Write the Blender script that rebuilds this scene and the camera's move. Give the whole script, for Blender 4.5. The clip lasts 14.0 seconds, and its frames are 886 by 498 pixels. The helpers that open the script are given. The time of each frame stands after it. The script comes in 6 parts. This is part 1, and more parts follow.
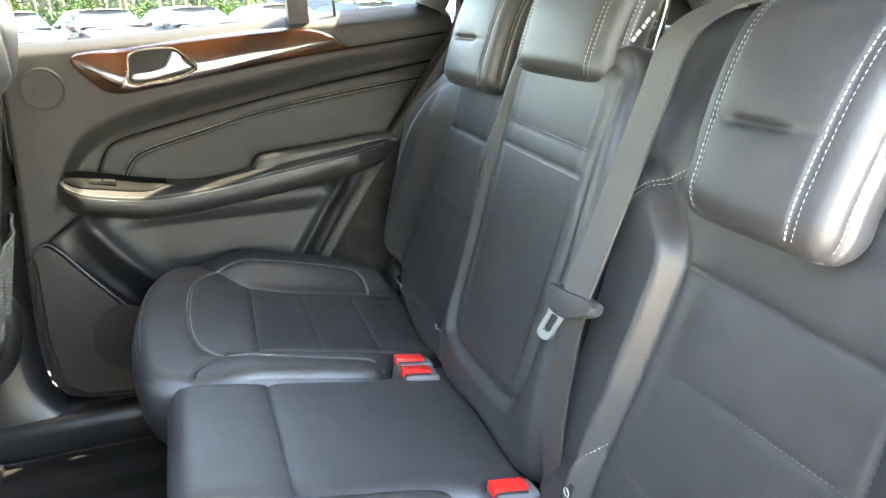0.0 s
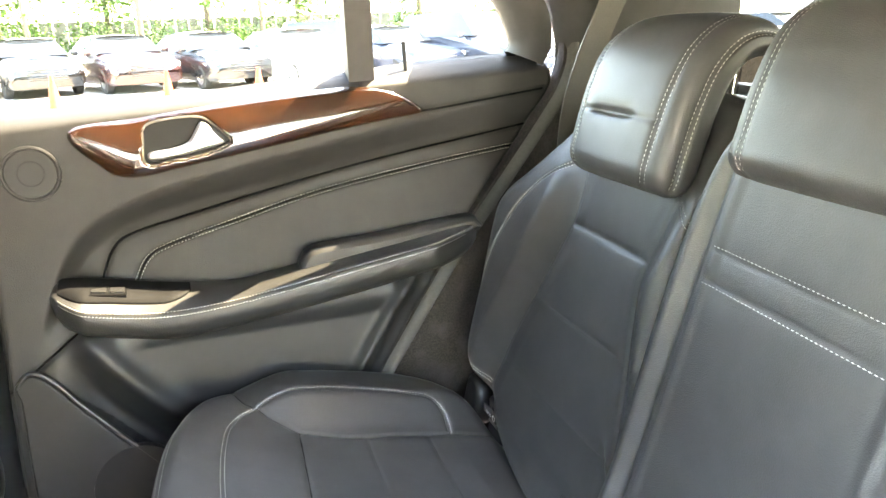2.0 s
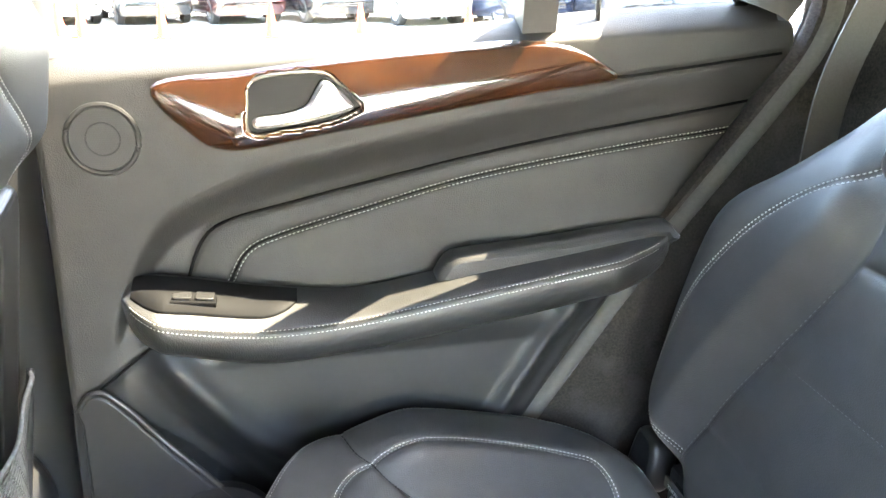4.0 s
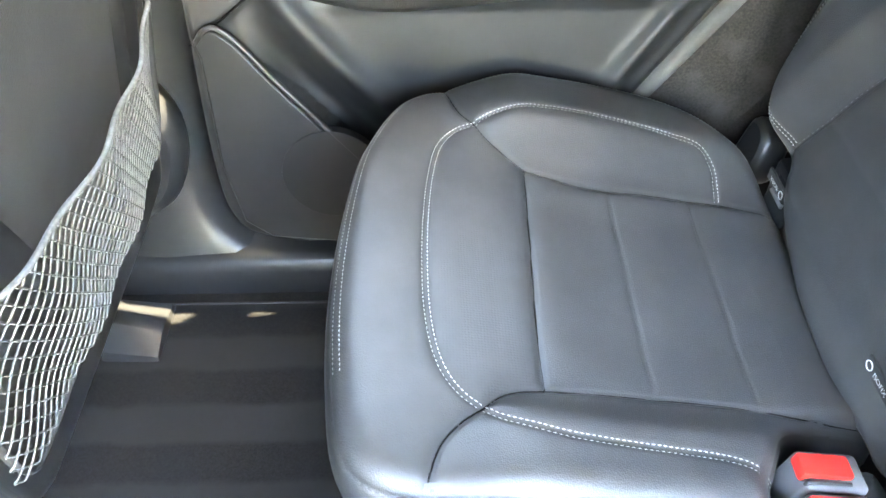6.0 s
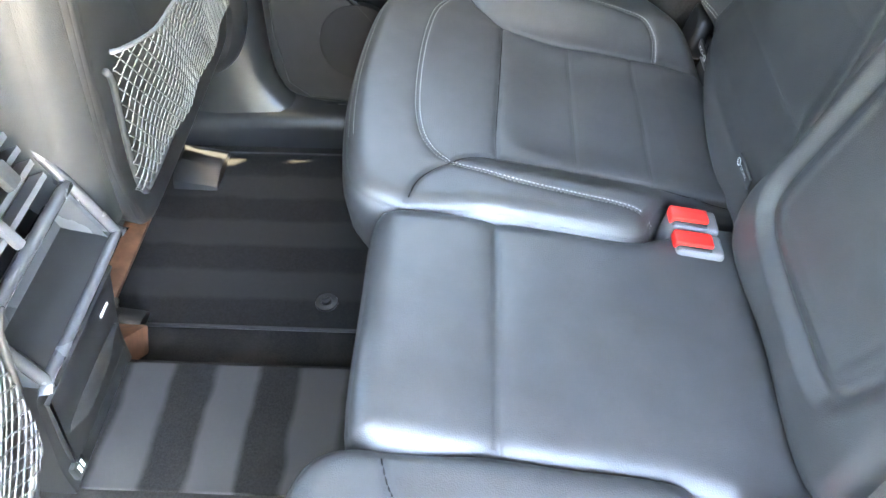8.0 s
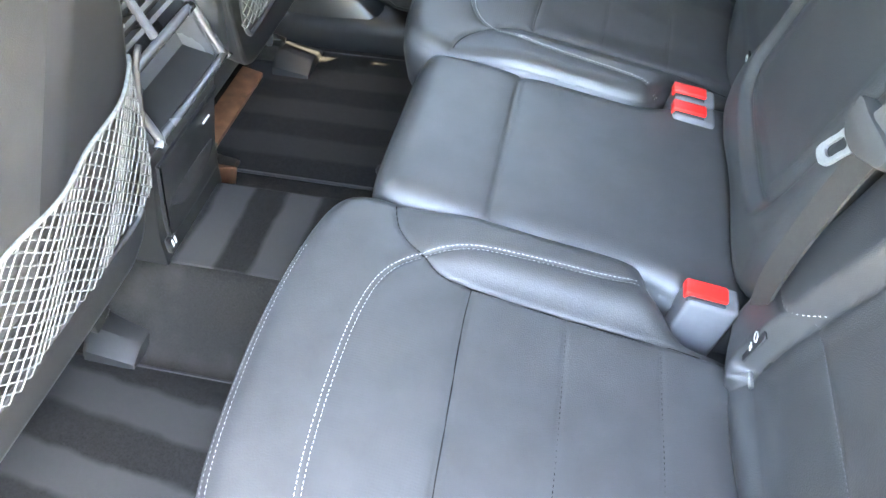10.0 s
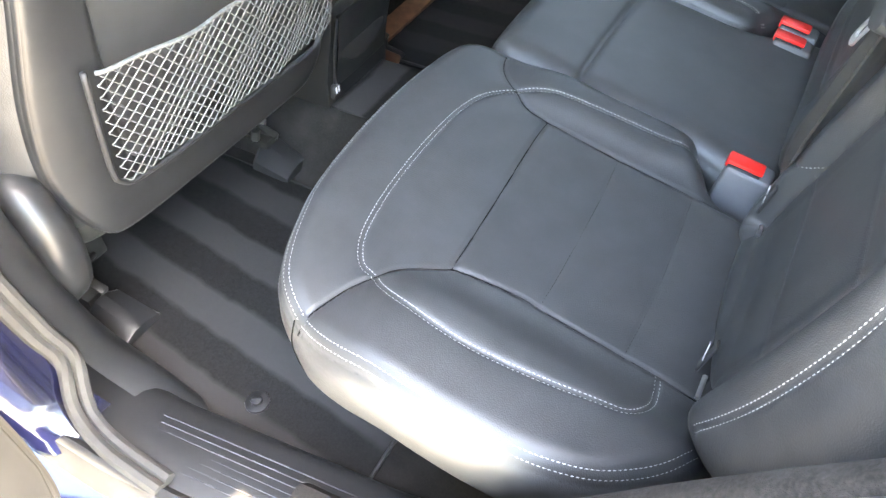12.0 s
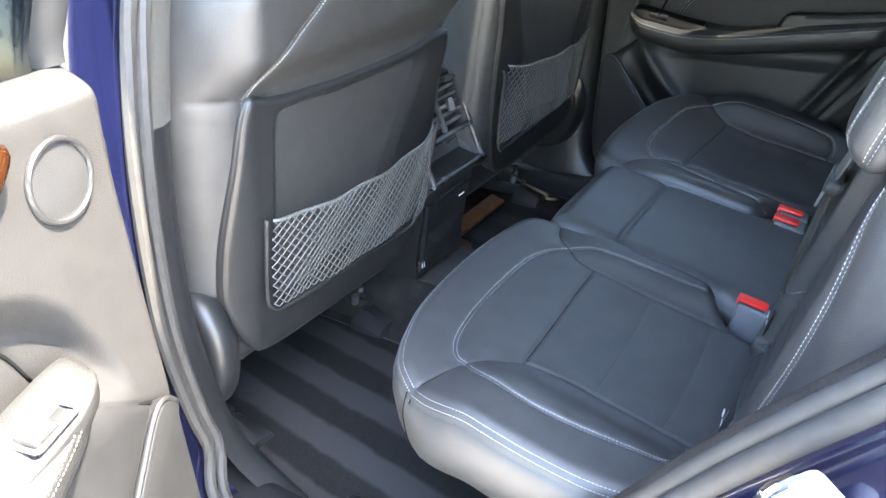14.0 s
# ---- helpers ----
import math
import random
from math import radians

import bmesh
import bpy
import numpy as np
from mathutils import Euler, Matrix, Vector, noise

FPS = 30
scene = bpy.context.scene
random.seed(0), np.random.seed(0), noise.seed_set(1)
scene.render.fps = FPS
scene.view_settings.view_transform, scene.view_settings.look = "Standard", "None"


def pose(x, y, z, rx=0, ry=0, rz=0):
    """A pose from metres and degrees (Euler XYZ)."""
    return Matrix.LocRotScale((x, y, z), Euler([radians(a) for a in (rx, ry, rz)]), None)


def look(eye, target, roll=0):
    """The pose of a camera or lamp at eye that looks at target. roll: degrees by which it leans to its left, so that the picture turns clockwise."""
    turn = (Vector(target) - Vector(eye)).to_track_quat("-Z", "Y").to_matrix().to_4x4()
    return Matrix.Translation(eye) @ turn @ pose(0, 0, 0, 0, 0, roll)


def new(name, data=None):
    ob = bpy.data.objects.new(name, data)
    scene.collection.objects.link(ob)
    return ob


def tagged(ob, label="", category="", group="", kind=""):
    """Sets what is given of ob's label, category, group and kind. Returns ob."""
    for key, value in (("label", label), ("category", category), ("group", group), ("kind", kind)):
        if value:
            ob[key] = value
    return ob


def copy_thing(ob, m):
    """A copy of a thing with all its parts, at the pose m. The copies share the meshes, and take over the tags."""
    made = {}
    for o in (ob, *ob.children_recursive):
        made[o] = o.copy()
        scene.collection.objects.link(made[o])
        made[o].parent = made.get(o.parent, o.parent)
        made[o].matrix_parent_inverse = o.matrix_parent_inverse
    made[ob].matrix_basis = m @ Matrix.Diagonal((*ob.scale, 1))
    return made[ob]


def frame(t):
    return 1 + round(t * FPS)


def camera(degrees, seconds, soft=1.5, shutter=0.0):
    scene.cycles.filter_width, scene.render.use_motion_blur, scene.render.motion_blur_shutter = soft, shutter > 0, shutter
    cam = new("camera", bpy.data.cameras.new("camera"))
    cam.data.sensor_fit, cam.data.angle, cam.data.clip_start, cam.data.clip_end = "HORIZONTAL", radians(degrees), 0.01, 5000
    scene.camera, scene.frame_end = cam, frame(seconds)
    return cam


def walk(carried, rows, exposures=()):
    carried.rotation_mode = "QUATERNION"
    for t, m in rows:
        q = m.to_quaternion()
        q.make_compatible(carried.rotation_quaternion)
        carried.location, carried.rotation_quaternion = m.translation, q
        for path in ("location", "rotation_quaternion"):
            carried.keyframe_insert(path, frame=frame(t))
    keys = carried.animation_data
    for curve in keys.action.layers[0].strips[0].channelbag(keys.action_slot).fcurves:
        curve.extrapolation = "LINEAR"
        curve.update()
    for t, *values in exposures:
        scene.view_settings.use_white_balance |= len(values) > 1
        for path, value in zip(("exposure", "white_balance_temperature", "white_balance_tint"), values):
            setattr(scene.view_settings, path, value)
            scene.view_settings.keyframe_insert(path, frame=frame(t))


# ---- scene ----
cam = camera(62.3, 14.0)
PATH = [
    (0, (0.084, -0.924, 0.924), (0.701, 0.867, 0.283), -1.7),
    (0.5, (0.080, -0.770, 0.927), (0.690, 1.027, 0.296), -1.8),
    (1, (0.077, -0.703, 0.941), (0.673, 1.104, 0.325), -1.9),
    (1.5, (0.068, -0.606, 0.960), (0.665, 1.205, 0.356), -2.0),
    (2, (0.072, -0.484, 0.977), (0.665, 1.333, 0.388), -2.1),
    (2.2, (0.086, -0.441, 0.972), (0.659, 1.386, 0.394), -2.2),
    (4.3, (0.045, -0.115, 0.964), (0.315, 1.712, 0.197), 0.1),
    (4.5, (0.048, -0.116, 0.950), (0.249, 1.702, 0.143), 0.1),
    (5, (0.041, -0.122, 0.937), (0.154, 1.559, -0.141), 0.4),
    (5.5, (0.050, -0.122, 0.938), (0.103, 1.374, -0.388), 0.1),
    (6, (0.052, -0.125, 0.940), (0.079, 1.267, -0.495), -0.1),
    (6.5, (0.063, -0.168, 0.948), (0.072, 1.193, -0.518), -0.3),
    (7, (0.083, -0.268, 0.965), (0.072, 1.081, -0.512), -0.4),
    (7.5, (0.097, -0.374, 0.974), (0.062, 0.969, -0.507), -0.5),
    (8, (0.116, -0.481, 0.999), (0.054, 0.855, -0.489), -0.3),
    (8.2, (0.131, -0.525, 1.008), (0.051, 0.811, -0.478), -0.4),
    (10.3, (0.265, -0.801, 0.981), (-0.091, 0.500, -0.496), -0.8),
    (10.5, (0.290, -0.820, 0.980), (-0.112, 0.464, -0.501), -0.9),
    (11, (0.340, -0.899, 0.983), (-0.166, 0.342, -0.502), -1.0),
    (11.5, (0.389, -0.977, 0.979), (-0.213, 0.224, -0.503), -1.1),
    (12, (0.433, -1.039, 0.982), (-0.255, 0.129, -0.489), -1.6),
    (12.5, (0.450, -1.101, 1.007), (-0.312, 0.061, -0.431), -2.1),
    (13, (0.482, -1.193, 1.032), (-0.360, 0.028, -0.309), -2.7),
    (13.5, (0.519, -1.273, 1.046), (-0.405, 0.065, -0.118), -2.9),
    (14, (0.562, -1.340, 1.043), (-0.426, 0.098, 0.066), -2.9),
]
walk(cam, [(t, look(eye, target, roll)) for t, eye, target, roll in PATH],
     [(0, 6.75, 8500, 11), (0.7, 7.2, 8800, 12), (2.2, 7.45, 9200, 14), (4.5, 7.9, 7700, 12), (5.5, 8.3, 8200, 11), (6.5, 8.4, 8200, 10), (8, 8.0, 8100, 10),
      (10.5, 7.22, 8200, 10), (11.5, 6.7, 8600, 10), (12.5, 6.02, 8200, 10), (13.2, 5.78, 7500, 10), (14, 5.57, 6900, 10)])


# ---- world, sun, exposure ----
world = bpy.data.worlds.new("world")
scene.world = world
world.use_nodes = True
_sky = world.node_tree.nodes.new("ShaderNodeTexSky")
_sky.sky_type = "NISHITA"
_sky.sun_disc = False
SUN_DIR = Vector((0.50, 0.080, 0.86)).normalized()
_sky.sun_elevation = math.asin(SUN_DIR.z)
_sky.sun_rotation = math.atan2(SUN_DIR.x, SUN_DIR.y)
_bg = world.node_tree.nodes["Background"]
_bg.inputs["Strength"].default_value = 0.15
world.node_tree.links.new(_sky.outputs[0], _bg.inputs["Color"])
sun = new("sun", bpy.data.lights.new("sun", "SUN"))
sun.data.energy = 2.1
sun.data.angle = radians(0.5)
sun.data.color = (1.0, 0.94, 0.84)
sun.matrix_world = look(SUN_DIR * 30, (0, 0, 0))


# ---- materials ----
def mat(name, color, rough=0.5, metal=0.0, var=0.15, scale=30.0, bump=0.0, bscale=600.0, kind="noise", spec=0.5, coat=0.0,
        stain=0.0, stain_scale=4.0, stain_color=None, rough_var=0.06):
    m = bpy.data.materials.new(name)
    m.use_nodes = True
    nt = m.node_tree
    b = nt.nodes["Principled BSDF"]
    n = nt.nodes.new
    tc = n("ShaderNodeTexCoord")
    def noise_tex(s, detail=4.0):
        t = n("ShaderNodeTexNoise")
        t.inputs["Scale"].default_value = s
        t.inputs["Detail"].default_value = detail
        nt.links.new(tc.outputs["Object"], t.inputs["Vector"])
        return t
    t1 = noise_tex(scale)
    r = n("ShaderNodeValToRGB")
    lo = [max(0.0, c * (1 - var)) for c in color]
    hi = [min(1.0, c * (1 + var)) for c in color]
    r.color_ramp.elements[0].position, r.color_ramp.elements[1].position = 0.3, 0.7
    r.color_ramp.elements[0].color, r.color_ramp.elements[1].color = (*lo, 1), (*hi, 1)
    nt.links.new(t1.outputs["Fac"], r.inputs["Fac"])
    out = r.outputs["Color"]
    if stain:
        t2 = noise_tex(stain_scale, 6.0)
        r2 = n("ShaderNodeValToRGB")
        r2.color_ramp.elements[0].position, r2.color_ramp.elements[1].position = 0.5, 0.72
        r2.color_ramp.elements[0].color, r2.color_ramp.elements[1].color = (0, 0, 0, 1), (stain, stain, stain, 1)
        nt.links.new(t2.outputs["Fac"], r2.inputs["Fac"])
        mx = n("ShaderNodeMix")
        mx.data_type = "RGBA"
        nt.links.new(r2.outputs["Color"], mx.inputs["Factor"])
        nt.links.new(out, mx.inputs["A"])
        mx.inputs["B"].default_value = (*(stain_color or [c * 1.8 + 0.02 for c in color]), 1)
        out = mx.outputs["Result"]
    nt.links.new(out, b.inputs["Base Color"])
    rr = n("ShaderNodeMapRange")
    rr.inputs["To Min"].default_value, rr.inputs["To Max"].default_value = max(0.02, rough - rough_var), min(1, rough + rough_var)
    t3 = noise_tex(scale * 0.4)
    nt.links.new(t3.outputs["Fac"], rr.inputs["Value"])
    nt.links.new(rr.outputs["Result"], b.inputs["Roughness"])
    b.inputs["Metallic"].default_value = metal
    b.inputs["Specular IOR Level"].default_value = spec
    b.inputs["Coat Weight"].default_value = coat
    if bump:
        if kind == "leather":
            t = n("ShaderNodeTexVoronoi")
            t.feature = "F1"
            t.inputs["Scale"].default_value = bscale
            wob = noise_tex(bscale * 0.5, 2.0)
            ad = n("ShaderNodeMix")
            ad.data_type = "RGBA"
            ad.inputs["Factor"].default_value = 0.0008
            nt.links.new(tc.outputs["Object"], ad.inputs["A"])
            nt.links.new(wob.outputs["Color"], ad.inputs["B"])
            nt.links.new(ad.outputs["Result"], t.inputs["Vector"])
            h = t.outputs["Distance"]
        elif kind == "dots":
            t = n("ShaderNodeTexVoronoi")
            t.inputs["Scale"].default_value = bscale
            t.inputs["Randomness"].default_value = 0.25
            nt.links.new(tc.outputs["Object"], t.inputs["Vector"])
            h = t.outputs["Distance"]
        else:
            h = noise_tex(bscale, 3.0).outputs["Fac"]
        bp = n("ShaderNodeBump")
        bp.inputs["Strength"].default_value = bump
        bp.inputs["Distance"].default_value = 0.001
        nt.links.new(h, bp.inputs["Height"])
        nt.links.new(bp.outputs["Normal"], b.inputs["Normal"])
    return m


LEATHER = mat("black_leather", (0.034, 0.0336, 0.0332), 0.44, var=0.16, scale=25, bump=0.20, bscale=700, kind="leather", rough_var=0.05, spec=0.55)
PERF = mat("perforated_leather", (0.035, 0.0346, 0.0342), 0.47, var=0.15, scale=25, bump=0.22, bscale=330, kind="dots", spec=0.55)
SEAM = mat("seam_dark", (0.004, 0.004, 0.0042), 0.9, spec=0.1)
THREAD = mat("white_thread", (0.46, 0.45, 0.425), 0.7, var=0.2, scale=300)
PLASTIC = mat("black_plastic", (0.016, 0.016, 0.0163), 0.38, var=0.12, scale=40, bump=0.15, bscale=900, stain=0.15, stain_scale=6)
DOORSKIN = mat("soft_door_skin", (0.0235, 0.0226, 0.0218), 0.54, spec=0.3, var=0.1, scale=30, bump=0.3, bscale=620, kind="leather")
DOORLOW = mat("hard_door_plastic", (0.014, 0.014, 0.0142), 0.44, var=0.12, scale=40, bump=0.15, bscale=800, spec=0.28, stain=0.1, stain_scale=9)
ARMREST = mat("armrest_leather", (0.019, 0.0187, 0.0182), 0.42, var=0.12, scale=30, bump=0.3, bscale=560, kind="leather", spec=0.45)
SOFTGREY = mat("dark_grey_trim", (0.042, 0.041, 0.0395), 0.6, var=0.12, scale=40, bump=0.2, bscale=900)
CARPET = mat("black_carpet", (0.017, 0.0165, 0.016), 0.95, var=0.3, scale=350, bump=0.9, bscale=1300, stain=0.25, stain_scale=9, spec=0.2)
FELT = mat("grey_felt", (0.026, 0.022, 0.019), 0.95, var=0.4, scale=300, bump=0.9, bscale=1000, spec=0.2, stain=0.6, stain_scale=22, stain_color=(0.055, 0.050, 0.045))
RUBBER = mat("black_rubber", (0.02, 0.02, 0.02), 0.6, var=0.2)
SEALGREY = mat("weatherstrip", (0.033, 0.031, 0.028), 0.7, var=0.15, scale=60, bump=0.3, bscale=700)
SATIN = mat("satin_steel", (0.70, 0.70, 0.69), 0.5, 1.0, var=0.06, scale=200)
METAL = mat("brushed_metal", (0.45, 0.45, 0.45), 0.38, 1.0, var=0.08, scale=200)
CHROME = mat("chrome", (0.75, 0.75, 0.75), 0.1, 1.0, var=0.03)
STEEL = mat("dark_steel", (0.25, 0.22, 0.18), 0.35, 1.0, var=0.3, scale=60)
RED = mat("red_button", (0.75, 0.02, 0.015), 0.35, var=0.08)
GREYPLASTIC = mat("grey_plastic", (0.11, 0.11, 0.115), 0.5, var=0.1)
NETM = mat("net_cord", (0.115, 0.115, 0.11), 0.75, var=0.25, scale=200)
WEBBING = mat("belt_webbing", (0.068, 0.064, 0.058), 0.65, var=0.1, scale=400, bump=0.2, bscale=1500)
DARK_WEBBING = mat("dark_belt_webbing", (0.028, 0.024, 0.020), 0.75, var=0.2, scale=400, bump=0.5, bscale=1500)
PAINT = mat("blue_paint", (0.004, 0.005, 0.020), 0.16, 0.25, var=0.15, scale=4, coat=0.7, rough_var=0.03)
HEADLINER = mat("grey_headliner", (0.20, 0.19, 0.175), 0.9, var=0.1, scale=300, bump=0.3, bscale=900)
WHITE = mat("white_label", (0.75, 0.75, 0.74), 0.6, var=0.05)
BROWN = mat("rusty_brown_plate", (0.16, 0.07, 0.035), 0.55, var=0.3, scale=40)
CONCRETE = mat("sunlit_concrete", (0.38, 0.35, 0.305), 0.85, var=0.15, scale=3, bump=0.4, bscale=120, stain=0.3, stain_scale=0.6, stain_color=(0.32, 0.30, 0.27))
GRASS = mat("grass", (0.055, 0.105, 0.02), 0.9, var=0.4, scale=4)
BOWLBLACK = mat("matt_black", (0.010, 0.010, 0.010), 0.55, var=0.1, spec=0.2)
WOOFER = mat("speaker_plastic", (0.010, 0.010, 0.0102), 0.5, var=0.1, bump=0.4, bscale=700, spec=0.25)
# near-black base stands in for shade on the closed door's switch surround
ISLAND_SHADE = mat("shaded_island_trim", (0.004, 0.004, 0.0042), 0.6, var=0.1, spec=0.08)
BLACKSTEEL = mat("black_steel", (0.045, 0.043, 0.040), 0.32, 0.5, var=0.3, scale=60)
FLOORCARPET = mat("floor_carpet", (0.018, 0.0166, 0.0155), 0.95, var=0.3, scale=350, bump=0.9, bscale=1300, stain=0.6, stain_scale=11, stain_color=(0.045, 0.041, 0.037), spec=0.2)
SATINGREY = mat("satin_grey_plastic", (0.055, 0.056, 0.06), 0.27, var=0.1, scale=30)
ORANGE = mat("orange_cone", (0.45, 0.05, 0.003), 0.5, var=0.1)
BARK = mat("bark", (0.11, 0.08, 0.055), 0.9, var=0.4, scale=12, bump=0.8, bscale=40)
LEAF = mat("leaf", (0.050, 0.105, 0.018), 0.6, var=0.5, scale=1.5)
FENCE = mat("weathered_fence", (0.12, 0.105, 0.09), 0.9, var=0.25, scale=8)
TYRE = mat("tyre", (0.02, 0.02, 0.02), 0.8)
CARGLASS = mat("dark_car_glass", (0.02, 0.025, 0.03), 0.08, spec=0.8)


def wood_material():
    m = mat("burr_walnut", (0.026, 0.0088, 0.0029), 0.14, var=0.45, scale=16, coat=1.0, rough_var=0.03, stain=0.45, stain_scale=24, stain_color=(0.009, 0.003, 0.0012))
    return m


WOOD = wood_material()


def striped_carpet(name, scale, phase, turn, light=0.026):
    """Carpet whose nap was brushed to and fro in broad soft stripes."""
    m = mat(name, (0.012, 0.0115, 0.011), 0.95, var=0.3, scale=350, bump=0.9, bscale=1300, spec=0.2)
    nt = m.node_tree
    b = nt.nodes["Principled BSDF"]
    old = b.inputs["Base Color"].links[0].from_socket
    tc = nt.nodes.new("ShaderNodeTexCoord")
    mp = nt.nodes.new("ShaderNodeMapping")
    mp.inputs["Rotation"].default_value = (0, 0, turn)
    wv = nt.nodes.new("ShaderNodeTexWave")
    wv.bands_direction = "Y"
    wv.inputs["Scale"].default_value = scale
    wv.inputs["Phase Offset"].default_value = phase
    wv.inputs["Distortion"].default_value = 0.5
    wv.inputs["Detail"].default_value = 3.0
    wv.inputs["Detail Scale"].default_value = 6.0
    rp = nt.nodes.new("ShaderNodeValToRGB")
    rp.color_ramp.elements[0].position, rp.color_ramp.elements[1].position = 0.36, 0.62
    mx = nt.nodes.new("ShaderNodeMix")
    mx.data_type = "RGBA"
    mx.inputs["B"].default_value = (light, light * 0.96, light * 0.93, 1)
    nt.links.new(tc.outputs["Object"], mp.inputs["Vector"])
    nt.links.new(mp.outputs["Vector"], wv.inputs["Vector"])
    nt.links.new(wv.outputs["Fac"], rp.inputs["Fac"])
    nt.links.new(rp.outputs["Color"], mx.inputs["Factor"])
    nt.links.new(old, mx.inputs["A"])
    nt.links.new(mx.outputs["Result"], b.inputs["Base Color"])
    return m


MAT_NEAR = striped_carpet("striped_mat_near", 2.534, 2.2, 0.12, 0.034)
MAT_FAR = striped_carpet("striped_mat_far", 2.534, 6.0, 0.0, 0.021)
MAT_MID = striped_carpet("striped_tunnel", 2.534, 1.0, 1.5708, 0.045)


def glass_material(name, color=(1, 1, 1), alpha=0.12):
    m = bpy.data.materials.new(name)
    m.use_nodes = True
    nt = m.node_tree
    nt.nodes.remove(nt.nodes["Principled BSDF"])
    tr = nt.nodes.new("ShaderNodeBsdfTransparent")
    tr.inputs["Color"].default_value = (*color, 1)
    gl = nt.nodes.new("ShaderNodeBsdfGlossy")
    gl.inputs["Roughness"].default_value = 0.03
    mx = nt.nodes.new("ShaderNodeMixShader")
    mx.inputs["Fac"].default_value = alpha
    nt.links.new(tr.outputs[0], mx.inputs[1])
    nt.links.new(gl.outputs[0], mx.inputs[2])
    nt.links.new(mx.outputs[0], nt.nodes["Material Output"].inputs["Surface"])
    return m


GLASS = glass_material("window_glass", (0.21, 0.222, 0.212), 0.04)
PRIVACY_GLASS = glass_material("privacy_glass", (0.16, 0.17, 0.16), 0.05)
SCREEN_GLASS = glass_material("windscreen_glass", (0.92, 0.95, 0.93), 0.05)
LIGHT_TRIM = mat("light_beige_trim", (0.062, 0.059, 0.052), 0.8, var=0.1, scale=200, bump=0.3, bscale=900)
DUSTY_GLASS = glass_material("tinted_window_glass", (0.13, 0.125, 0.105), 0.06)


# ---- mesh helpers ----
def crv(pts, n=60, closed=False):
    """A smooth curve through points, sampled at even steps."""
    p = np.array(pts, float)
    if closed:
        q = np.vstack([p[-1], p, p[0], p[1]])
    else:
        q = np.vstack([2 * p[0] - p[1], p, 2 * p[-1] - p[-2]])
    out = []
    for i in range(1, len(q) - 2):
        t = np.linspace(0, 1, 24, endpoint=False)[:, None]
        a, b, c, d = q[i - 1], q[i], q[i + 1], q[i + 2]
        out.append(0.5 * (2 * b + (c - a) * t + (2 * a - 5 * b + 4 * c - d) * t ** 2 + (3 * b - a - 3 * c + d) * t ** 3))
    out = np.vstack(out + [q[len(q) - 2][None]])
    s = np.concatenate([[0], np.cumsum(np.linalg.norm(np.diff(out, axis=0), axis=1))])
    u = np.linspace(0, s[-1], n, endpoint=not closed)
    return np.stack([np.interp(u, s, out[:, k]) for k in range(out.shape[1])], 1)


def length(p):
    return float(np.linalg.norm(np.diff(p, axis=0), axis=1).sum())


def seg_dist(P, line, closed=False):
    """Distance of each 2D point in P to a polyline."""
    a = np.array(line, float)
    b = np.roll(a, -1, 0) if closed else a[1:]
    a = a if closed else a[:-1]
    best = np.full(len(P), 1e9)
    near = np.zeros_like(P)
    for i in range(len(a)):
        d = b[i] - a[i]
        l2 = d @ d + 1e-12
        t = np.clip(((P - a[i]) @ d) / l2, 0, 1)
        q = a[i] + t[:, None] * d
        e = ((P - q) ** 2).sum(1)
        k = e < best
        best[k], near[k] = e[k], q[k]
    return np.sqrt(best), near


def inside(P, poly):
    a = np.array(poly, float)
    b = np.roll(a, -1, 0)
    r = np.zeros(len(P), bool)
    for (x1, y1), (x2, y2) in zip(a, b):
        c = (y1 > P[:, 1]) != (y2 > P[:, 1])
        r ^= c & (P[:, 0] < (x2 - x1) * (P[:, 1] - y1) / (y2 - y1 + 1e-12) + x1)
    return r


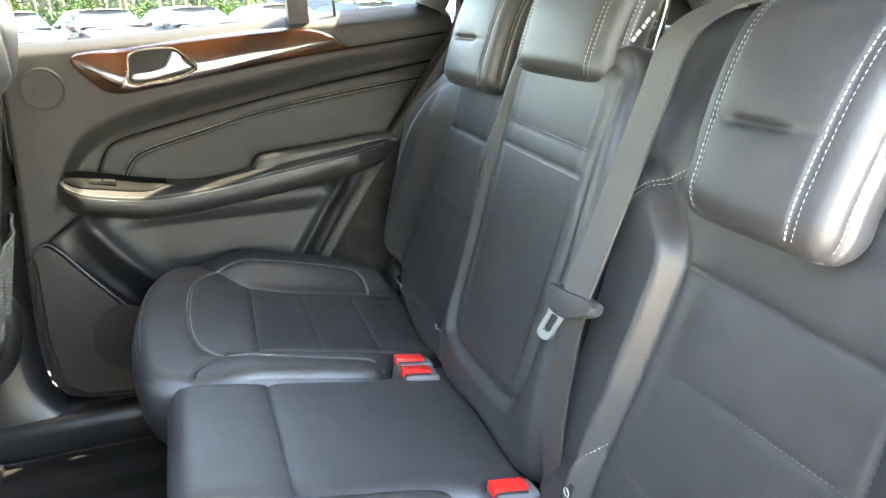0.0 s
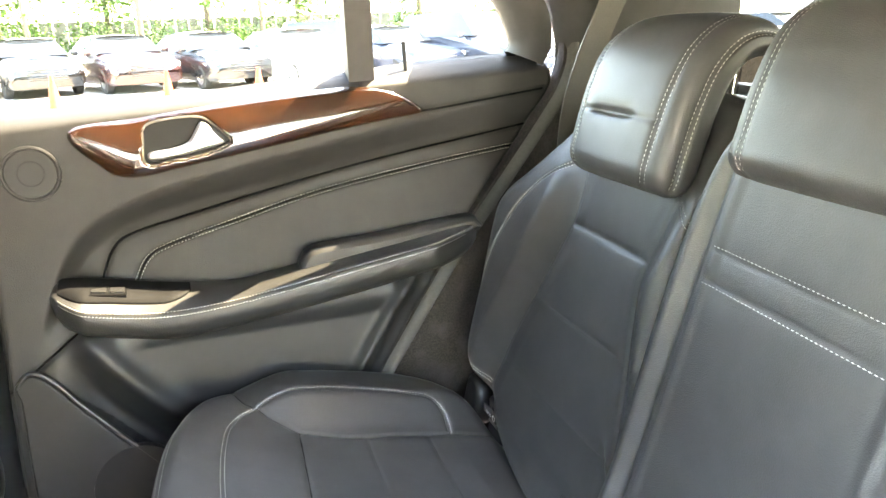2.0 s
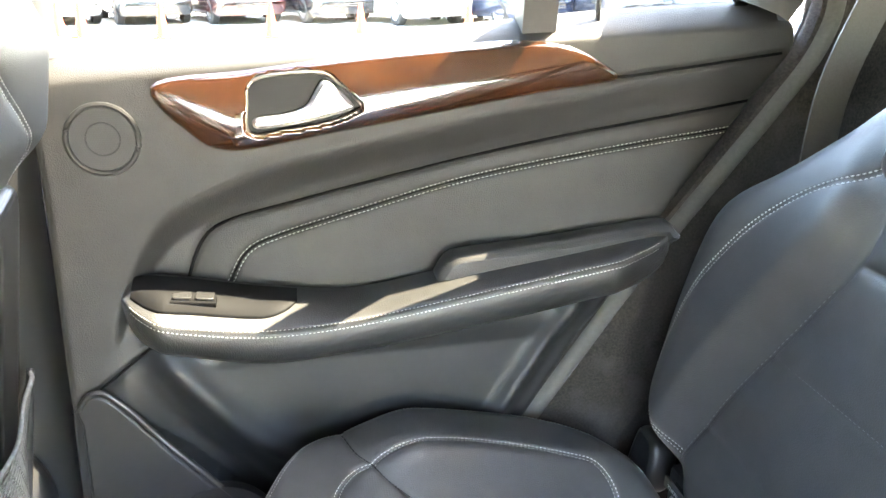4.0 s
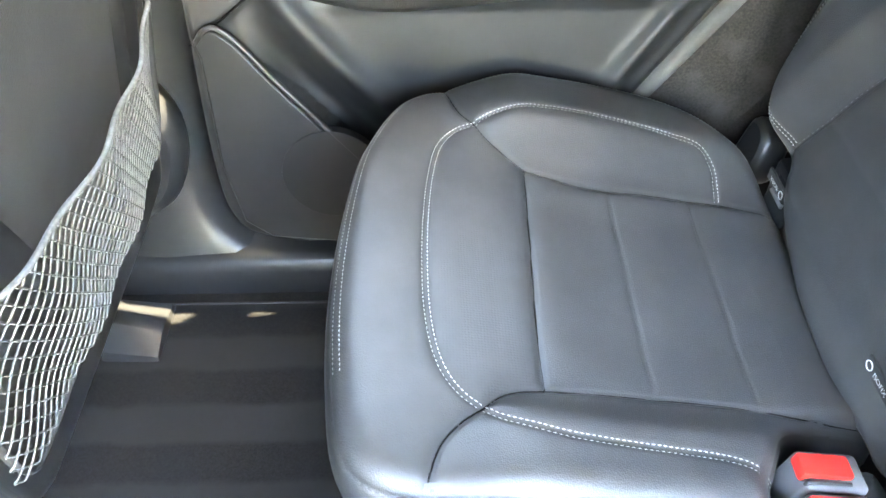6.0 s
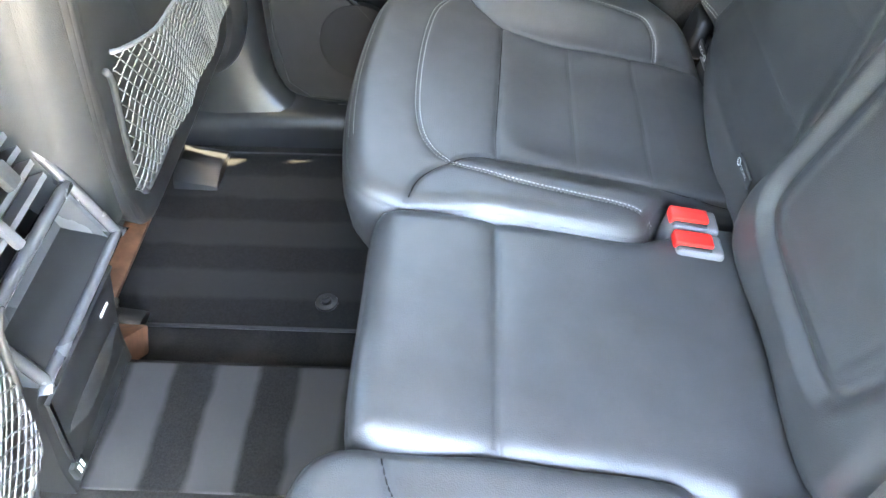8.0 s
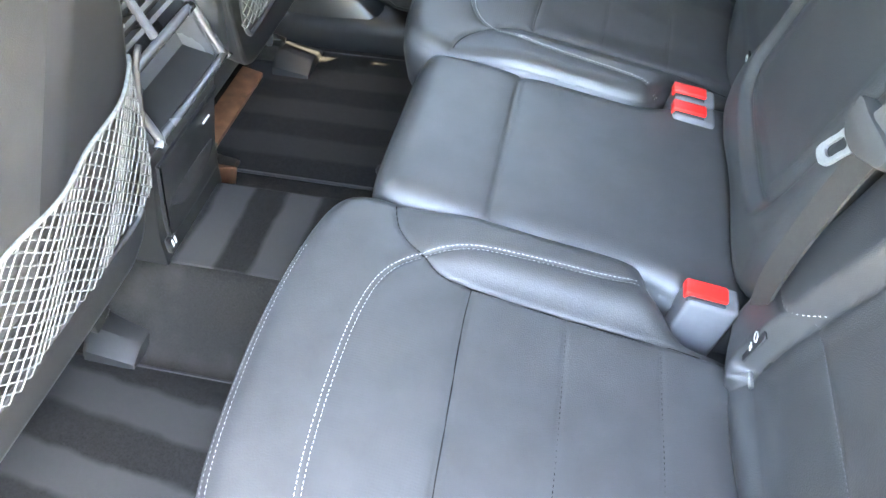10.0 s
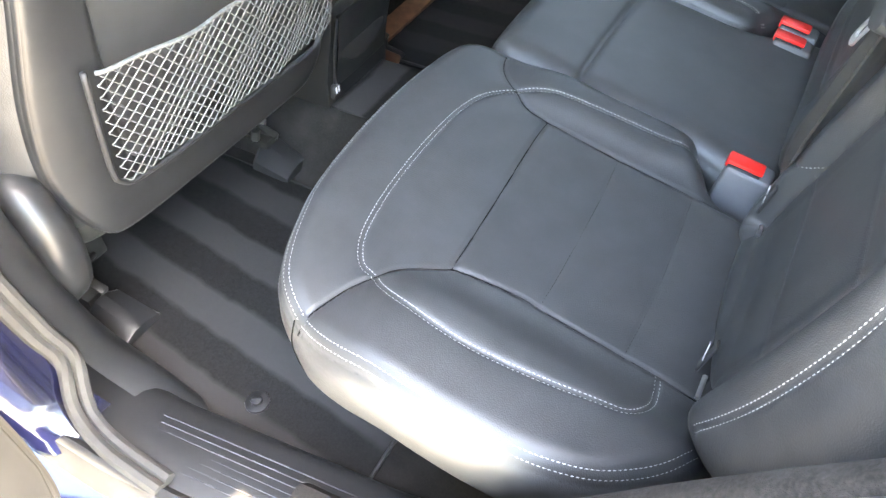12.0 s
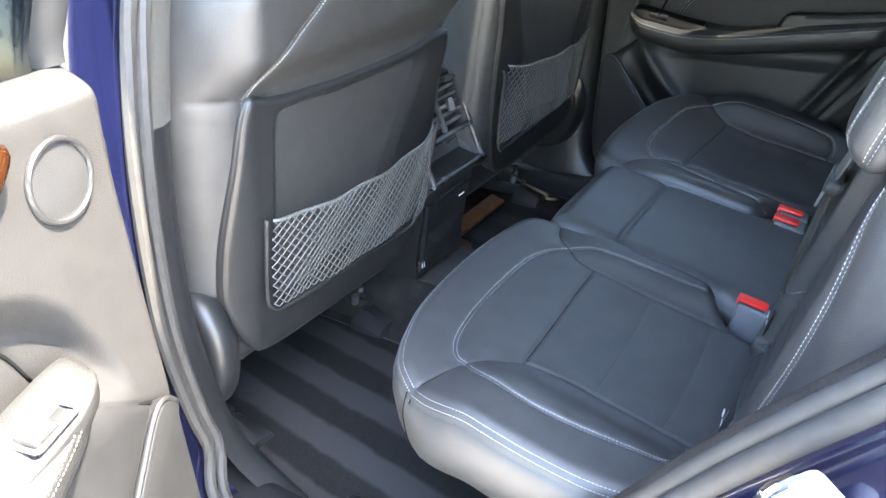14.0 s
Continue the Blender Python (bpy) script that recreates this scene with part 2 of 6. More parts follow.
class G:
    """Collects faces for one mesh."""
    def __init__(self):
        self.v, self.f, self.m, self.n = [], [], [], 0

    def add(self, verts, faces, mi=0):
        self.v.append(np.asarray(verts, float).reshape(-1, 3))
        k = self.n
        self.f += [tuple(i + k for i in f) for f in faces]
        self.m += [mi] * len(faces)
        self.n += len(self.v[-1])

    def grid(self, A, cu=False, cv=False, flip=False, mi=0):
        n, m = A.shape[:2]
        fs = []
        for i in range(n if cu else n - 1):
            for j in range(m if cv else m - 1):
                a, b, c, d = i * m + j, ((i + 1) % n) * m + j, ((i + 1) % n) * m + (j + 1) % m, i * m + (j + 1) % m
                fs.append((d, c, b, a) if flip else (a, b, c, d))
        self.add(A.reshape(-1, 3), fs, mi)

    def tube(self, path, r, seg=8, closed=False, mi=0, flat=1.0, up=None):
        p = np.asarray(path, float)
        n = len(p)
        t = (np.roll(p, -1, 0) - np.roll(p, 1, 0)) if closed else np.gradient(p, axis=0)
        t /= np.linalg.norm(t, axis=1)[:, None] + 1e-12
        ref = np.array(up if up is not None else (0.31, 0.17, 0.93))
        s = np.cross(t, ref)
        s /= np.linalg.norm(s, axis=1)[:, None] + 1e-12
        q = np.cross(s, t)
        ang = np.linspace(0, 2 * np.pi, seg, endpoint=False)
        rr = np.broadcast_to(np.asarray(r, float), (n,))[:, None, None]
        A = p[:, None] + rr * (np.cos(ang)[None, :, None] * s[:, None] + flat * np.sin(ang)[None, :, None] * q[:, None])
        self.grid(A, closed, True, mi=mi)
        if not closed:
            k = self.n - n * seg
            self.f += [tuple(k + j for j in range(seg)), tuple(k + (n - 1) * seg + j for j in range(seg))[::-1]]
            self.m += [mi, mi]

    def box(self, c, size, r=0.004, seg=2, rot=(0, 0, 0), mi=0):
        bm = bmesh.new()
        bmesh.ops.create_cube(bm, size=1)
        bmesh.ops.scale(bm, vec=size, verts=bm.verts)
        if r:
            bmesh.ops.bevel(bm, geom=bm.edges[:], offset=min(r, min(size) * 0.45), segments=seg, affect="EDGES", profile=0.5)
        M = pose(*c, *rot)
        bm.verts.index_update()
        self.add([M @ v.co for v in bm.verts], [tuple(v.index for v in f.verts) for f in bm.faces], mi)
        bm.free()

    def slab(self, outline, fr, w0, w1, b=0.003, mi=0, flip=False):
        """A plate with that outline, from height w0 to w1 in the frame fr, with rounded edges."""
        o = np.array(outline, float)
        t = np.roll(o, -1, 0) - np.roll(o, 1, 0)
        nrm = np.stack([t[:, 1], -t[:, 0]], 1)
        nrm /= np.linalg.norm(nrm, axis=1)[:, None] + 1e-12
        area = 0.5 * np.sum(o[:, 0] * np.roll(o[:, 1], -1) - np.roll(o[:, 0], -1) * o[:, 1])
        if area < 0:
            nrm = -nrm
        rings = [(b, w0), (b * 0.3, w0 + b * 0.3), (0, w0 + b), (0, w1 - b), (b * 0.3, w1 - b * 0.3), (b, w1)]
        A = np.stack([fr(np.column_stack([o - nrm * i, np.full(len(o), w)])) for i, w in rings])
        k, m = self.n, len(o)
        self.grid(A, False, True, mi=mi, flip=flip)
        self.f += [tuple(k + j for j in range(m)), tuple(k + 5 * m + j for j in range(m))[::-1]]
        self.m += [mi, mi]

    def stitches(self, path, nrm, pitch=0.0052, ln=0.0038, r=0.0008, mi=0):
        """A row of single thread stitches along a path that lies on a surface with normals nrm."""
        p = np.asarray(path, float)
        s = np.concatenate([[0], np.cumsum(np.linalg.norm(np.diff(p, axis=0), axis=1))])
        u = np.arange(pitch * 0.5, s[-1], pitch)
        c = np.stack([np.interp(u, s, p[:, k]) for k in range(3)], 1)
        a = np.stack([np.interp(u - ln / 2, s, p[:, k]) for k in range(3)], 1)
        b = np.stack([np.interp(u + ln / 2, s, p[:, k]) for k in range(3)], 1)
        N = np.broadcast_to(np.asarray(nrm, float), p.shape)
        nn = np.stack([np.interp(u, s, N[:, k]) for k in range(3)], 1)
        d = b - a
        d /= np.linalg.norm(d, axis=1)[:, None] + 1e-12
        w = np.cross(d, nn)
        w /= np.linalg.norm(w, axis=1)[:, None] + 1e-12
        V = np.stack([a - nn * r * 0.4, b - nn * r * 0.4, c + w * r, c - w * r, c + nn * r * 1.1], 1)
        fs = []
        for i in range(len(u)):
            k = 5 * i
            fs += [(k, k + 2, k + 4), (k + 2, k + 1, k + 4), (k + 1, k + 3, k + 4), (k + 3, k, k + 4)]
        self.add(V.reshape(-1, 3), fs, mi)

    def mesh(self, name, mats, sharp=40.0):
        me = bpy.data.meshes.new(name)
        V = np.vstack(self.v)
        me.from_pydata(V.tolist(), [], self.f)
        for m in mats:
            me.materials.append(m)
        if any(self.m):
            me.polygons.foreach_set("material_index", self.m)
        me.polygons.foreach_set("use_smooth", [True] * len(self.f))
        me.update()
        if sharp:
            me.set_sharp_from_angle(angle=radians(sharp))
        return me


def thing(name, label, category, group="", kind="", at=(0, 0, 0)):
    ob = new(name)
    ob.location = at
    ob.empty_display_size = 0.05
    return tagged(ob, label, category, group, kind)


def part(name, g, material, parent=None, label="", sharp=40.0):
    mats = material if isinstance(material, (list, tuple)) else [material]
    ob = new(name, g.mesh(name, mats, sharp))
    if parent is not None:
        ob.parent = parent
        ob.matrix_parent_inverse = Matrix.Translation(-parent.location) if parent.parent is None else Matrix()
    if label:
        tagged(ob, label)
    if "stitching" in name or "thread" in name:
        tagged(ob, kind="stuff")
    return ob


def single(name, g, material, label, category, group="", kind="", sharp=40.0):
    return tagged(part(name, g, material, None, "", sharp), label, category, group, kind)


def axes(O, U, V, W):
    O, U, V, W = (np.array(a, float) for a in (O, U, V, W))
    return lambda P: O + P[:, :1] * U + P[:, 1:2] * V + P[:, 2:3] * W


class Pad:
    """A padded, sewn panel: an outline in a plane, a height over it, a rounded rim and seams that pull it in."""
    def __init__(self, outline, base, R, fr, flip, seams=(), soft=(), puff=0.006, sigma=0.012, groove=0.0025, gw=0.0022):
        self.o, self.base, self.R, self.fr, self.flip = np.array(outline, float), base, R, fr, flip
        self.seams, self.soft, self.puff, self.sigma, self.groove, self.gw = seams, soft, puff, sigma, groove, gw

    def height(self, P, d=None):
        if d is None:
            d, _ = seg_dist(P, self.o, True)
            d = np.where(inside(P, self.o), d, 0)
        w = self.base(P)
        ds = np.full(len(P), 1e9)
        for s in self.seams:
            ds = np.minimum(ds, seg_dist(P, s)[0])
        if self.seams:
            w = w - self.puff * np.exp(-ds / self.sigma) - self.groove * np.exp(-(ds / self.gw) ** 2)
        if self.soft:
            dd = np.full(len(P), 1e9)
            for s in self.soft:
                dd = np.minimum(dd, seg_dist(P, s)[0])
            w = w - 0.0012 * np.exp(-dd / 0.010) - 0.0008 * np.exp(-(dd / 0.0015) ** 2)
        k = np.clip((self.R - d) / self.R, 0, 0.97)
        return w - self.R * (1 - np.sqrt(1 - k * k))

    def at(self, P):
        P = np.asarray(P, float)
        return self.fr(np.column_stack([P, self.height(P)]))

    def normals(self, P, e=0.004):
        P = np.asarray(P, float)
        a, b = self.at(P + (e, 0)) - self.at(P - (e, 0)), self.at(P + (0, e)) - self.at(P - (0, e))
        n = np.cross(a, b)
        n /= np.linalg.norm(n, axis=1)[:, None] + 1e-12
        h = self.height(P)
        up = self.fr(np.column_stack([P, h + 0.001])) - self.fr(np.column_stack([P, h]))
        return n * np.sign((n * up).sum(1))[:, None]

    def build(self, g, res=0.003, wall=None, wall_rings=((0.0, 0.0), (0.004, 0.03), (0.004, 0.08), (-0.012, 0.15)), region=None):
        lo, hi = self.o.min(0) - res, self.o.max(0) + res
        nx, ny = int((hi[0] - lo[0]) / res) + 2, int((hi[1] - lo[1]) / res) + 2
        X, Y = np.meshgrid(np.linspace(lo[0], hi[0], nx), np.linspace(lo[1], hi[1], ny), indexing="ij")
        P = np.column_stack([X.ravel(), Y.ravel()])
        d, near = seg_dist(P, self.o, True)
        ins = inside(P, self.o)
        I = ins.reshape(nx, ny)
        cell = I[:-1, :-1] | I[1:, :-1] | I[1:, 1:] | I[:-1, 1:]
        use = np.zeros((nx, ny), bool)
        use[:-1, :-1] |= cell
        use[1:, :-1] |= cell
        use[1:, 1:] |= cell
        use[:-1, 1:] |= cell
        idx = np.full(nx * ny, -1)
        sel = np.nonzero(use.ravel())[0]
        idx[sel] = np.arange(len(sel))
        Q, dd = P.copy(), d.copy()
        Q[~ins], dd[~ins] = near[~ins], 0
        Q, dd = Q[sel], dd[sel]
        V = self.fr(np.column_stack([Q, self.height(Q, dd)]))
        ii, jj = np.nonzero(cell)
        a, b, c, e = ii * ny + jj, (ii + 1) * ny + jj, (ii + 1) * ny + jj + 1, ii * ny + jj + 1
        F = np.stack([idx[a], idx[b], idx[c], idx[e]], 1)
        if self.flip:
            F = F[:, ::-1]
        if region is not None:
            cen = (P[a] + P[c]) / 2
            which = np.zeros(len(F), int)
            for q, poly in enumerate(region if isinstance(region, list) else [region]):
                which[inside(cen, poly)] = q + 1
            k = g.n
            g.add(V, [tuple(f) for f in F[which == 0].tolist()])
            for q in range(1, which.max() + 1):
                Fq = F[which == q]
                g.f += [tuple(i + k for i in f) for f in Fq.tolist()]
                g.m += [q] * len(Fq)
        else:
            g.add(V, [tuple(f) for f in F.tolist()])
        if wall_rings:
            o = self.o
            t = np.roll(o, -1, 0) - np.roll(o, 1, 0)
            nr = np.stack([t[:, 1], -t[:, 0]], 1)
            nr /= np.linalg.norm(nr, axis=1)[:, None] + 1e-12
            if 0.5 * np.sum(o[:, 0] * np.roll(o[:, 1], -1) - np.roll(o[:, 0], -1) * o[:, 1]) < 0:
                nr = -nr
            h0 = self.height(o, np.zeros(len(o)))
            rim = []
            for k in (0.5, 0.36, 0.25, 0.16, 0.09, 0.04):
                q = o - nr * (k * self.R)
                dq = np.full(len(q), k * self.R)
                rim.append(self.fr(np.column_stack([q, self.height(q, dq) + 0.0006 * (k < 0.5)])))
            wall = [self.fr(np.column_stack([o + nr * i + (nr * 0.0006 if k == 0 else 0), h0 - k + (0.0006 if k == 0 else 0)])) for i, k in wall_rings]
            g.grid(np.stack(rim + wall), False, True, flip=not self.flip)

    def sew(self, g, path, off=0.0, n=None, pitch=0.0054, lift=0.0004, r=0.0007):
        p = np.array(path, float)
        n = n or max(8, int(length(p) / 0.006))
        s = np.concatenate([[0], np.cumsum(np.linalg.norm(np.diff(p, axis=0), axis=1))])
        u = np.linspace(0, s[-1], n)
        p = np.stack([np.interp(u, s, p[:, k]) for k in range(2)], 1)
        if off:
            t = np.gradient(p, axis=0)
            t /= np.linalg.norm(t, axis=1)[:, None] + 1e-12
            p = p + off * np.stack([t[:, 1], -t[:, 0]], 1)
        nn = self.normals(p)
        g.stitches(self.at(p) + nn * lift, nn, pitch=pitch, ln=pitch * 0.82, r=r)


# ---- rear bench: cushions ----
def smooth_step(x, a, b):
    t = np.clip((x - a) / (b - a), 0, 1)
    return t * t * (3 - 2 * t)


CUSHION = crv([(0.095, 0.138), (0.030, 0.138), (-0.012, 0.152), (-0.034, 0.190), (-0.046, 0.270), (-0.050, 0.360), (-0.046, 0.460), (-0.036, 0.550), (-0.022, 0.600),
               (-0.003, 0.650), (0.022, 0.690), (0.068, 0.722), (0.120, 0.738), (0.190, 0.744), (0.270, 0.744), (0.350, 0.735), (0.415, 0.708),
               (0.470, 0.650), (0.502, 0.560), (0.506, 0.440), (0.503, 0.320), (0.495, 0.245), (0.440, 0.236), (0.385, 0.226),
               (0.352, 0.180), (0.325, 0.142), (0.210, 0.140)], 190, True)
C_LOOP = crv([(0.106, 0.631), (0.081, 0.620), (0.060, 0.584), (0.049, 0.520), (0.044, 0.449), (0.043, 0.385), (0.045, 0.329), (0.051, 0.286), (0.061, 0.256), (0.076, 0.235), (0.093, 0.221)], 50)
C_OUT = crv([(0.164, 0.565), (0.124, 0.602), (0.106, 0.631), (0.088, 0.659), (0.074, 0.699), (0.066, 0.722)], 26)
C_IN = crv([(0.152, 0.247), (0.128, 0.244), (0.111, 0.237), (0.093, 0.221), (0.073, 0.206), (0.055, 0.183), (0.043, 0.146)], 26)
C_INSERT_OUT = crv([(0.164, 0.565), (0.194, 0.558), (0.245, 0.550), (0.313, 0.553), (0.406, 0.554), (0.500, 0.556)], 30)
C_INSERT_FRONT = crv([(0.164, 0.565), (0.157, 0.408), (0.152, 0.309), (0.152, 0.247)], 20)
C_INSERT_IN = crv([(0.152, 0.247), (0.185, 0.249), (0.259, 0.250), (0.331, 0.250), (0.410, 0.247), (0.495, 0.246)], 30)
C_S1 = crv([(0.268, 0.549), (0.266, 0.429), (0.263, 0.327), (0.259, 0.250)], 20)
C_S2 = crv([(0.371, 0.553), (0.373, 0.432), (0.369, 0.329), (0.364, 0.248)], 20)
C_BOLSTER = crv([(0.106, 0.631), (0.122, 0.642), (0.152, 0.652), (0.195, 0.659), (0.250, 0.660), (0.315, 0.652), (0.368, 0.641), (0.400, 0.632), (0.416, 0.605), (0.416, 0.578), (0.412, 0.556)], 60)
C_INNER = crv([(0.093, 0.221), (0.115, 0.209), (0.157, 0.197), (0.211, 0.191), (0.260, 0.188), (0.304, 0.185), (0.336, 0.178), (0.350, 0.172)], 50)
C_PERF = np.vstack([C_LOOP, C_IN[12::-1], C_INSERT_FRONT[::-1], C_OUT[:12]])


def cushion_base(P):
    x, y = P[:, 0], P[:, 1]
    z = 0.382 - 0.205 * (x - 0.10) - 0.10 * np.clip(x - 0.42, 0, 1)
    z -= 0.011 * smooth_step(x, 0.13, 0.24) * smooth_step(y, 0.235, 0.33) * smooth_step(0.575 - y, 0, 0.09)
    z += 0.033 * smooth_step(y, 0.565, 0.65) * smooth_step(x, 0.06, 0.18)
    z += 0.016 * smooth_step(0.245 - y, 0, 0.045) * smooth_step(x, 0.06, 0.15)
    z -= 0.006 * smooth_step(0.0 - x, 0, 0.06)
    return z


FAR_SEAT = thing("rear_passenger_seat", "black leather rear seat by the closed door, light grey double stitching", "car seat", "rear seats", at=(0.25, 0.45, 0.0))
NEAR_SEAT = thing("rear_passenger_seat", "black leather rear seat beside the open door, double-stitched edge", "car seat", "rear seats", at=(0.25, -0.45, 0.0))
MID_SEAT = thing("rear_middle_seat", "smooth black leather middle seat with fold-down armrest panel", "car seat", "rear seats", at=(0.25, 0.0, 0.0))


def outer_cushion(side, thing_ob):
    fr = axes((0, 0, 0), (1, 0, 0), (0, side, 0), (0, 0, 1))
    def fit(c):
        """The cushion beside the open door is narrower towards the tunnel."""
        if side > 0:
            return c
        return np.column_stack([c[:, 0], c[:, 1] + np.interp(c[:, 1], (0.14, 0.25, 0.50, 0.56), (0.030, 0.024, 0.008, 0.0))])
    rim_line, loop, out, inn, ins_out, ins_front, ins_in, bolster, inner, s1, s2, perf = (fit(c) for c in (
        CUSHION, C_LOOP, C_OUT, C_IN, C_INSERT_OUT, C_INSERT_FRONT, C_INSERT_IN, C_BOLSTER, C_INNER, C_S1, C_S2, C_PERF))
    def base(P):
        return cushion_base(P) if side > 0 else cushion_base(np.column_stack([P[:, 0], P[:, 1] - np.interp(P[:, 1], (0.17, 0.274, 0.508, 0.56), (0.030, 0.024, 0.008, 0.0))])) - 0.007
    pad = Pad(rim_line, base, 0.028, fr, side < 0, [loop, out, inn, ins_out, ins_front, ins_in, bolster, inner], [s1, s2], puff=0.0042, groove=0.0026)
    g = G()
    pad.build(g, 0.003, wall_rings=((0, 0), (0.005, 0.014), (0.007, 0.035), (0.003, 0.075), (-0.008, 0.105), (-0.028, 0.130), (-0.06, 0.135)), region=perf)
    ob = part("cushion", g, [LEATHER, PERF], thing_ob, "black leather with a perforated panel", sharp=None)
    g = G()
    thick = 0.0007 if side > 0 else 0.00052
    for path, offs in ((loop, (0.0030, -0.0030)), (bolster, (0.0030, -0.0030)), (inner, (0.0030, -0.0030))):
        for o in offs:
            pad.sew(g, path, o, r=thick)
    rim = rim_line[20:112]
    ctr = np.array((0.22, 0.45))
    for k in (0.0055, 0.0120):
        t = np.gradient(rim, axis=0)
        t /= np.linalg.norm(t, axis=1)[:, None]
        nr = np.stack([t[:, 1], -t[:, 0]], 1)
        nr *= np.sign(((ctr - rim) * nr).sum(1))[:, None]
        pad.sew(g, rim + nr * k, r=thick)
    part("stitching", g, THREAD, ob, "light grey double stitching", sharp=None)
    g = G()
    for path in (s1, s2):
        pad.sew(g, path, 0, pitch=0.006, r=0.0005)
    part("quilting_thread", g, SEAM, ob, sharp=None)
    g = G()
    for path in (out, inn, ins_out, ins_front, ins_in):
        g.tube(pad.at(path) + pad.normals(path) * 0.0007, 0.0010, 5)
    part("seam_line", g, SEAM, ob, sharp=None)
    # seam down the front side of the cushion
    g = G()
    k = int(np.argmin(((rim_line - (0.064, 0.70)) ** 2).sum(1)))
    q, tq = rim_line[k], rim_line[k + 1] - rim_line[k - 1]
    nq = np.array((tq[1], -tq[0])) / np.linalg.norm(tq)
    nq = nq if (q - ctr) @ nq > 0 else -nq
    h0 = float(pad.height(q[None], np.zeros(1))[0])
    c = np.array([(q[0] + nq[0] * o, (q[1] + nq[1] * o) * side, h0 - dz) for o, dz in ((-0.002, -0.008), (0.0052, 0.014), (0.0072, 0.035), (0.0032, 0.075), (-0.0076, 0.105), (-0.026, 0.128))])
    g.tube(crv(c, 20), 0.0008, 6)
    part("side_seam", g, SEAM, ob)
    g = G()
    g.box((0.32, 0.41 * side, 0.13), (0.34, 0.44, 0.22), 0.02)
    g.box((0.545, 0.41 * side, 0.20), (0.07, 0.44, 0.26), 0.01)
    part("base", g, PLASTIC, ob)
    return ob


outer_cushion(1, FAR_SEAT)
outer_cushion(-1, NEAR_SEAT)


def centre_cushion():
    out = crv([(0.005, 0.0), (0.006, -0.140), (0.022, -0.170), (0.07, -0.178), (0.20, -0.180), (0.31, -0.182), (0.36, -0.190), (0.41, -0.205), (0.45, -0.210), (0.475, -0.200),
               (0.480, -0.10), (0.480, 0.10), (0.475, 0.195), (0.45, 0.205), (0.41, 0.196), (0.36, 0.168), (0.31, 0.152), (0.20, 0.150), (0.07, 0.148), (0.022, 0.140), (0.006, 0.110)], 160, True)
    seam = np.array([(0.152, -0.19), (0.152, 0.16)])
    def base(P):
        x = P[:, 0]
        return 0.389 - 0.20 * (x - 0.05) - 0.05 * np.clip(0.08 - x, 0, 1) + 0.006 * np.cos(P[:, 1] * 8)
    pad = Pad(out, base, 0.038, axes((0, 0, 0), (1, 0, 0), (0, 1, 0), (0, 0, 1)), False, [seam])
    g = G()
    pad.build(g, 0.004, wall_rings=((0, 0), (0.003, 0.02), (0.003, 0.09), (-0.01, 0.14), (-0.04, 0.145)))
    ob = part("cushion", g, LEATHER, MID_SEAT, sharp=None)
    g = G()
    g.box((0.31, 0, 0.16), (0.38, 0.38, 0.16), 0.02)
    g.box((0.53, 0, 0.20), (0.09, 0.40, 0.26), 0.01)
    part("base", g, PLASTIC, ob)


centre_cushion()


# ---- rear bench: backrests ----
def back_frame(x0, slope, side=1):
    """Frame of a leaning backrest: sideways, height z, and forwards out of the cover."""
    n = np.array((-1, 0, slope)) / math.hypot(1, slope)
    return axes((x0 - slope * 0.39, 0, 0), (0, side, 0), (slope, 0, 1), n)


B_OUT = crv([(0.182, 0.310), (0.182, 0.50), (0.180, 0.70), (0.186, 0.84), (0.215, 0.885), (0.30, 0.898), (0.42, 0.898), (0.50, 0.885), (0.545, 0.855), (0.575, 0.80), (0.615, 0.745),
             (0.680, 0.685), (0.716, 0.625), (0.734, 0.545), (0.728, 0.47), (0.704, 0.410), (0.655, 0.372), (0.60, 0.345), (0.55, 0.31), (0.40, 0.284), (0.25, 0.282)], 190, True)
B_OUT_NEAR = crv([(0.188, 0.310), (0.188, 0.50), (0.186, 0.70), (0.186, 0.86), (0.202, 0.912), (0.30, 0.925), (0.48, 0.920), (0.575, 0.895), (0.628, 0.850), (0.672, 0.78), (0.704, 0.70),
             (0.722, 0.62), (0.730, 0.54), (0.728, 0.47), (0.712, 0.410), (0.672, 0.362), (0.61, 0.335), (0.55, 0.31), (0.40, 0.284), (0.25, 0.282)], 190, True)
B_STITCH = crv([(0.455, 0.800), (0.490, 0.768), (0.540, 0.735), (0.592, 0.679), (0.643, 0.600), (0.680, 0.516), (0.692, 0.452), (0.678, 0.411), (0.642, 0.384), (0.592, 0.376)], 70)
B_INS_OUT = crv([(0.462, 0.79), (0.451, 0.745), (0.455, 0.688), (0.484, 0.622), (0.516, 0.555), (0.550, 0.483), (0.573, 0.420), (0.590, 0.376), (0.598, 0.335)], 50)
B_STITCH_NEAR = crv([(0.545, 0.840), (0.595, 0.800), (0.632, 0.735), (0.655, 0.66), (0.664, 0.58), (0.664, 0.51), (0.660, 0.456), (0.652, 0.405), (0.645, 0.375)], 70)
B_INS_OUT_NEAR = crv([(0.535, 0.82), (0.570, 0.745), (0.588, 0.68), (0.592, 0.60), (0.590, 0.50), (0.583, 0.43), (0.577, 0.385), (0.576, 0.335)], 50)
B_INS_IN = crv([(0.300, 0.80), (0.318, 0.73), (0.338, 0.66), (0.328, 0.59), (0.312, 0.52), (0.302, 0.46), (0.298, 0.39), (0.30, 0.33)], 50)
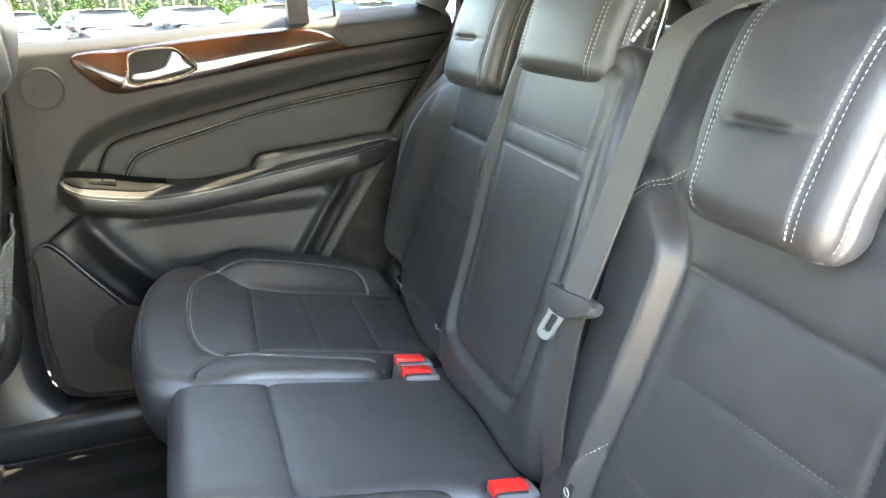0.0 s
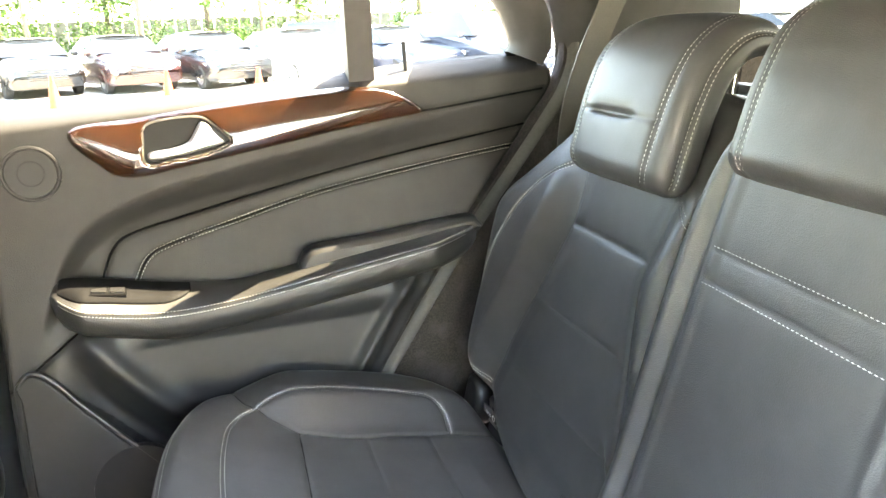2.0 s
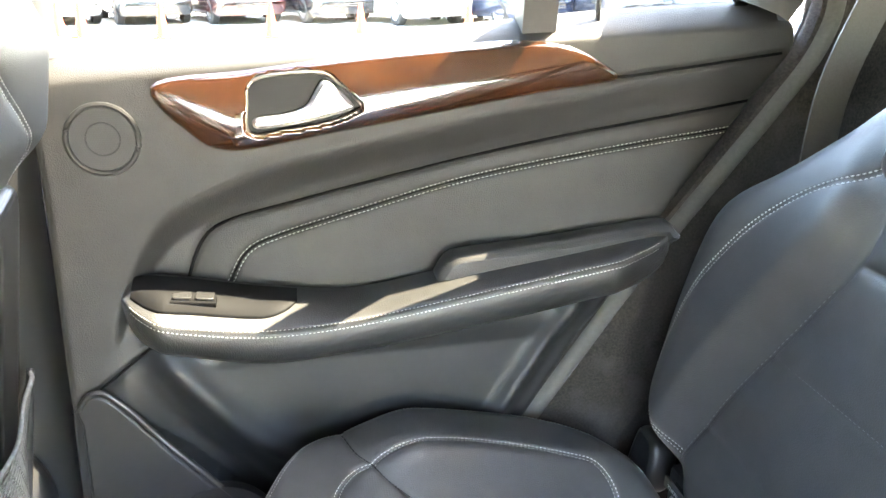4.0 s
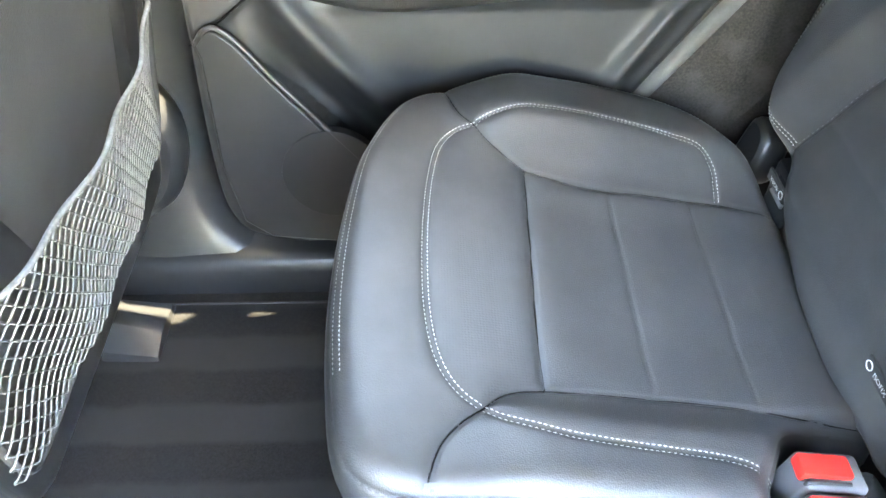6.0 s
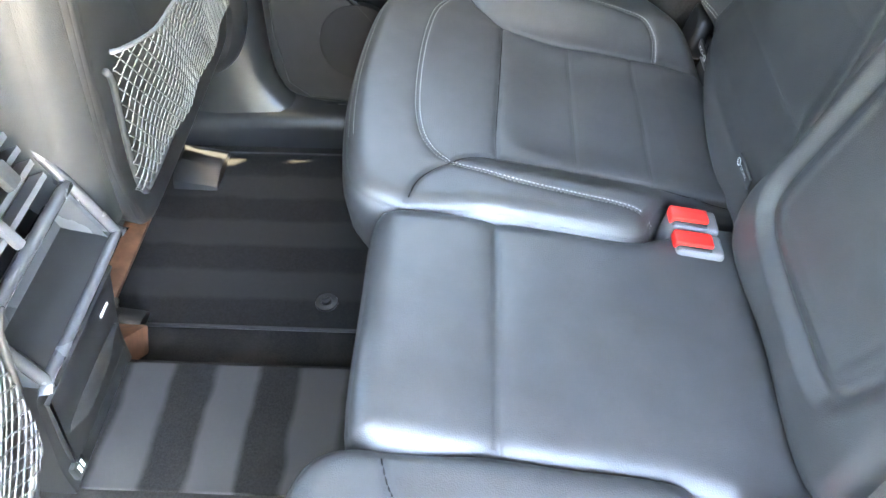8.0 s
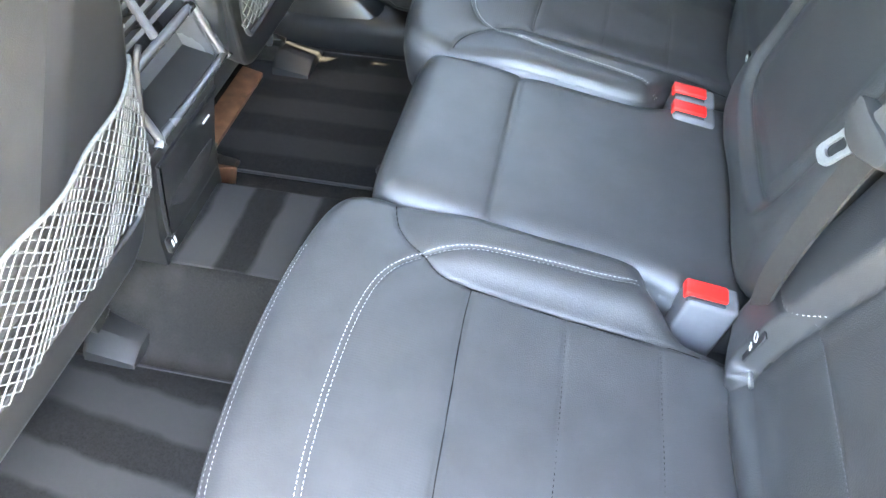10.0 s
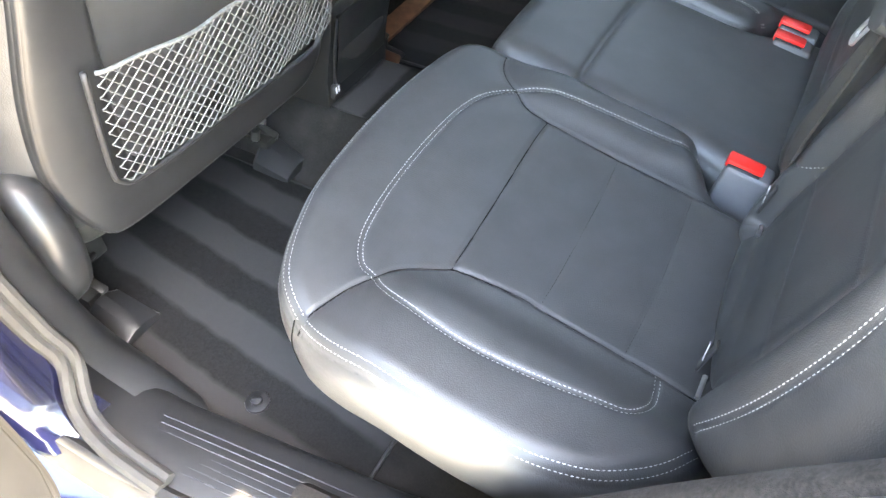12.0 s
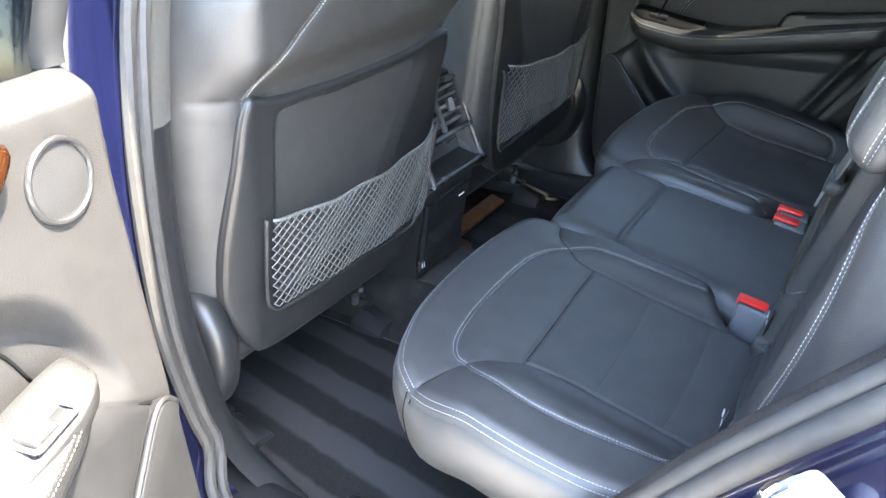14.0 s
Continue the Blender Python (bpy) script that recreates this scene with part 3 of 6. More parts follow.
B_INS_IN_NEAR = crv([(0.237, 0.756), (0.262, 0.744), (0.288, 0.726), (0.315, 0.700), (0.332, 0.675), (0.336, 0.645), (0.331, 0.60), (0.324, 0.549), (0.318, 0.507), (0.308, 0.45), (0.300, 0.39), (0.30, 0.33)], 60)
B_TOP_NEAR = crv([(0.195, 0.676), (0.226, 0.700), (0.250, 0.718), (0.280, 0.737), (0.313, 0.762), (0.345, 0.785)], 24)
B_STITCH_IN = crv([(0.200, 0.405), (0.222, 0.396), (0.250, 0.398), (0.285, 0.414), (0.302, 0.44)], 24)
B_TOP_IN = crv([(0.195, 0.695), (0.225, 0.705), (0.262, 0.742), (0.300, 0.765)], 20)
B_H1 = np.array([(0.338, 0.684), (0.455, 0.688)])
B_H1_NEAR = np.array([(0.336, 0.660), (0.585, 0.651)])
B_H2 = np.array([(0.320, 0.553), (0.517, 0.556)])
B_H3 = np.array([(0.299, 0.425), (0.570, 0.428)])


def back_base(P, insert, side):
    a, z = P[:, 0], P[:, 1]
    d, _ = seg_dist(P, insert, True)
    i = inside(P, insert)
    w = np.where(i, 0, (0.030 if side > 0 else 0.024) * smooth_step(d, 0.0, 0.06)) * smooth_step(0.86 - z, 0.0, 0.15)
    if side < 0:
        # the inner bolster is highest along its fold and falls away towards the middle seat
        inner = ~i & (a < np.interp(z, B_INS_IN_NEAR[::-1, 1], B_INS_IN_NEAR[::-1, 0]) + 0.002)
        w = np.where(inner, (0.024 * smooth_step(d, 0.0, 0.018) - 0.22 * np.clip(d - 0.012, 0, 0.12)) * smooth_step(0.80 - z, 0.0, 0.12), w)
    w -= np.where(i, 0.004 * smooth_step(d, 0, 0.03), 0)
    w -= 0.05 * smooth_step(a, 0.64 if side > 0 else 0.61, 0.77 if side > 0 else 0.74)
    w -= 0.03 * smooth_step(z, 0.76, 0.90)
    w -= 0.02 * smooth_step(a, 0.40, 0.60) * smooth_step(z, 0.66, 0.80) * (side > 0)
    return w


def outer_back(side, x0, slope, thing_ob, shift):
    fr = back_frame(x0, slope, side)
    # the inner bolster of the far seat is narrower than that of the near one
    ins_in, st_in, top_in = B_INS_IN + (shift, 0), B_STITCH_IN + (shift * 0.6, 0), B_TOP_IN + (shift, 0.0)
    h1, h2, h3 = (np.array([(h[0, 0] + shift, h[0, 1]), h[1]]) for h in (B_H1, B_H2, B_H3))
    out, stitch, ins_out = (B_OUT, B_STITCH, B_INS_OUT) if side > 0 else (B_OUT_NEAR, B_STITCH_NEAR, B_INS_OUT_NEAR)
    if side < 0:
        ins_in, top_in, h1 = B_INS_IN_NEAR, B_TOP_NEAR, B_H1_NEAR.copy()
    for h in (h1, h2, h3):
        h[1, 0] = np.interp(h[1, 1], ins_out[::-1, 1], ins_out[::-1, 0])
    insert = np.vstack([ins_in, ins_out[::-1]] + ([[(0.52, 0.92), (0.245, 0.92)]] if side < 0 else []))
    pad = Pad(out, lambda P: back_base(P, insert, side), 0.036, fr, side > 0, [stitch, ins_out, ins_in, h1, st_in, top_in], [h2, h3], puff=0.004, groove=0.002)
    g = G()
    pad.build(g, 0.0035, wall_rings=((0, 0), (0.003, 0.015), (0.003, 0.06), (-0.004, 0.11), (-0.03, 0.115)))
    ob = part("backrest", g, LEATHER, thing_ob, "padded backrest with side bolsters", sharp=None)
    g = G()
    for o in (0.0032, -0.0032):
        pad.sew(g, stitch, o, r=0.0010 if side > 0 else 0.0006)
        pad.sew(g, top_in, o)
    pad.sew(g, st_in)
    part("stitching", g, THREAD, ob, "light grey double stitching", sharp=None)
    g = G()
    pad.sew(g, h2, 0, pitch=0.006, r=0.0005)
    pad.sew(g, h3, 0, pitch=0.006, r=0.0005)
    pad.sew(g, ins_out[14:], -0.002, pitch=0.008, r=0.0006)
    part("quilting_thread", g, GREYPLASTIC, ob, sharp=None)
    g = G()
    g.box((x0 + 0.05 + 0.15 + 0.06, 0.43 * side, 0.57), (0.02, 0.46, 0.5), 0.01, rot=(0, math.degrees(math.atan(slope)), 0))
    part("shell", g, CARPET, ob)


FAR_BACK = (0.505, 0.25)
NEAR_BACK = (0.474, 0.27)
outer_back(1, *FAR_BACK, FAR_SEAT, -0.075)
outer_back(-1, *NEAR_BACK, NEAR_SEAT, 0.0)


def centre_back():
    out = crv([(-0.188, 0.325), (-0.190, 0.50), (-0.188, 0.72), (-0.165, 0.845), (-0.12, 0.87), (0.0, 0.875), (0.10, 0.87), (0.140, 0.845), (0.165, 0.72), (0.172, 0.50), (0.172, 0.325), (0.0, 0.315)], 150, True)
    ins = crv([(0.10, 0.83), (0.110, 0.72), (0.117, 0.56), (0.122, 0.44), (0.105, 0.412), (0.06, 0.404), (-0.02, 0.402), (-0.09, 0.405), (-0.112, 0.425), (-0.124, 0.52), (-0.132, 0.63), (-0.134, 0.72), (-0.142, 0.815), (-0.12, 0.835), (0.08, 0.845)], 140, True)
    st1, st2 = np.array([(0.106, 0.746), (-0.134, 0.738)]), np.array([(0.108, 0.716), (-0.132, 0.708)])
    def base(P):
        d, _ = seg_dist(P, ins, True)
        i = inside(P, ins)
        return np.where(i, 0.010 - 0.004 * smooth_step(d, 0, 0.02), 0.010 - 0.008 * smooth_step(d, 0.0, 0.012) + 0.011 * smooth_step(d, 0.010, 0.034)) - 0.01 * smooth_step(0.40 - P[:, 1], 0, 0.08)
    pad = Pad(out, base, 0.030, back_frame(0.462, 0.27), True, [np.vstack([ins, ins[:1]])], [st1, st2], puff=0.003, sigma=0.012, groove=0.0015, gw=0.005)
    g = G()
    pad.build(g, 0.0028, wall_rings=((0, 0), (0.003, 0.015), (0.003, 0.06), (-0.01, 0.10)))
    ob = part("backrest", g, LEATHER, MID_SEAT, sharp=None)
    g = G()
    pad.sew(g, st1, 0.004, r=0.0006)
    pad.sew(g, st2, -0.004, r=0.0006)
    part("stitching", g, THREAD, ob, "light grey stitching", sharp=None)
    g = G()
    g.box((0.70, 0, 0.57), (0.02, 0.36, 0.5), 0.01, rot=(0, 15, 0))
    part("shell", g, CARPET, ob)


centre_back()


def headrest(y0, x0, z0, w0, w1, thing_ob, tall=1.0, slot=1.0, lean=1.0):
    """A padded hook of leather on two rods: the centre line runs up the front and over to the back.
    Two sewn seams on either side bound a gusset between the front and the flank."""
    n = 110
    u = np.linspace(0, 1, n)
    line = crv([(0.000, 0.000), (0.012, 0.045), (0.030, 0.100), (0.052, 0.142), (0.084, 0.166), (0.120, 0.170), (0.152, 0.156)], n) * (lean, tall)
    ends = np.sqrt(np.clip(1 - np.clip(1 - u / 0.11, 0, 1) ** 2, 0.02, 1)) * np.sqrt(np.clip(1 - np.clip(1 - (1 - u) / 0.08, 0, 1) ** 2, 0.03, 1))
    T = np.interp(u, [0, 0.2, 0.6, 0.85, 1], [0.034, 0.033, 0.030, 0.024, 0.016]) * ends
    H = np.interp(u, [0, 0.15, 0.6, 1], [w0, w0, w1, w1 * 0.95]) / 2 - 0.020 * (1 - np.sqrt(np.clip(1 - np.clip(1 - u / 0.10, 0, 1) ** 2, 0, 1)))
    t = np.gradient(line, axis=0)
    t /= np.linalg.norm(t, axis=1)[:, None]
    nrm = np.stack([-t[:, 1], t[:, 0]], 1)

    def half(h, th):
        """Half a section from the middle of the front to the middle of the back: sideways, outwards."""
        c = min(0.030, th)
        k = th / 0.033
        f = np.linspace(0, 1, 16)
        s1, s2 = np.array((h - 0.030, th - 0.003 * k)), np.array((h - 0.001, th - 0.030 * k))
        front = np.column_stack([s1[0] * f, th + 0.003 * k * (1 - f ** 2) - 0.003 * k * f ** 6])
        m = (s1 + s2) / 2 + 0.009 * k * np.array((0.72, 0.70))
        gus = crv([s1, m, s2], 10)[1:]
        side = crv([s2, (h + 0.001, s2[1] - 0.006 * k), (h + 0.001, -th + 0.014 * k), (h - 0.012, -th)], 12)[1:]
        back = np.column_stack([np.linspace(h - 0.012, 0, 8)[1:], np.full(7, -th)])
        P = np.vstack([front, gus, side, back])
        P[15] += (-0.0008, -0.0030 * k)
        P[24] += (-0.0030, -0.0006 * k)
        return P
    secs = []
    for k in range(n):
        P = half(H[k], T[k])
        secs.append(np.vstack([P, (P * (-1, 1))[-2:0:-1]]))
    S = np.array(secs)
    # narrow slit across the front, deepest in its middle
    v = np.clip(S[:, :, 0] / (H[:, None] - 0.030), -1.2, 1.2)
    arc = np.concatenate([[0], np.cumsum(np.linalg.norm(np.diff(line, axis=0), axis=1))])
    d = (arc - arc[int(0.30 * n)])[:, None]
    mid = smooth_step(v, -0.55, -0.2) * smooth_step(0.75 - v, 0, 0.25)
    cut = slot * (np.exp(-(d / 0.0028) ** 2) * (0.0016 + 0.0075 * mid) + 0.003 * mid * np.exp(-(d / 0.011) ** 2))
    S[:, :, 1] -= np.where((S[:, :, 1] > 0) & (np.abs(v) <= 1.02), cut, 0)
    def place(k, q):
        return np.stack([x0 + line[k, 0] + nrm[k, 0] * q[..., 1], y0 + q[..., 0], z0 + line[k, 1] + nrm[k, 1] * q[..., 1]], -1)
    A = np.stack([place(k, S[k]) for k in range(n)])
    m = S.shape[1]
    g = G()
    g.grid(A, False, True, flip=True)
    g.f += [tuple(range(m)), tuple((n - 1) * m + j for j in range(m))[::-1]]
    g.m += [0, 0]
    ob = part("headrest", g, LEATHER, thing_ob, "hooked leather headrest with sewn gussets", sharp=None)
    g = G()
    ks = np.arange(4, n - 4)
    for sgn in (1, -1):
        for j0, j1, f in ((14, 15, 0.30), (16, 15, 0.25), (23, 24, 0.30), (25, 24, 0.25)):
            q = S[ks, j0] * (1 - f) + S[ks, j1] * f
            e = S[ks, j0 + 1] - S[ks, j0 - 1]
            e /= np.linalg.norm(e, axis=1)[:, None] + 1e-9
            nq = np.column_stack([-e[:, 1], e[:, 0]])
            nq *= np.sign((nq * (0.7, 0.7)).sum(1))[:, None]
            P = np.stack([place(k, (q[i] + nq[i] * 0.0006) * (sgn, 1)) for i, k in enumerate(ks)])
            N = np.stack([np.array((nrm[k, 0] * nq[i, 1], sgn * nq[i, 0], nrm[k, 1] * nq[i, 1])) for i, k in enumerate(ks)])
            g.stitches(P, N, pitch=0.0056, ln=0.0047, r=0.0006)
    part("stitching", g, THREAD, ob, "light grey double stitching", sharp=None)
    for sgn in (1, -1):
        g = G()
        g.tube(crv([(x0 + 0.118, y0 + sgn * 0.065, z0 + 0.15), (x0 + 0.110, y0 + sgn * 0.065, z0 + 0.09), (x0 + 0.090, y0 + sgn * 0.065, z0 + 0.02)], 8), 0.006, 10)
        part("rod", g, CHROME, ob, "polished steel rod")
    g = G()
    g.tube(np.array([(x0 + 0.104, y0 - 0.065, z0 + 0.072), (x0 + 0.104, y0 + 0.065, z0 + 0.072)]), 0.004, 8)
    part("cross_rod", g, METAL, ob)
    return ob


headrest(0.335, 0.585, 0.770, 0.232, 0.240, FAR_SEAT, 1.06)
mid_rest = headrest(-0.005, 0.585, 0.815, 0.255, 0.265, MID_SEAT, 0.92, 0.0)
g = G()
for dx, dz, h in ((0.0, 0.0, 0.006), (0.006, 0.007, 0.008), (0.013, 0.014, 0.005), (0.018, 0.021, 0.008), (0.025, 0.028, 0.006)):
    g.box((0.606 + dx, -0.1365, 0.874 + dz), (0.004, 0.002, h), 0, rot=(0, 40, 0))
part("printed_mark", g, WHITE, mid_rest, "small white printed bars")
headrest(-0.446, 0.532, 0.722, 0.180, 0.198, NEAR_SEAT, 1.15, 1.0, 1.2)


# black hinge covers low beside the backrests, behind the cushion corners
def hinge_cover(side, x, y, z, thing_ob):
    g = G()
    o = crv([(-0.034, -0.02), (-0.026, 0.022), (0.0, 0.036), (0.026, 0.030), (0.034, 0.0), (0.030, -0.05), (-0.02, -0.05)], 40, True)
    g.slab(o, axes((x, y * side, z), (0, side, 0), (0.2, 0, 1), (-1, 0, 0.2)), -0.03, 0.012, 0.010, flip=side > 0)
    part("hinge_cover", g, PLASTIC, thing_ob, "small black hinge cover", sharp=60)


hinge_cover(1, 0.512, 0.690, 0.300, FAR_SEAT)


# ---- seat belts, buckles, anchor covers ----
def buckle(y, twin, side, label):
    ob = thing("belt_buckle", label, "belt buckle", "rear belt buckles", at=(0.42, y, 0.29))
    ys = [y + 0.018 * side, y - 0.020 * side] if twin else [y]
    for k, yy in enumerate(ys):
        x, z = (0.396 if twin else 0.410), 0.332 - 0.004 * k
        g = G()
        g.box((x, yy, z - 0.05), (0.062, 0.038, 0.105), 0.006, 3, rot=(0, 10, 0))
        body = part("housing", g, GREYPLASTIC, ob)
        g = G()
        g.box((x, yy + 0.002, z + 0.002), (0.050, 0.022, 0.014), 0.003, 2, rot=(0, 10, 0))
        part("release_button", g, RED, body, "red push button")
        g = G()
        g.box((x, yy - 0.013, z + 0.001), (0.044, 0.004, 0.008), 0.001, 1, rot=(0, 10, 0))
        part("slot", g, RUBBER, body)


buckle(0.163, True, 1, "twin grey belt buckle with red buttons between the cushions")
buckle(-0.205, False, -1, "single grey belt buckle with a red button")


def ribbon(g, path, widths, wdir, thick=0.0016):
    p, w = np.asarray(path, float), np.asarray(wdir, float)
    t = np.gradient(p, axis=0)
    t /= np.linalg.norm(t, axis=1)[:, None]
    W = np.broadcast_to(w, p.shape).copy()
    W -= (W * t).sum(1)[:, None] * t
    W /= np.linalg.norm(W, axis=1)[:, None]
    n = np.cross(W, t)
    h = np.broadcast_to(np.asarray(widths, float) / 2, (len(p),))[:, None]
    A = np.stack([p - W * h - n * thick, p + W * h - n * thick, p + W * h + n * thick, p - W * h + n * thick], 1)
    g.grid(A, False, True)


def centre_belt():
    ob = thing("centre_seat_belt", "grey-brown webbing belt with a steel tongue hanging on the backrest", "seat belt", at=(0.5, -0.2, 0.5))
    up = crv([(0.72, -0.256, 0.905), (0.655, -0.250, 0.914), (0.596, -0.2405, 0.884), (0.570, -0.236, 0.82), (0.533, -0.2305, 0.715), (0.497, -0.2245, 0.615), (0.488, -0.222, 0.590)], 50)
    g = G()
    ribbon(g, up, 0.047, (-0.10, 0.99, 0.0))
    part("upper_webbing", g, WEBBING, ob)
    g = G()
    lo = crv([(0.490, -0.226, 0.588), (0.480, -0.222, 0.53), (0.466, -0.226, 0.46), (0.456, -0.234, 0.40), (0.458, -0.238, 0.345), (0.470, -0.238, 0.29)], 40)
    ribbon(g, lo, np.linspace(0.032, 0.036, 40), (-0.2, 0.95, 0.1))
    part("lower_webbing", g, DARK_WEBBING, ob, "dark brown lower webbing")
    low = back_frame(0.446, 0.27)
    fr = lambda P: low(P + (0.022, -0.012, 0.0))
    g = G()
    g.slab(crv([(-0.189, 0.598), (-0.219, 0.600), (-0.267, 0.606), (-0.286, 0.604), (-0.284, 0.592), (-0.265, 0.582), (-0.236, 0.570), (-0.204, 0.570), (-0.188, 0.584)], 44, True), fr, -0.002, 0.018, 0.004)
    part("tongue_grip", g, SOFTGREY, ob)
    # the steel tongue is a frame round its slot
    g = G()
    o = crv([(-0.205, 0.574), (-0.236, 0.577), (-0.228, 0.556), (-0.219, 0.538), (-0.205, 0.531), (-0.188, 0.533), (-0.191, 0.546), (-0.198, 0.560)], 40, True)
    c = o.mean(0)
    i = c + (o - c) * 0.55
    rings = [fr(np.column_stack([r, np.full(40, w)])) for r, w in ((o, 0.012), (o, 0.015), (i, 0.015), (i, 0.012), (o, 0.012))]
    g.grid(np.stack(rings), False, True)
    part("tongue", g, SATIN, ob, "bright steel tongue with a slot")


centre_belt()


def anchor_cover(y, x0, side, group, dz=0.0):
    """Black slot with a white printed tag at the foot of a backrest."""
    ob = thing("child_seat_anchor", "black child seat anchor slot with a small white tag", "seat anchor", group, at=(x0, y, 0.35))
    g = G()
    g.box((x0 + 0.022, y, 0.325 + dz), (0.030, 0.050, 0.060), 0.008, 2, rot=(0, 12, 0))
    part("slot", g, RUBBER, ob)
    g = G()
    g.box((x0 - 0.006, y - 0.012 * side, 0.362 + dz), (0.003, 0.014, 0.046), 0.001, 1, rot=(0, 12, 0))
    tag = part("tag", g, RUBBER, ob)
    g = G()
    a = np.linspace(0, 2 * np.pi, 20, endpoint=False)
    g.tube(np.stack([np.full(20, x0 - 0.0085), y - 0.012 * side + 0.0055 * np.cos(a), 0.376 + dz + 0.0055 * np.sin(a)], 1), 0.0007, 5, True)
    for k in range(3):
        g.box((x0 - 0.009, y - 0.012 * side, 0.362 + dz - 0.005 * k), (0.001, 0.007, 0.0018), 0)
    part("printed_mark", g, THREAD, tag, "white ring and plain bars")
    g = G()
    g.tube(np.array([(x0 + 0.0, y - 0.015, 0.325 + dz), (x0 + 0.0, y + 0.015, 0.325 + dz)]), 0.003, 8)
    part("anchor_bar", g, METAL, ob)


def lettering(word, size, place):
    """Flat letters as a mesh; place turns the letters' own x and y into the world."""
    cu = bpy.data.curves.new("letters", "FONT")
    cu.body, cu.size = word, size
    tmp = bpy.data.objects.new("letters", cu)
    me = bpy.data.meshes.new_from_object(tmp)
    V = np.array([v.co[:2] for v in me.vertices])
    F = [tuple(p.vertices) for p in me.polygons]
    bpy.data.objects.remove(tmp)
    bpy.data.meshes.remove(me)
    bpy.data.curves.remove(cu)
    g = G()
    g.add(place(V), F)
    return g


def anchor_tag(y, x0, z, turn=1):
    """Dark slot in the seat gap with a small tag lying across it, printed along it."""
    ob = thing("child_seat_anchor", "black child seat anchor slot with a white printed tag", "seat anchor", "seat anchors", at=(x0, y, z))
    g = G()
    g.box((x0 + 0.020, y, z - 0.025), (0.024, 0.060, 0.060), 0.008, 2, rot=(0, 12, 0))
    part("slot", g, RUBBER, ob)
    g = G()
    g.box((x0, y, z), (0.004, 0.056, 0.017), 0.0015, 2)
    tag = part("tag", g, RUBBER, ob)
    g = G()
    a = np.linspace(0, 2 * np.pi, 20, endpoint=False)
    g.tube(np.stack([np.full(20, x0 - 0.0026), y - 0.019 * turn + 0.0052 * np.cos(a), z + 0.0052 * np.sin(a)], 1), 0.0007, 5, True)
    part("printed_ring", g, WHITE, tag, "white printed ring")
    part("printed_word", lettering("ISOFIX", 0.0088, lambda V: np.column_stack([np.full(len(V), x0 - 0.0026), y + turn * (V[:, 0] - 0.009), z + turn * (0.003 - V[:, 1])])), WHITE, tag, "small white capital letters")
    g = G()
    g.tube(np.array([(x0 + 0.006, y - 0.018, z - 0.022), (x0 + 0.006, y + 0.018, z - 0.022)]), 0.003, 8)
    part("anchor_bar", g, METAL, ob)


anchor_tag(0.583, 0.497, 0.318)
anchor_tag(0.272, 0.487, 0.335, -1)
for yy in (-0.30, -0.56):
    anchor_cover(yy, 0.455, -1, "seat anchors")


# ---- floor of the cabin ----
g = G()
xs = np.linspace(-1.75, 1.75, 176)
ys = np.linspace(-0.80, 0.80, 161)
X, Y = np.meshgrid(xs, ys, indexing="ij")
tun = 0.098 * (smooth_step(Y, -0.235, -0.10) * (1 - smooth_step(Y, 0.095, 0.135)))
Z = tun - 0.006 + 0.0015 * np.sin(X * 40) * np.sin(Y * 37)
g.grid(np.stack([X, Y, Z], -1))
tagged(part("floor", g, FLOORCARPET, None, sharp=None), "black carpeted cabin floor with a centre tunnel", "floor", kind="structure")


def rounded_rect(x0, x1, y0, y1, r, n=6):
    a = np.linspace(0, np.pi / 2, n)
    c = [(x1 - r, y1 - r, 0), (x0 + r, y1 - r, 1), (x0 + r, y0 + r, 2), (x1 - r, y0 + r, 3)]
    return np.array([(cx + r * math.cos(t + k * np.pi / 2), cy + r * math.sin(t + k * np.pi / 2)) for cx, cy, k in c for t in a])


def floor_mat(x0, x1, y0, y1, carpet, label, group):
    ob = thing("floor_mat", label, "floor mat", group, at=((x0 + x1) / 2, (y0 + y1) / 2, 0))
    o = rounded_rect(x0, x1, y0, y1, 0.03)
    g = G()
    g.slab(o, axes((0, 0, 0.0), (1, 0, 0), (0, 1, 0), (0, 0, 1)), -0.004, 0.004, 0.003)
    part("carpet", g, carpet, ob, "striped black carpet")
    g = G()
    g.tube(np.column_stack([o, np.full(len(o), 0.002)]), 0.0035, 6, True)
    part("binding", g, RUBBER, ob)
    return ob


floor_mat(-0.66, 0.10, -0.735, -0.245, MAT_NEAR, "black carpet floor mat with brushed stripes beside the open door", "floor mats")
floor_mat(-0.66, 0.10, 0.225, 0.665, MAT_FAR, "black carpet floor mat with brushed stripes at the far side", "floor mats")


def tunnel_mat():
    ob = thing("tunnel_carpet", "dark grey carpet over the centre tunnel with brushed stripes", "carpet", at=(-0.15, 0, 0.1))
    g = G()
    g.slab(rounded_rect(-0.40, 0.10, -0.10, 0.092, 0.008), axes((0, 0, 0), (1, 0, 0), (0, 1, 0), (0, 0, 1)), 0.085, 0.0965, 0.003)
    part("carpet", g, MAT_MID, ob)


tunnel_mat()


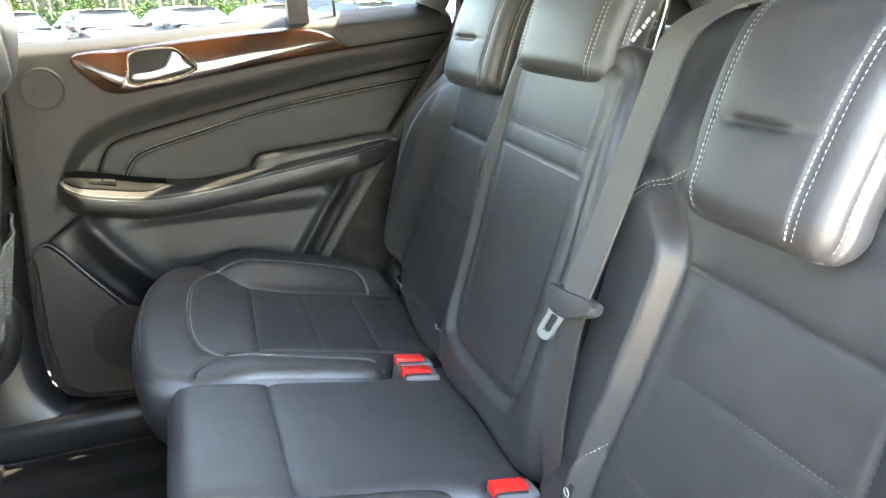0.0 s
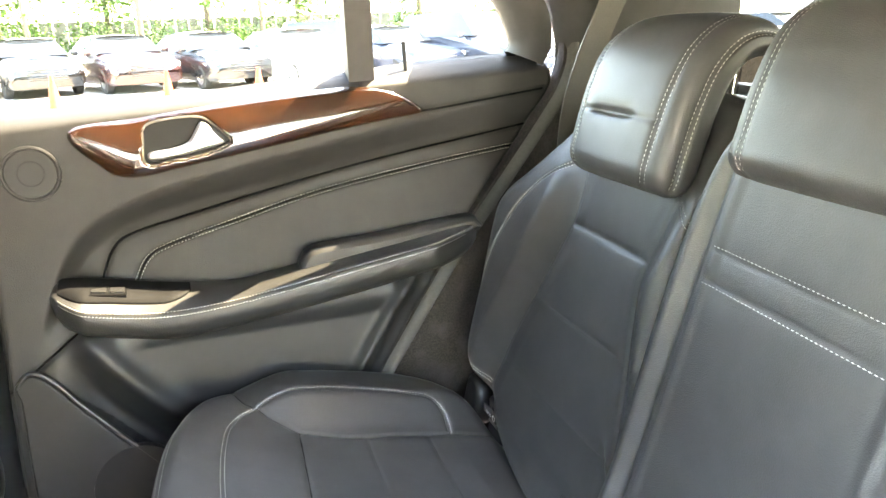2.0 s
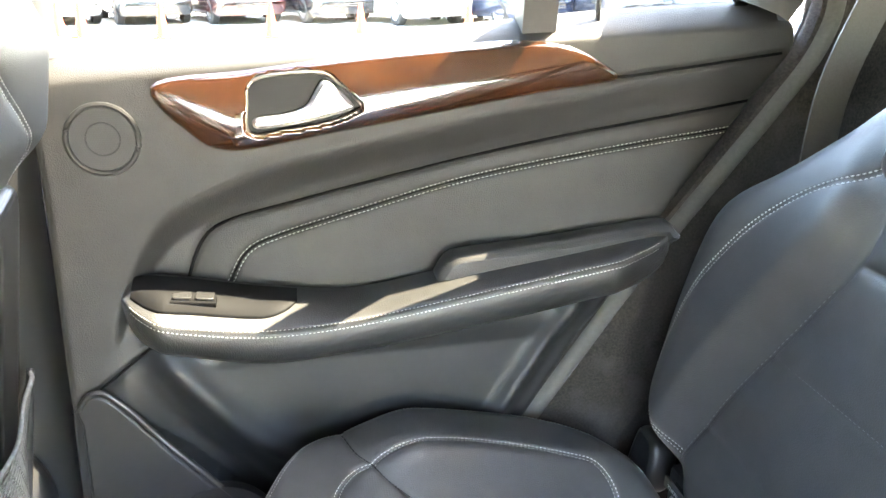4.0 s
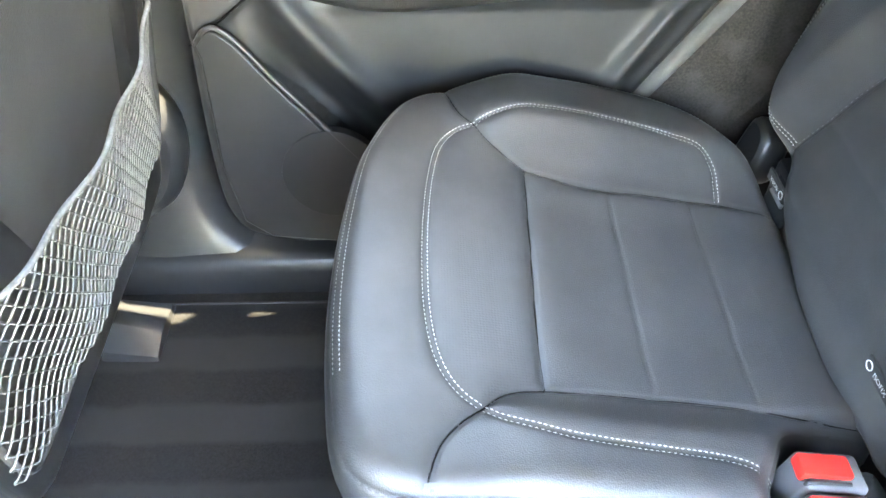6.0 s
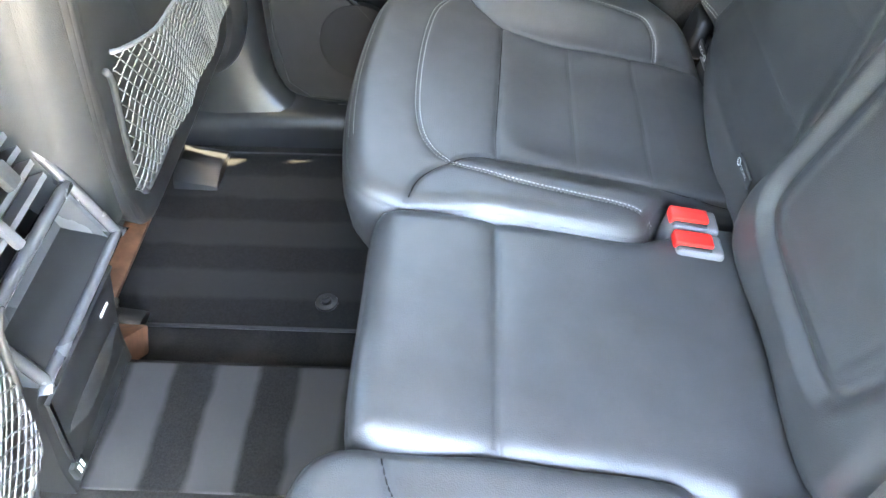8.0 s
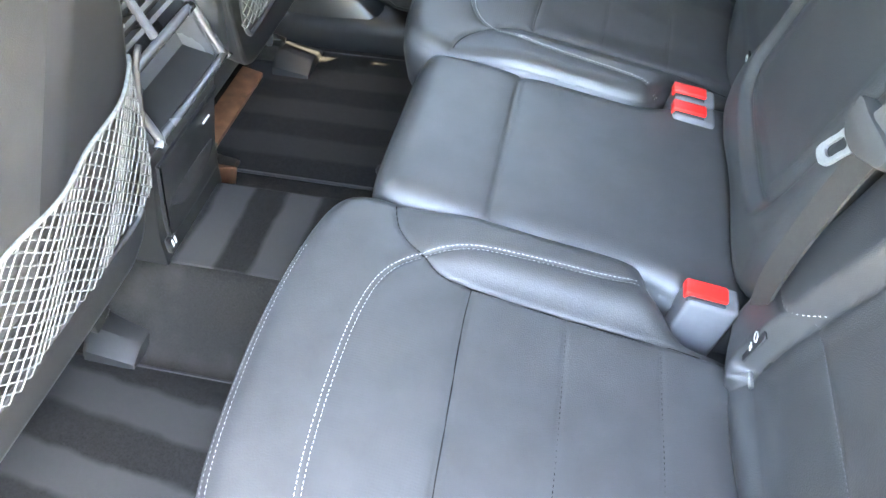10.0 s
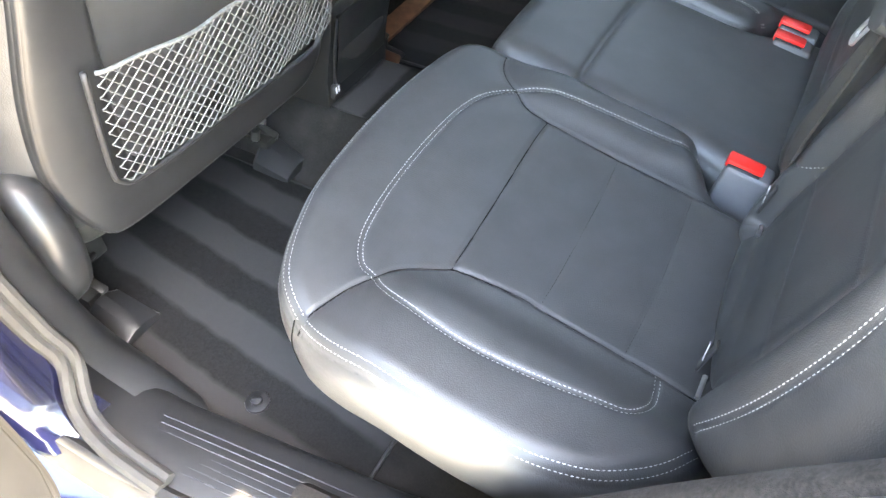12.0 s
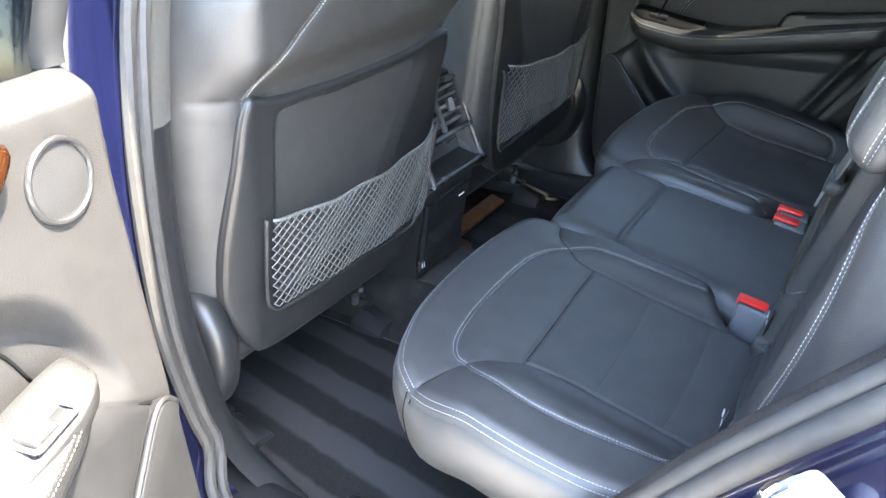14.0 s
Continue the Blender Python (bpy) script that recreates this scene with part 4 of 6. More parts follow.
def mat_fastener(x, y):
    ob = thing("mat_fastener", "round grey plastic floor mat fastener with a turning knob", "fastener", "mat fasteners", at=(x, y, 0.004))
    g = G()
    a = np.linspace(0, 2 * np.pi, 28, endpoint=False)
    g.slab(np.stack([x + 0.019 * np.cos(a), y + 0.019 * np.sin(a)], 1), axes((0, 0, 0), (1, 0, 0), (0, 1, 0), (0, 0, 1)), 0.002, 0.009, 0.002)
    part("washer", g, PLASTIC, ob)
    g = G()
    g.slab(np.stack([x + 0.009 * np.cos(a), y + 0.009 * np.sin(a)], 1), axes((0, 0, 0), (1, 0, 0), (0, 1, 0), (0, 0, 1)), 0.008, 0.016, 0.002)
    g.box((x, y, 0.017), (0.014, 0.004, 0.004), 0.001, 1, rot=(0, 0, 30))
    part("knob", g, PLASTIC, ob)


mat_fastener(-0.119, 0.280)
mat_fastener(-0.117, -0.676)


def rail_cover(y, w, x_end, bright, label):
    """End cover of a seat rail: a wedge-shaped cap with the rail and its bolts before it."""
    ob = thing("seat_rail_cover", label, "rail cover", "seat rail covers", at=(-0.44, y, 0))
    g = G()
    A = []
    for x, z, k in ((x_end - 0.085, 0.004, 0.92), (x_end - 0.083, 0.046, 0.94), (x_end - 0.077, 0.049, 0.95), (x_end - 0.002, 0.023, 1.0), (x_end + 0.003, 0.019, 1.0), (x_end + 0.006, 0.003, 1.02)):
        A.append([(x, y - w / 2 * k - 0.006, 0.002), (x, y - w / 2 * k, z * 0.42), (x, y - w * 0.12 * k, z), (x, y + w * 0.14 * k, z), (x, y + w / 2 * k, z * 0.6), (x, y + w / 2 * k + 0.006, 0.002)])
    g.grid(np.array(A), flip=True)
    part("cap", g, PLASTIC, ob, sharp=25)
    g = G()
    g.box((-0.60, y, 0.035), (0.30, 0.036, 0.045), 0.004)
    g.box((-0.50, y, 0.085), (0.035, 0.03, 0.05), 0.004, rot=(0, 20, 0))
    g.box((-0.475, y + 0.012, 0.052), (0.05, 0.018, 0.03), 0.004, rot=(0, 25, 8))
    g.tube(crv([(-0.52, y - 0.03, 0.09), (-0.49, y - 0.015, 0.11), (-0.48, y + 0.02, 0.10), (-0.50, y + 0.05, 0.08)], 14), 0.006, 7)
    part("rail", g, BLACKSTEEL, ob)
    g = G()
    for dx, dy in ((-0.475, -0.018), (-0.49, 0.02), (-0.515, 0.005)):
        g.tube(np.array([(dx, y + dy, 0.06), (dx + 0.006, y + dy, 0.085)]), 0.009, 6)
    part("bolt", g, METAL, ob, "zinc bolt")
    return ob


rail_cover(0.606, 0.104, -0.380, True, "black plastic seat rail cover with exposed bolts at the far side")
rail_cover(0.215, 0.060, -0.42, False, "black plastic seat rail cover by the tunnel")
rail_cover(-0.206, 0.088, -0.390, False, "black plastic seat rail cover beside the tunnel")
rail_cover(-0.664, 0.080, -0.374, False, "black plastic seat rail cover by the door sill")

# brown under-seat metal left bare beside the tunnel
g = G()
g.box((-0.43, 0.150, 0.045), (0.07, 0.10, 0.05), 0.006, rot=(-40, 0, 0))
single("tunnel_bracket", g, BROWN, "rust-brown metal bracket at the foot of the tunnel", "bracket")
g = G()
g.box((-0.505, 0.39, 0.012), (0.05, 0.30, 0.02), 0.003, rot=(0, 15, 0))
single("seat_crossmember", g, BROWN, "rust-brown metal strip under the front seat", "metal strip")


# ---- sills and pillars ----
def sill(side, label):
    ob = thing("door_sill", label, "door sill", "door sills", "structure", at=(0.1, 0.8 * side, 0.05))
    g = G()
    # cross-section from the cabin carpet over the step plate to the outer edge; the near one swings in towards the rear
    xs = np.linspace(-1.6, 0.36, 90)
    def swept(sec, flip):
        A = np.array([[(x, (yy + sway(x)) * side, zz + 0.35 * max(0, x - 0.16) ** 1.3) for yy, zz in sec] for x in xs])
        g = G()
        g.grid(A, flip=flip)
        return g
    def sway(x):
        return min(0.043, max(0.0, 0.043 - 0.10 * (x + 0.18))) if side < 0 else 0.0
    g = swept([(0.694, -0.004), (0.696, 0.040), (0.700, 0.056), (0.708, 0.066), (0.722, 0.072), (0.765, 0.080), (0.805, 0.080), (0.822, 0.076)], side < 0)
    part("step_plate", g, PLASTIC, ob, "black scuff plate")
    # ribs on the step
    for k in range(7):
        g = G()
        yk = 0.738 + 0.0105 * k
        q = crv([(-0.178 + 0.004 * k, yk, 0.0775 + 0.0002 * k), (0.0, yk, 0.0795), (0.13, yk, 0.0798), (0.17, yk, 0.083)], 24)
        q[:, 1] += [sway(v) for v in q[:, 0]]
        g.tube(q * (1, side, 1), 0.0012, 6)
        part("rib", g, SATINGREY, ob)
    g = swept([(0.822, 0.076), (0.830, 0.086), (0.842, 0.086), (0.848, 0.070), (0.862, 0.056)], side < 0)
    part("seal", g, RUBBER, ob)
    g = swept([(0.862, 0.058), (0.900, 0.050), (0.918, 0.044), (0.926, 0.028), (0.930, -0.02), (0.945, -0.14), (0.91, -0.20), (0.80, -0.22)], side < 0)
    part("painted_rocker", g, PAINT, ob, "dark blue painted rocker panel")


sill(1, "black plastic door sill with ribs at the closed door")
sill(-1, "black plastic ribbed door sill over blue paint at the open door")


def b_pillar(side, label):
    """Centre pillar with its lower trim flaring into the sill, belt guide, seal and painted jamb."""
    ob = thing("b_pillar", label, "pillar", "centre pillars", "structure", at=(-0.33, 0.78 * side, 0.1))
    zs = np.array([0.02, 0.07, 0.11, 0.16, 0.22, 0.30, 0.42, 0.56, 0.70, 0.84, 0.96, 1.08, 1.18])
    xr = np.array([-0.150, -0.232, -0.272, -0.286, -0.290, -0.289, -0.284, -0.276, -0.268, -0.258, -0.246, -0.232, -0.218])
    xf = np.array([-0.60, -0.545, -0.50, -0.475, -0.460, -0.448, -0.436, -0.420, -0.404, -0.388, -0.372, -0.356, -0.342])
    yi = np.array([0.712, 0.716, 0.724, 0.733, 0.742, 0.752, 0.760, 0.765, 0.764, 0.750, 0.726, 0.690, 0.650])
    if side < 0:
        yi = np.array([0.712, 0.716, 0.724, 0.733, 0.742, 0.752, 0.762, 0.757, 0.742, 0.716, 0.682, 0.648, 0.615])
    z = np.linspace(0.02, 1.18, 70)
    R, F, Yi = (crv(np.column_stack([zs, a]), 400) for a in (xr, xf, yi))
    R, F, Yi = (np.interp(z, q[:, 0], q[:, 1]) for q in (R, F, Yi))
    A = []
    for k in range(70):
        r, f, y = R[k], F[k], Yi[k]
        A.append([(f, (y + 0.09) * side, z[k]), (f + 0.008, (y + 0.03) * side, z[k]), (f + 0.03, (y + 0.004) * side, z[k]), ((f + r) / 2, (y - 0.004) * side, z[k]),
                  (r - 0.040, (y + 0.002) * side, z[k]), (r - 0.016, (y + 0.014) * side, z[k]), (r - 0.004, (y + 0.036) * side, z[k]), (r - 0.002, (y + 0.062) * side, z[k])])
    g = G()
    g.grid(np.array(A), flip=side > 0)
    part("trim", g, PLASTIC, ob, sharp=None)
    if side < 0:
        # light upper trim over the rear corner of the pillar
        U = np.array(A)[z > 0.72][:, 3:8].copy()
        U += np.array((0.002, 0.003, 0.0))
        g = G()
        g.grid(U)
        g.grid(np.stack([U[0], U[0] - (0.003, 0.004, 0.0)]), flip=True)
        part("upper_trim", g, LIGHT_TRIM, ob, "light beige upper pillar trim", sharp=30)
    g = G()
    up = z > 0.15
    for dy, dx, rad, out in ((0.066, 0.004, 0.009, 0.0), (0.082, -0.004, 0.010, 0.018)):
        # down the pillar and round into the seal of the sill
        turn = [(-0.272 + dx, 0.822 + out, 0.118), (-0.245, 0.836 + out, 0.098), (-0.19, 0.846 + out, 0.088), (-0.10, 0.850 + out, 0.084)]
        path = np.vstack([np.column_stack([R[up] + dx, Yi[up] + dy, z[up]])[::-4], turn])
        g.tube(crv(path, 90) * (1, side, 1), rad, 8)
    part("weatherstrip", g, SEALGREY if side < 0 else RUBBER, ob)
    g = G()
    A = np.stack([np.column_stack([R - dx, (Yi + dy) * side, z])[z > 0.07] for dx, dy in ((0.012, 0.088), (0.014, 0.105), (0.018, 0.140), (0.024, 0.165), (0.038, 0.182), (0.075, 0.190), (0.30, 0.192))], 0)
    g.grid(A, flip=side < 0)
    part("painted_jamb", g, PAINT, ob, "dark blue painted door jamb", sharp=None)
    return ob


# unseen painted rail added over the open doorway to shade sill and pillar
g = G()
x = np.linspace(-1.1, 0.62, 50)
zt = 1.215 - 0.05 * ((x - 0.1) / 1.4) ** 2
g.grid(np.stack([np.column_stack([x, np.full(50, yy), zt + dz]) for yy, dz in ((-0.655, -0.035), (-0.700, -0.045), (-0.745, -0.030), (-0.775, 0.0), (-0.775, 0.025), (-0.690, 0.048))]), flip=True)
tagged(part("added_shade_rail", g, PAINT, None, sharp=None), "unseen dark blue rail added over the open doorway for shade", "roof rail", kind="structure")

b_pillar(1, "black plastic centre pillar trim behind the front seat")
b_pillar(-1, "black plastic centre pillar with grey weatherstrip and blue jamb")

# diagonal rear edge of the door openings, from the sill up to the rear pillar
EDGE = crv([(0.06, 0.095), (0.16, 0.125), (0.245, 0.215), (0.33, 0.318), (0.467, 0.520), (0.540, 0.620), (0.672, 0.790), (0.725, 0.870), (0.735, 0.94), (0.69, 1.04), (0.58, 1.13)], 90)


def rear_jamb(side, label):
    ob = thing("rear_door_jamb", label, "door jamb", "rear door jambs", "structure", at=(0.4, 0.8 * side, 0.4))
    t = np.gradient(EDGE, axis=0)
    t /= np.linalg.norm(t, axis=1)[:, None]
    n = np.stack([t[:, 1], -t[:, 0]], 1)      # away from the opening
    def line(off, y):
        q = EDGE + n * off
        return np.column_stack([q[:, 0], np.full(len(q), y * side), q[:, 1]])
    # felt-covered inner lining that runs back into the cabin
    g = G()
    g.grid(np.stack([line(-0.004, 0.802), line(-0.008, 0.790), line(-0.004, 0.776), line(0.012, 0.766), line(0.05, 0.763), line(0.16, 0.762)], 0), flip=side > 0)
    part("lining", g, FELT, ob, "rough dark grey felt")
    if side > 0:
        g = G()
        g.grid(np.stack([line(0.000, 0.772), line(0.004, 0.765), line(0.012, 0.7625), line(0.019, 0.7615), line(0.022, 0.764)], 0)[:, 14:], flip=True)
        part("edge_trim", g, LIGHT_TRIM, ob, "light grey strip beside the felt", sharp=None)
    g = G()
    g.tube(line(0.004, 0.806), 0.011, 10)
    g.tube(line(0.016, 0.823), 0.013, 10)
    part("weatherstrip", g, SEALGREY if side < 0 else PLASTIC, ob, sharp=None)
    g = G()
    g.grid(np.stack([line(0.020, 0.832), line(0.030, 0.842), line(0.036, 0.875), line(0.060, 0.885), line(0.075, 0.915), line(0.085, 0.945), line(0.35, 0.950)], 0), flip=side < 0)
    part("painted_jamb", g, PAINT, ob, "dark blue painted jamb", sharp=None)
    if side < 0:
        g = G()
        g.box((0.562, -0.888, 0.602), (0.058, 0.020, 0.044), 0.008, 3, rot=(0, -50, 0))
        st = part("striker", g, WHITE, ob, "off-white striker block")
        g = G()
        g.tube(crv([(0.542, -0.888, 0.582), (0.534, -0.907, 0.596), (0.536, -0.910, 0.620), (0.551, -0.890, 0.626)], 16), 0.005, 8)
        part("loop", g, CHROME, st, "bright steel loop")


rear_jamb(1, "black trim along the rear edge of the closed door")
rear_jamb(-1, "grey weatherstrip and blue painted jamb of the open doorway")


# ---- doors ----
D_OUT = crv([(-0.262, 0.862), (-0.257, 0.76), (-0.260, 0.62), (-0.266, 0.436), (-0.272, 0.25), (-0.262, 0.15), (-0.215, 0.105), (-0.06, 0.090), (0.10, 0.100), (0.17, 0.140), (0.25, 0.225), (0.33, 0.318),
             (0.467, 0.520), (0.538, 0.619), (0.672, 0.790), (0.715, 0.850), (0.712, 0.900), (0.68, 0.918), (0.50, 0.912), (0.30, 0.898), (0.0, 0.876), (-0.235, 0.864)], 200, True)
D_1 = crv([(-0.238, 0.440), (-0.205, 0.520), (-0.185, 0.575), (-0.147, 0.645), (-0.094, 0.692), (0.019, 0.730), (0.188, 0.762), (0.406, 0.800), (0.465, 0.812), (0.554, 0.828), (0.70, 0.853)], 90)
D_2 = crv([(-0.112, 0.580), (-0.089, 0.632), (-0.056, 0.657), (0.044, 0.680), (0.189, 0.710), (0.411, 0.751), (0.672, 0.790)], 70)
D_3 = crv([(-0.058, 0.575), (-0.035, 0.613), (0.002, 0.632), (0.115, 0.661), (0.263, 0.696), (0.490, 0.733), (0.645, 0.752)], 70)
D_POCKET = crv([(-0.268, 0.425), (-0.225, 0.458), (-0.150, 0.370), (-0.060, 0.262), (0.020, 0.170), (0.05, 0.115)], 60)
D_LOW = crv([(-0.150, 0.515), (-0.115, 0.455), (-0.05, 0.375), (0.02, 0.315), (0.09, 0.30), (0.2, 0.31)], 50)
D_HARD = np.array([(-0.30, 0.425), (-0.268, 0.425), (-0.225, 0.460), (-0.150, 0.515), (-0.007, 0.505), (0.109, 0.505), (0.40, 0.545), (0.56, 0.64), (0.48, 0.40), (0.17, 0.05), (-0.30, 0.05)])
D_GAP = crv([(0.452, 0.827), (0.50, 0.831), (0.60, 0.842), (0.70, 0.853)], 24)
D_SPLIT = np.array([(-0.27, 0.425), (-0.225, 0.460), (-0.150, 0.515)])
D_PLATE = np.vstack([D_POCKET[2:-2], [(0.03, 0.112), (-0.06, 0.103), (-0.200, 0.118), (-0.240, 0.150), (-0.256, 0.25), (-0.252, 0.42)]])
ARM_X = np.array([-0.186, -0.180, -0.160, -0.104, -0.007, 0.109, 0.259, 0.400, 0.500, 0.545])
ARM_T = np.array([0.580, 0.590, 0.580, 0.564, 0.551, 0.557, 0.579, 0.600, 0.615, 0.620])
ARM_B = np.array([0.570, 0.552, 0.532, 0.515, 0.496, 0.503, 0.522, 0.544, 0.562, 0.585])
ARM_R = np.array([0.582, 0.595, 0.602, 0.594, 0.574, 0.562, 0.585, 0.604, 0.620, 0.624])


def door_y(x, z):
    return 0.752 + 0.10 * np.clip(z - 0.47, -0.4, 0.45) + 0.05 * np.clip(z - 0.83, 0, 1)


def door_base(P, ribs=True):
    x, z = P[:, 0], P[:, 1]
    w = -door_y(x, z)
    # under the soft crest the field falls back to the first crease
    below = np.interp(x, D_1[:, 0], D_1[:, 1]) - z
    w -= 0.034 * smooth_step(below, -0.012, 0.046) * smooth_step(x, -0.240, -0.13) * smooth_step(z, 0.47, 0.56) * (1 - 0.55 * smooth_step(x, 0.25, 0.6))
    # the part under the armrest is hollow
    w -= 0.022 * smooth_step(x, -0.16, 0.02) * smooth_step(0.52 - z, 0.0, 0.06)
    if not ribs:
        return w - 0.045 * smooth_step(z, np.interp(x, [-0.26, 0.3, 0.7], [0.835, 0.868, 0.885]), np.interp(x, [-0.26, 0.3, 0.7], [0.88, 0.915, 0.935]))
    # a deep smooth trough runs down behind the pocket plate, with a soft ridge above it
    dp, _ = seg_dist(P, D_POCKET)
    dl, _ = seg_dist(P, D_LOW)
    over = (z > np.interp(x, D_POCKET[:, 0], D_POCKET[:, 1])) & (x > -0.20)
    w += 0.013 * np.exp(-(dl / 0.020) ** 2)
    w -= np.where(over, 0.034 * np.exp(-((dp - 0.012) / 0.034) ** 2) * smooth_step(x, -0.20, -0.12), 0)
    # rib along the rear edge
    de, _ = seg_dist(P, EDGE)
    w += 0.012 * np.exp(-((de - 0.045) / 0.014) ** 2) * (z < 0.56) * (z > 0.2)
    # rounded shoulder under the glass
    w -= 0.045 * smooth_step(z, np.interp(x, [-0.26, 0.3, 0.7], [0.835, 0.868, 0.885]), np.interp(x, [-0.26, 0.3, 0.7], [0.88, 0.915, 0.935]))
    return w


def inlay_bulge(P):
    """The inlay is a rounded strip, fullest at its lower third."""
    v = (P[:, 1] - np.interp(P[:, 0], [-0.12, -0.03, 0.19, 0.46], [0.80, 0.758, 0.788, 0.830])) / 0.085
    return 0.018 * np.where(v > 0.34, 1 - np.clip((v - 0.34) / 0.70, 0, 1) ** 2, 1 - 0.4 * np.clip((0.34 - v) / 0.34, 0, 1) ** 2)


def door(side, xf, label, glass, name):
    """A rear door with its trim; side mirrors it, xf swings it about its hinge."""
    ob = thing(name, label, "car door", "rear doors", at=(0, 0, 0))
    def fr(P):
        return xf(np.column_stack([P[:, 0], -P[:, 2] * side, P[:, 1]]))
    flip = side > 0
    pad = Pad(D_OUT, lambda P: door_base(P, side > 0), 0.012, fr, flip, [D_GAP, D_2, D_3, D_SPLIT], (), puff=0.003, sigma=0.012, groove=0.003, gw=0.0035)
    g = G()
    pad.build(g, 0.003, wall_rings=((0, 0), (0.0, 0.006), (-0.004, 0.02)), region=[D_HARD])
    part("trim_panel", g, [DOORSKIN, DOORLOW], ob, "soft black grained door panel", sharp=None)
    g = G()
    pad.sew(g, D_3, 0.0042, pitch=0.006, r=0.0008, lift=0.0016)
    pad.sew(g, D_3, -0.0042, pitch=0.006, r=0.0008, lift=0.0016)
    part("panel_stitching", g, THREAD, ob, sharp=None)
    for path, r in ((D_GAP, 0.0022), (D_2, 0.0022), (D_3, 0.0012), (D_SPLIT, 0.0018)):
        g = G()
        g.tube(pad.at(path) + pad.normals(path) * 0.0024, r, 6)
        part("panel_seam", g, SEAM, ob, sharp=None)

    def pt(x, y, z):
        return xf(np.array([[x, y * side, z]]))[0]
    # armrest
    n = 90
    u = np.linspace(0, 1, n)
    xs = ARM_X[0] + (ARM_X[-1] - ARM_X[0]) * u
    T, B, Rr = (np.interp(xs, q[:, 0], q[:, 1]) for q in (crv(np.column_stack([ARM_X, a]), 300) for a in (ARM_T, ARM_B, ARM_R)))
    pr = 0.078 * np.clip(np.minimum((xs - ARM_X[0]) / (0.05 if side > 0 else 0.15), (ARM_X[-1] - xs) / 0.10), 0.02, 1) ** 0.45
    sec = [(0.00, 0.0, "b"), (0.55, 0.0, "b"), (0.82, 0.06, "b"), (0.95, 0.25, "b"), (1.0, 0.55, "b"), (0.99, 0.85, "b"), (0.95, 0.97, "b"), (0.88, 1.0, "b"), (0.70, 0.3, "t"), (0.4, 0.7, "t"), (0.0, 1.0, "t"), (-0.15, 1.0, "t")]
    A = np.zeros((n, len(sec), 3))
    for k in range(n):
        yd = 0.772
        for j, (p, h, m) in enumerate(sec):
            z = B[k] + (T[k] - B[k]) * h if m == "b" else T[k] + (Rr[k] - T[k]) * h
            A[k, j] = (xs[k] + (0.04 if side < 0 else 0.0), (yd - pr[k] * p) * side, z)
    g = G()
    g.grid(xf(A.reshape(-1, 3)).reshape(A.shape), flip=side < 0)
    part("armrest", g, ARMREST, ob, sharp=None)
    g = G()
    for j, o in ((6, 0.0), (5, 0.0)):
        Q = A[2:-4, j]
        nn = np.array((0, -0.8 * side, 0.6 if j == 6 else 0.0))
        g.stitches(xf(Q + nn * 0.0012), xf(nn[None])[0] - xf(np.zeros((1, 3)))[0], r=0.0007)
    part("armrest_stitching", g, THREAD, ob, "light grey double stitching", sharp=None)
    # pull cup over the rear half of the armrest
    g = G()
    o = crv([(0.210, 0.570), (0.222, 0.600), (0.245, 0.610), (0.36, 0.618), (0.46, 0.628), (0.530, 0.634), (0.545, 0.625), (0.545, 0.605), (0.40, 0.585), (0.25, 0.562)], 60, True)
    g.slab(o, lambda P: fr(np.column_stack([P[:, :2], P[:, 2] - 0.757])), -0.03, 0.014, 0.010, flip=flip)
    part("pull_cup", g, ARMREST, ob, sharp=50)
    # raised island round the window switch; far side coloured near black for shade
    g = G()
    if side > 0:
        ks = [k for k in range(n) if -0.176 < xs[k] < 0.032]
        py = [0.0, 0.4, 0.70, 0.88]
        rows = []
        for k in ks:
            low = 0.80 * math.sqrt(max(0.03, 1 - (max(0.0, xs[k] + 0.02) / 0.054) ** 2)) * np.interp(xs[k], [-0.176, -0.150, -0.10], [0.90, 0.95, 0.90])
            q = np.array([low, low, low - 0.02, low * 0.6, low * 0.3, 0.0])
            z = np.interp(q, py, [Rr[k], T[k] + 0.7 * (Rr[k] - T[k]), T[k] + 0.3 * (Rr[k] - T[k]), T[k]])
            rows.append(np.column_stack([np.full(6, xs[k]), 0.772 - pr[k] * q, z + np.array([-0.002, 0.0015, 0.003, 0.0035, 0.0035, 0.003])]))
        g.grid(xf(np.array(rows).reshape(-1, 3)).reshape(len(ks), 6, 3))
    isl = crv([(-0.178, 0.752), (-0.165, 0.732), (-0.125, 0.718), (-0.060, 0.716), (-0.005, 0.722), (0.022, 0.738), (0.030, 0.760), (0.020, 0.772), (-0.150, 0.772)], 60, True) + (0.04 if side < 0 else 0.0, 0.0)
    if side < 0:
        g.slab(isl, lambda P: xf(np.column_stack([P[:, 0], P[:, 1] * side, 0.574 + P[:, 2] + 0.16 * (P[:, 1] - 0.73) - 0.13 * (P[:, 0] + 0.1)])), -0.02, 0.004, 0.003, flip=flip)
    part("switch_panel", g, ISLAND_SHADE if side > 0 else ARMREST, ob, "smooth switch surround, near black for shade on the closed door", sharp=50)
    # window switch, also near black for shade on the far door
    g = G()
    g.slab(np.array([(-0.124, 0.726), (-0.070, 0.726), (-0.068, 0.752), (-0.122, 0.752)]) + (0.04 if side < 0 else 0.0, 0.0), lambda P: xf(np.column_stack([P[:, 0], P[:, 1] * side, 0.577 + P[:, 2] + 0.1 * (P[:, 1] - 0.73) - 0.12 * (P[:, 0] + 0.1)])), -0.004, 0.007, 0.002, flip=flip)
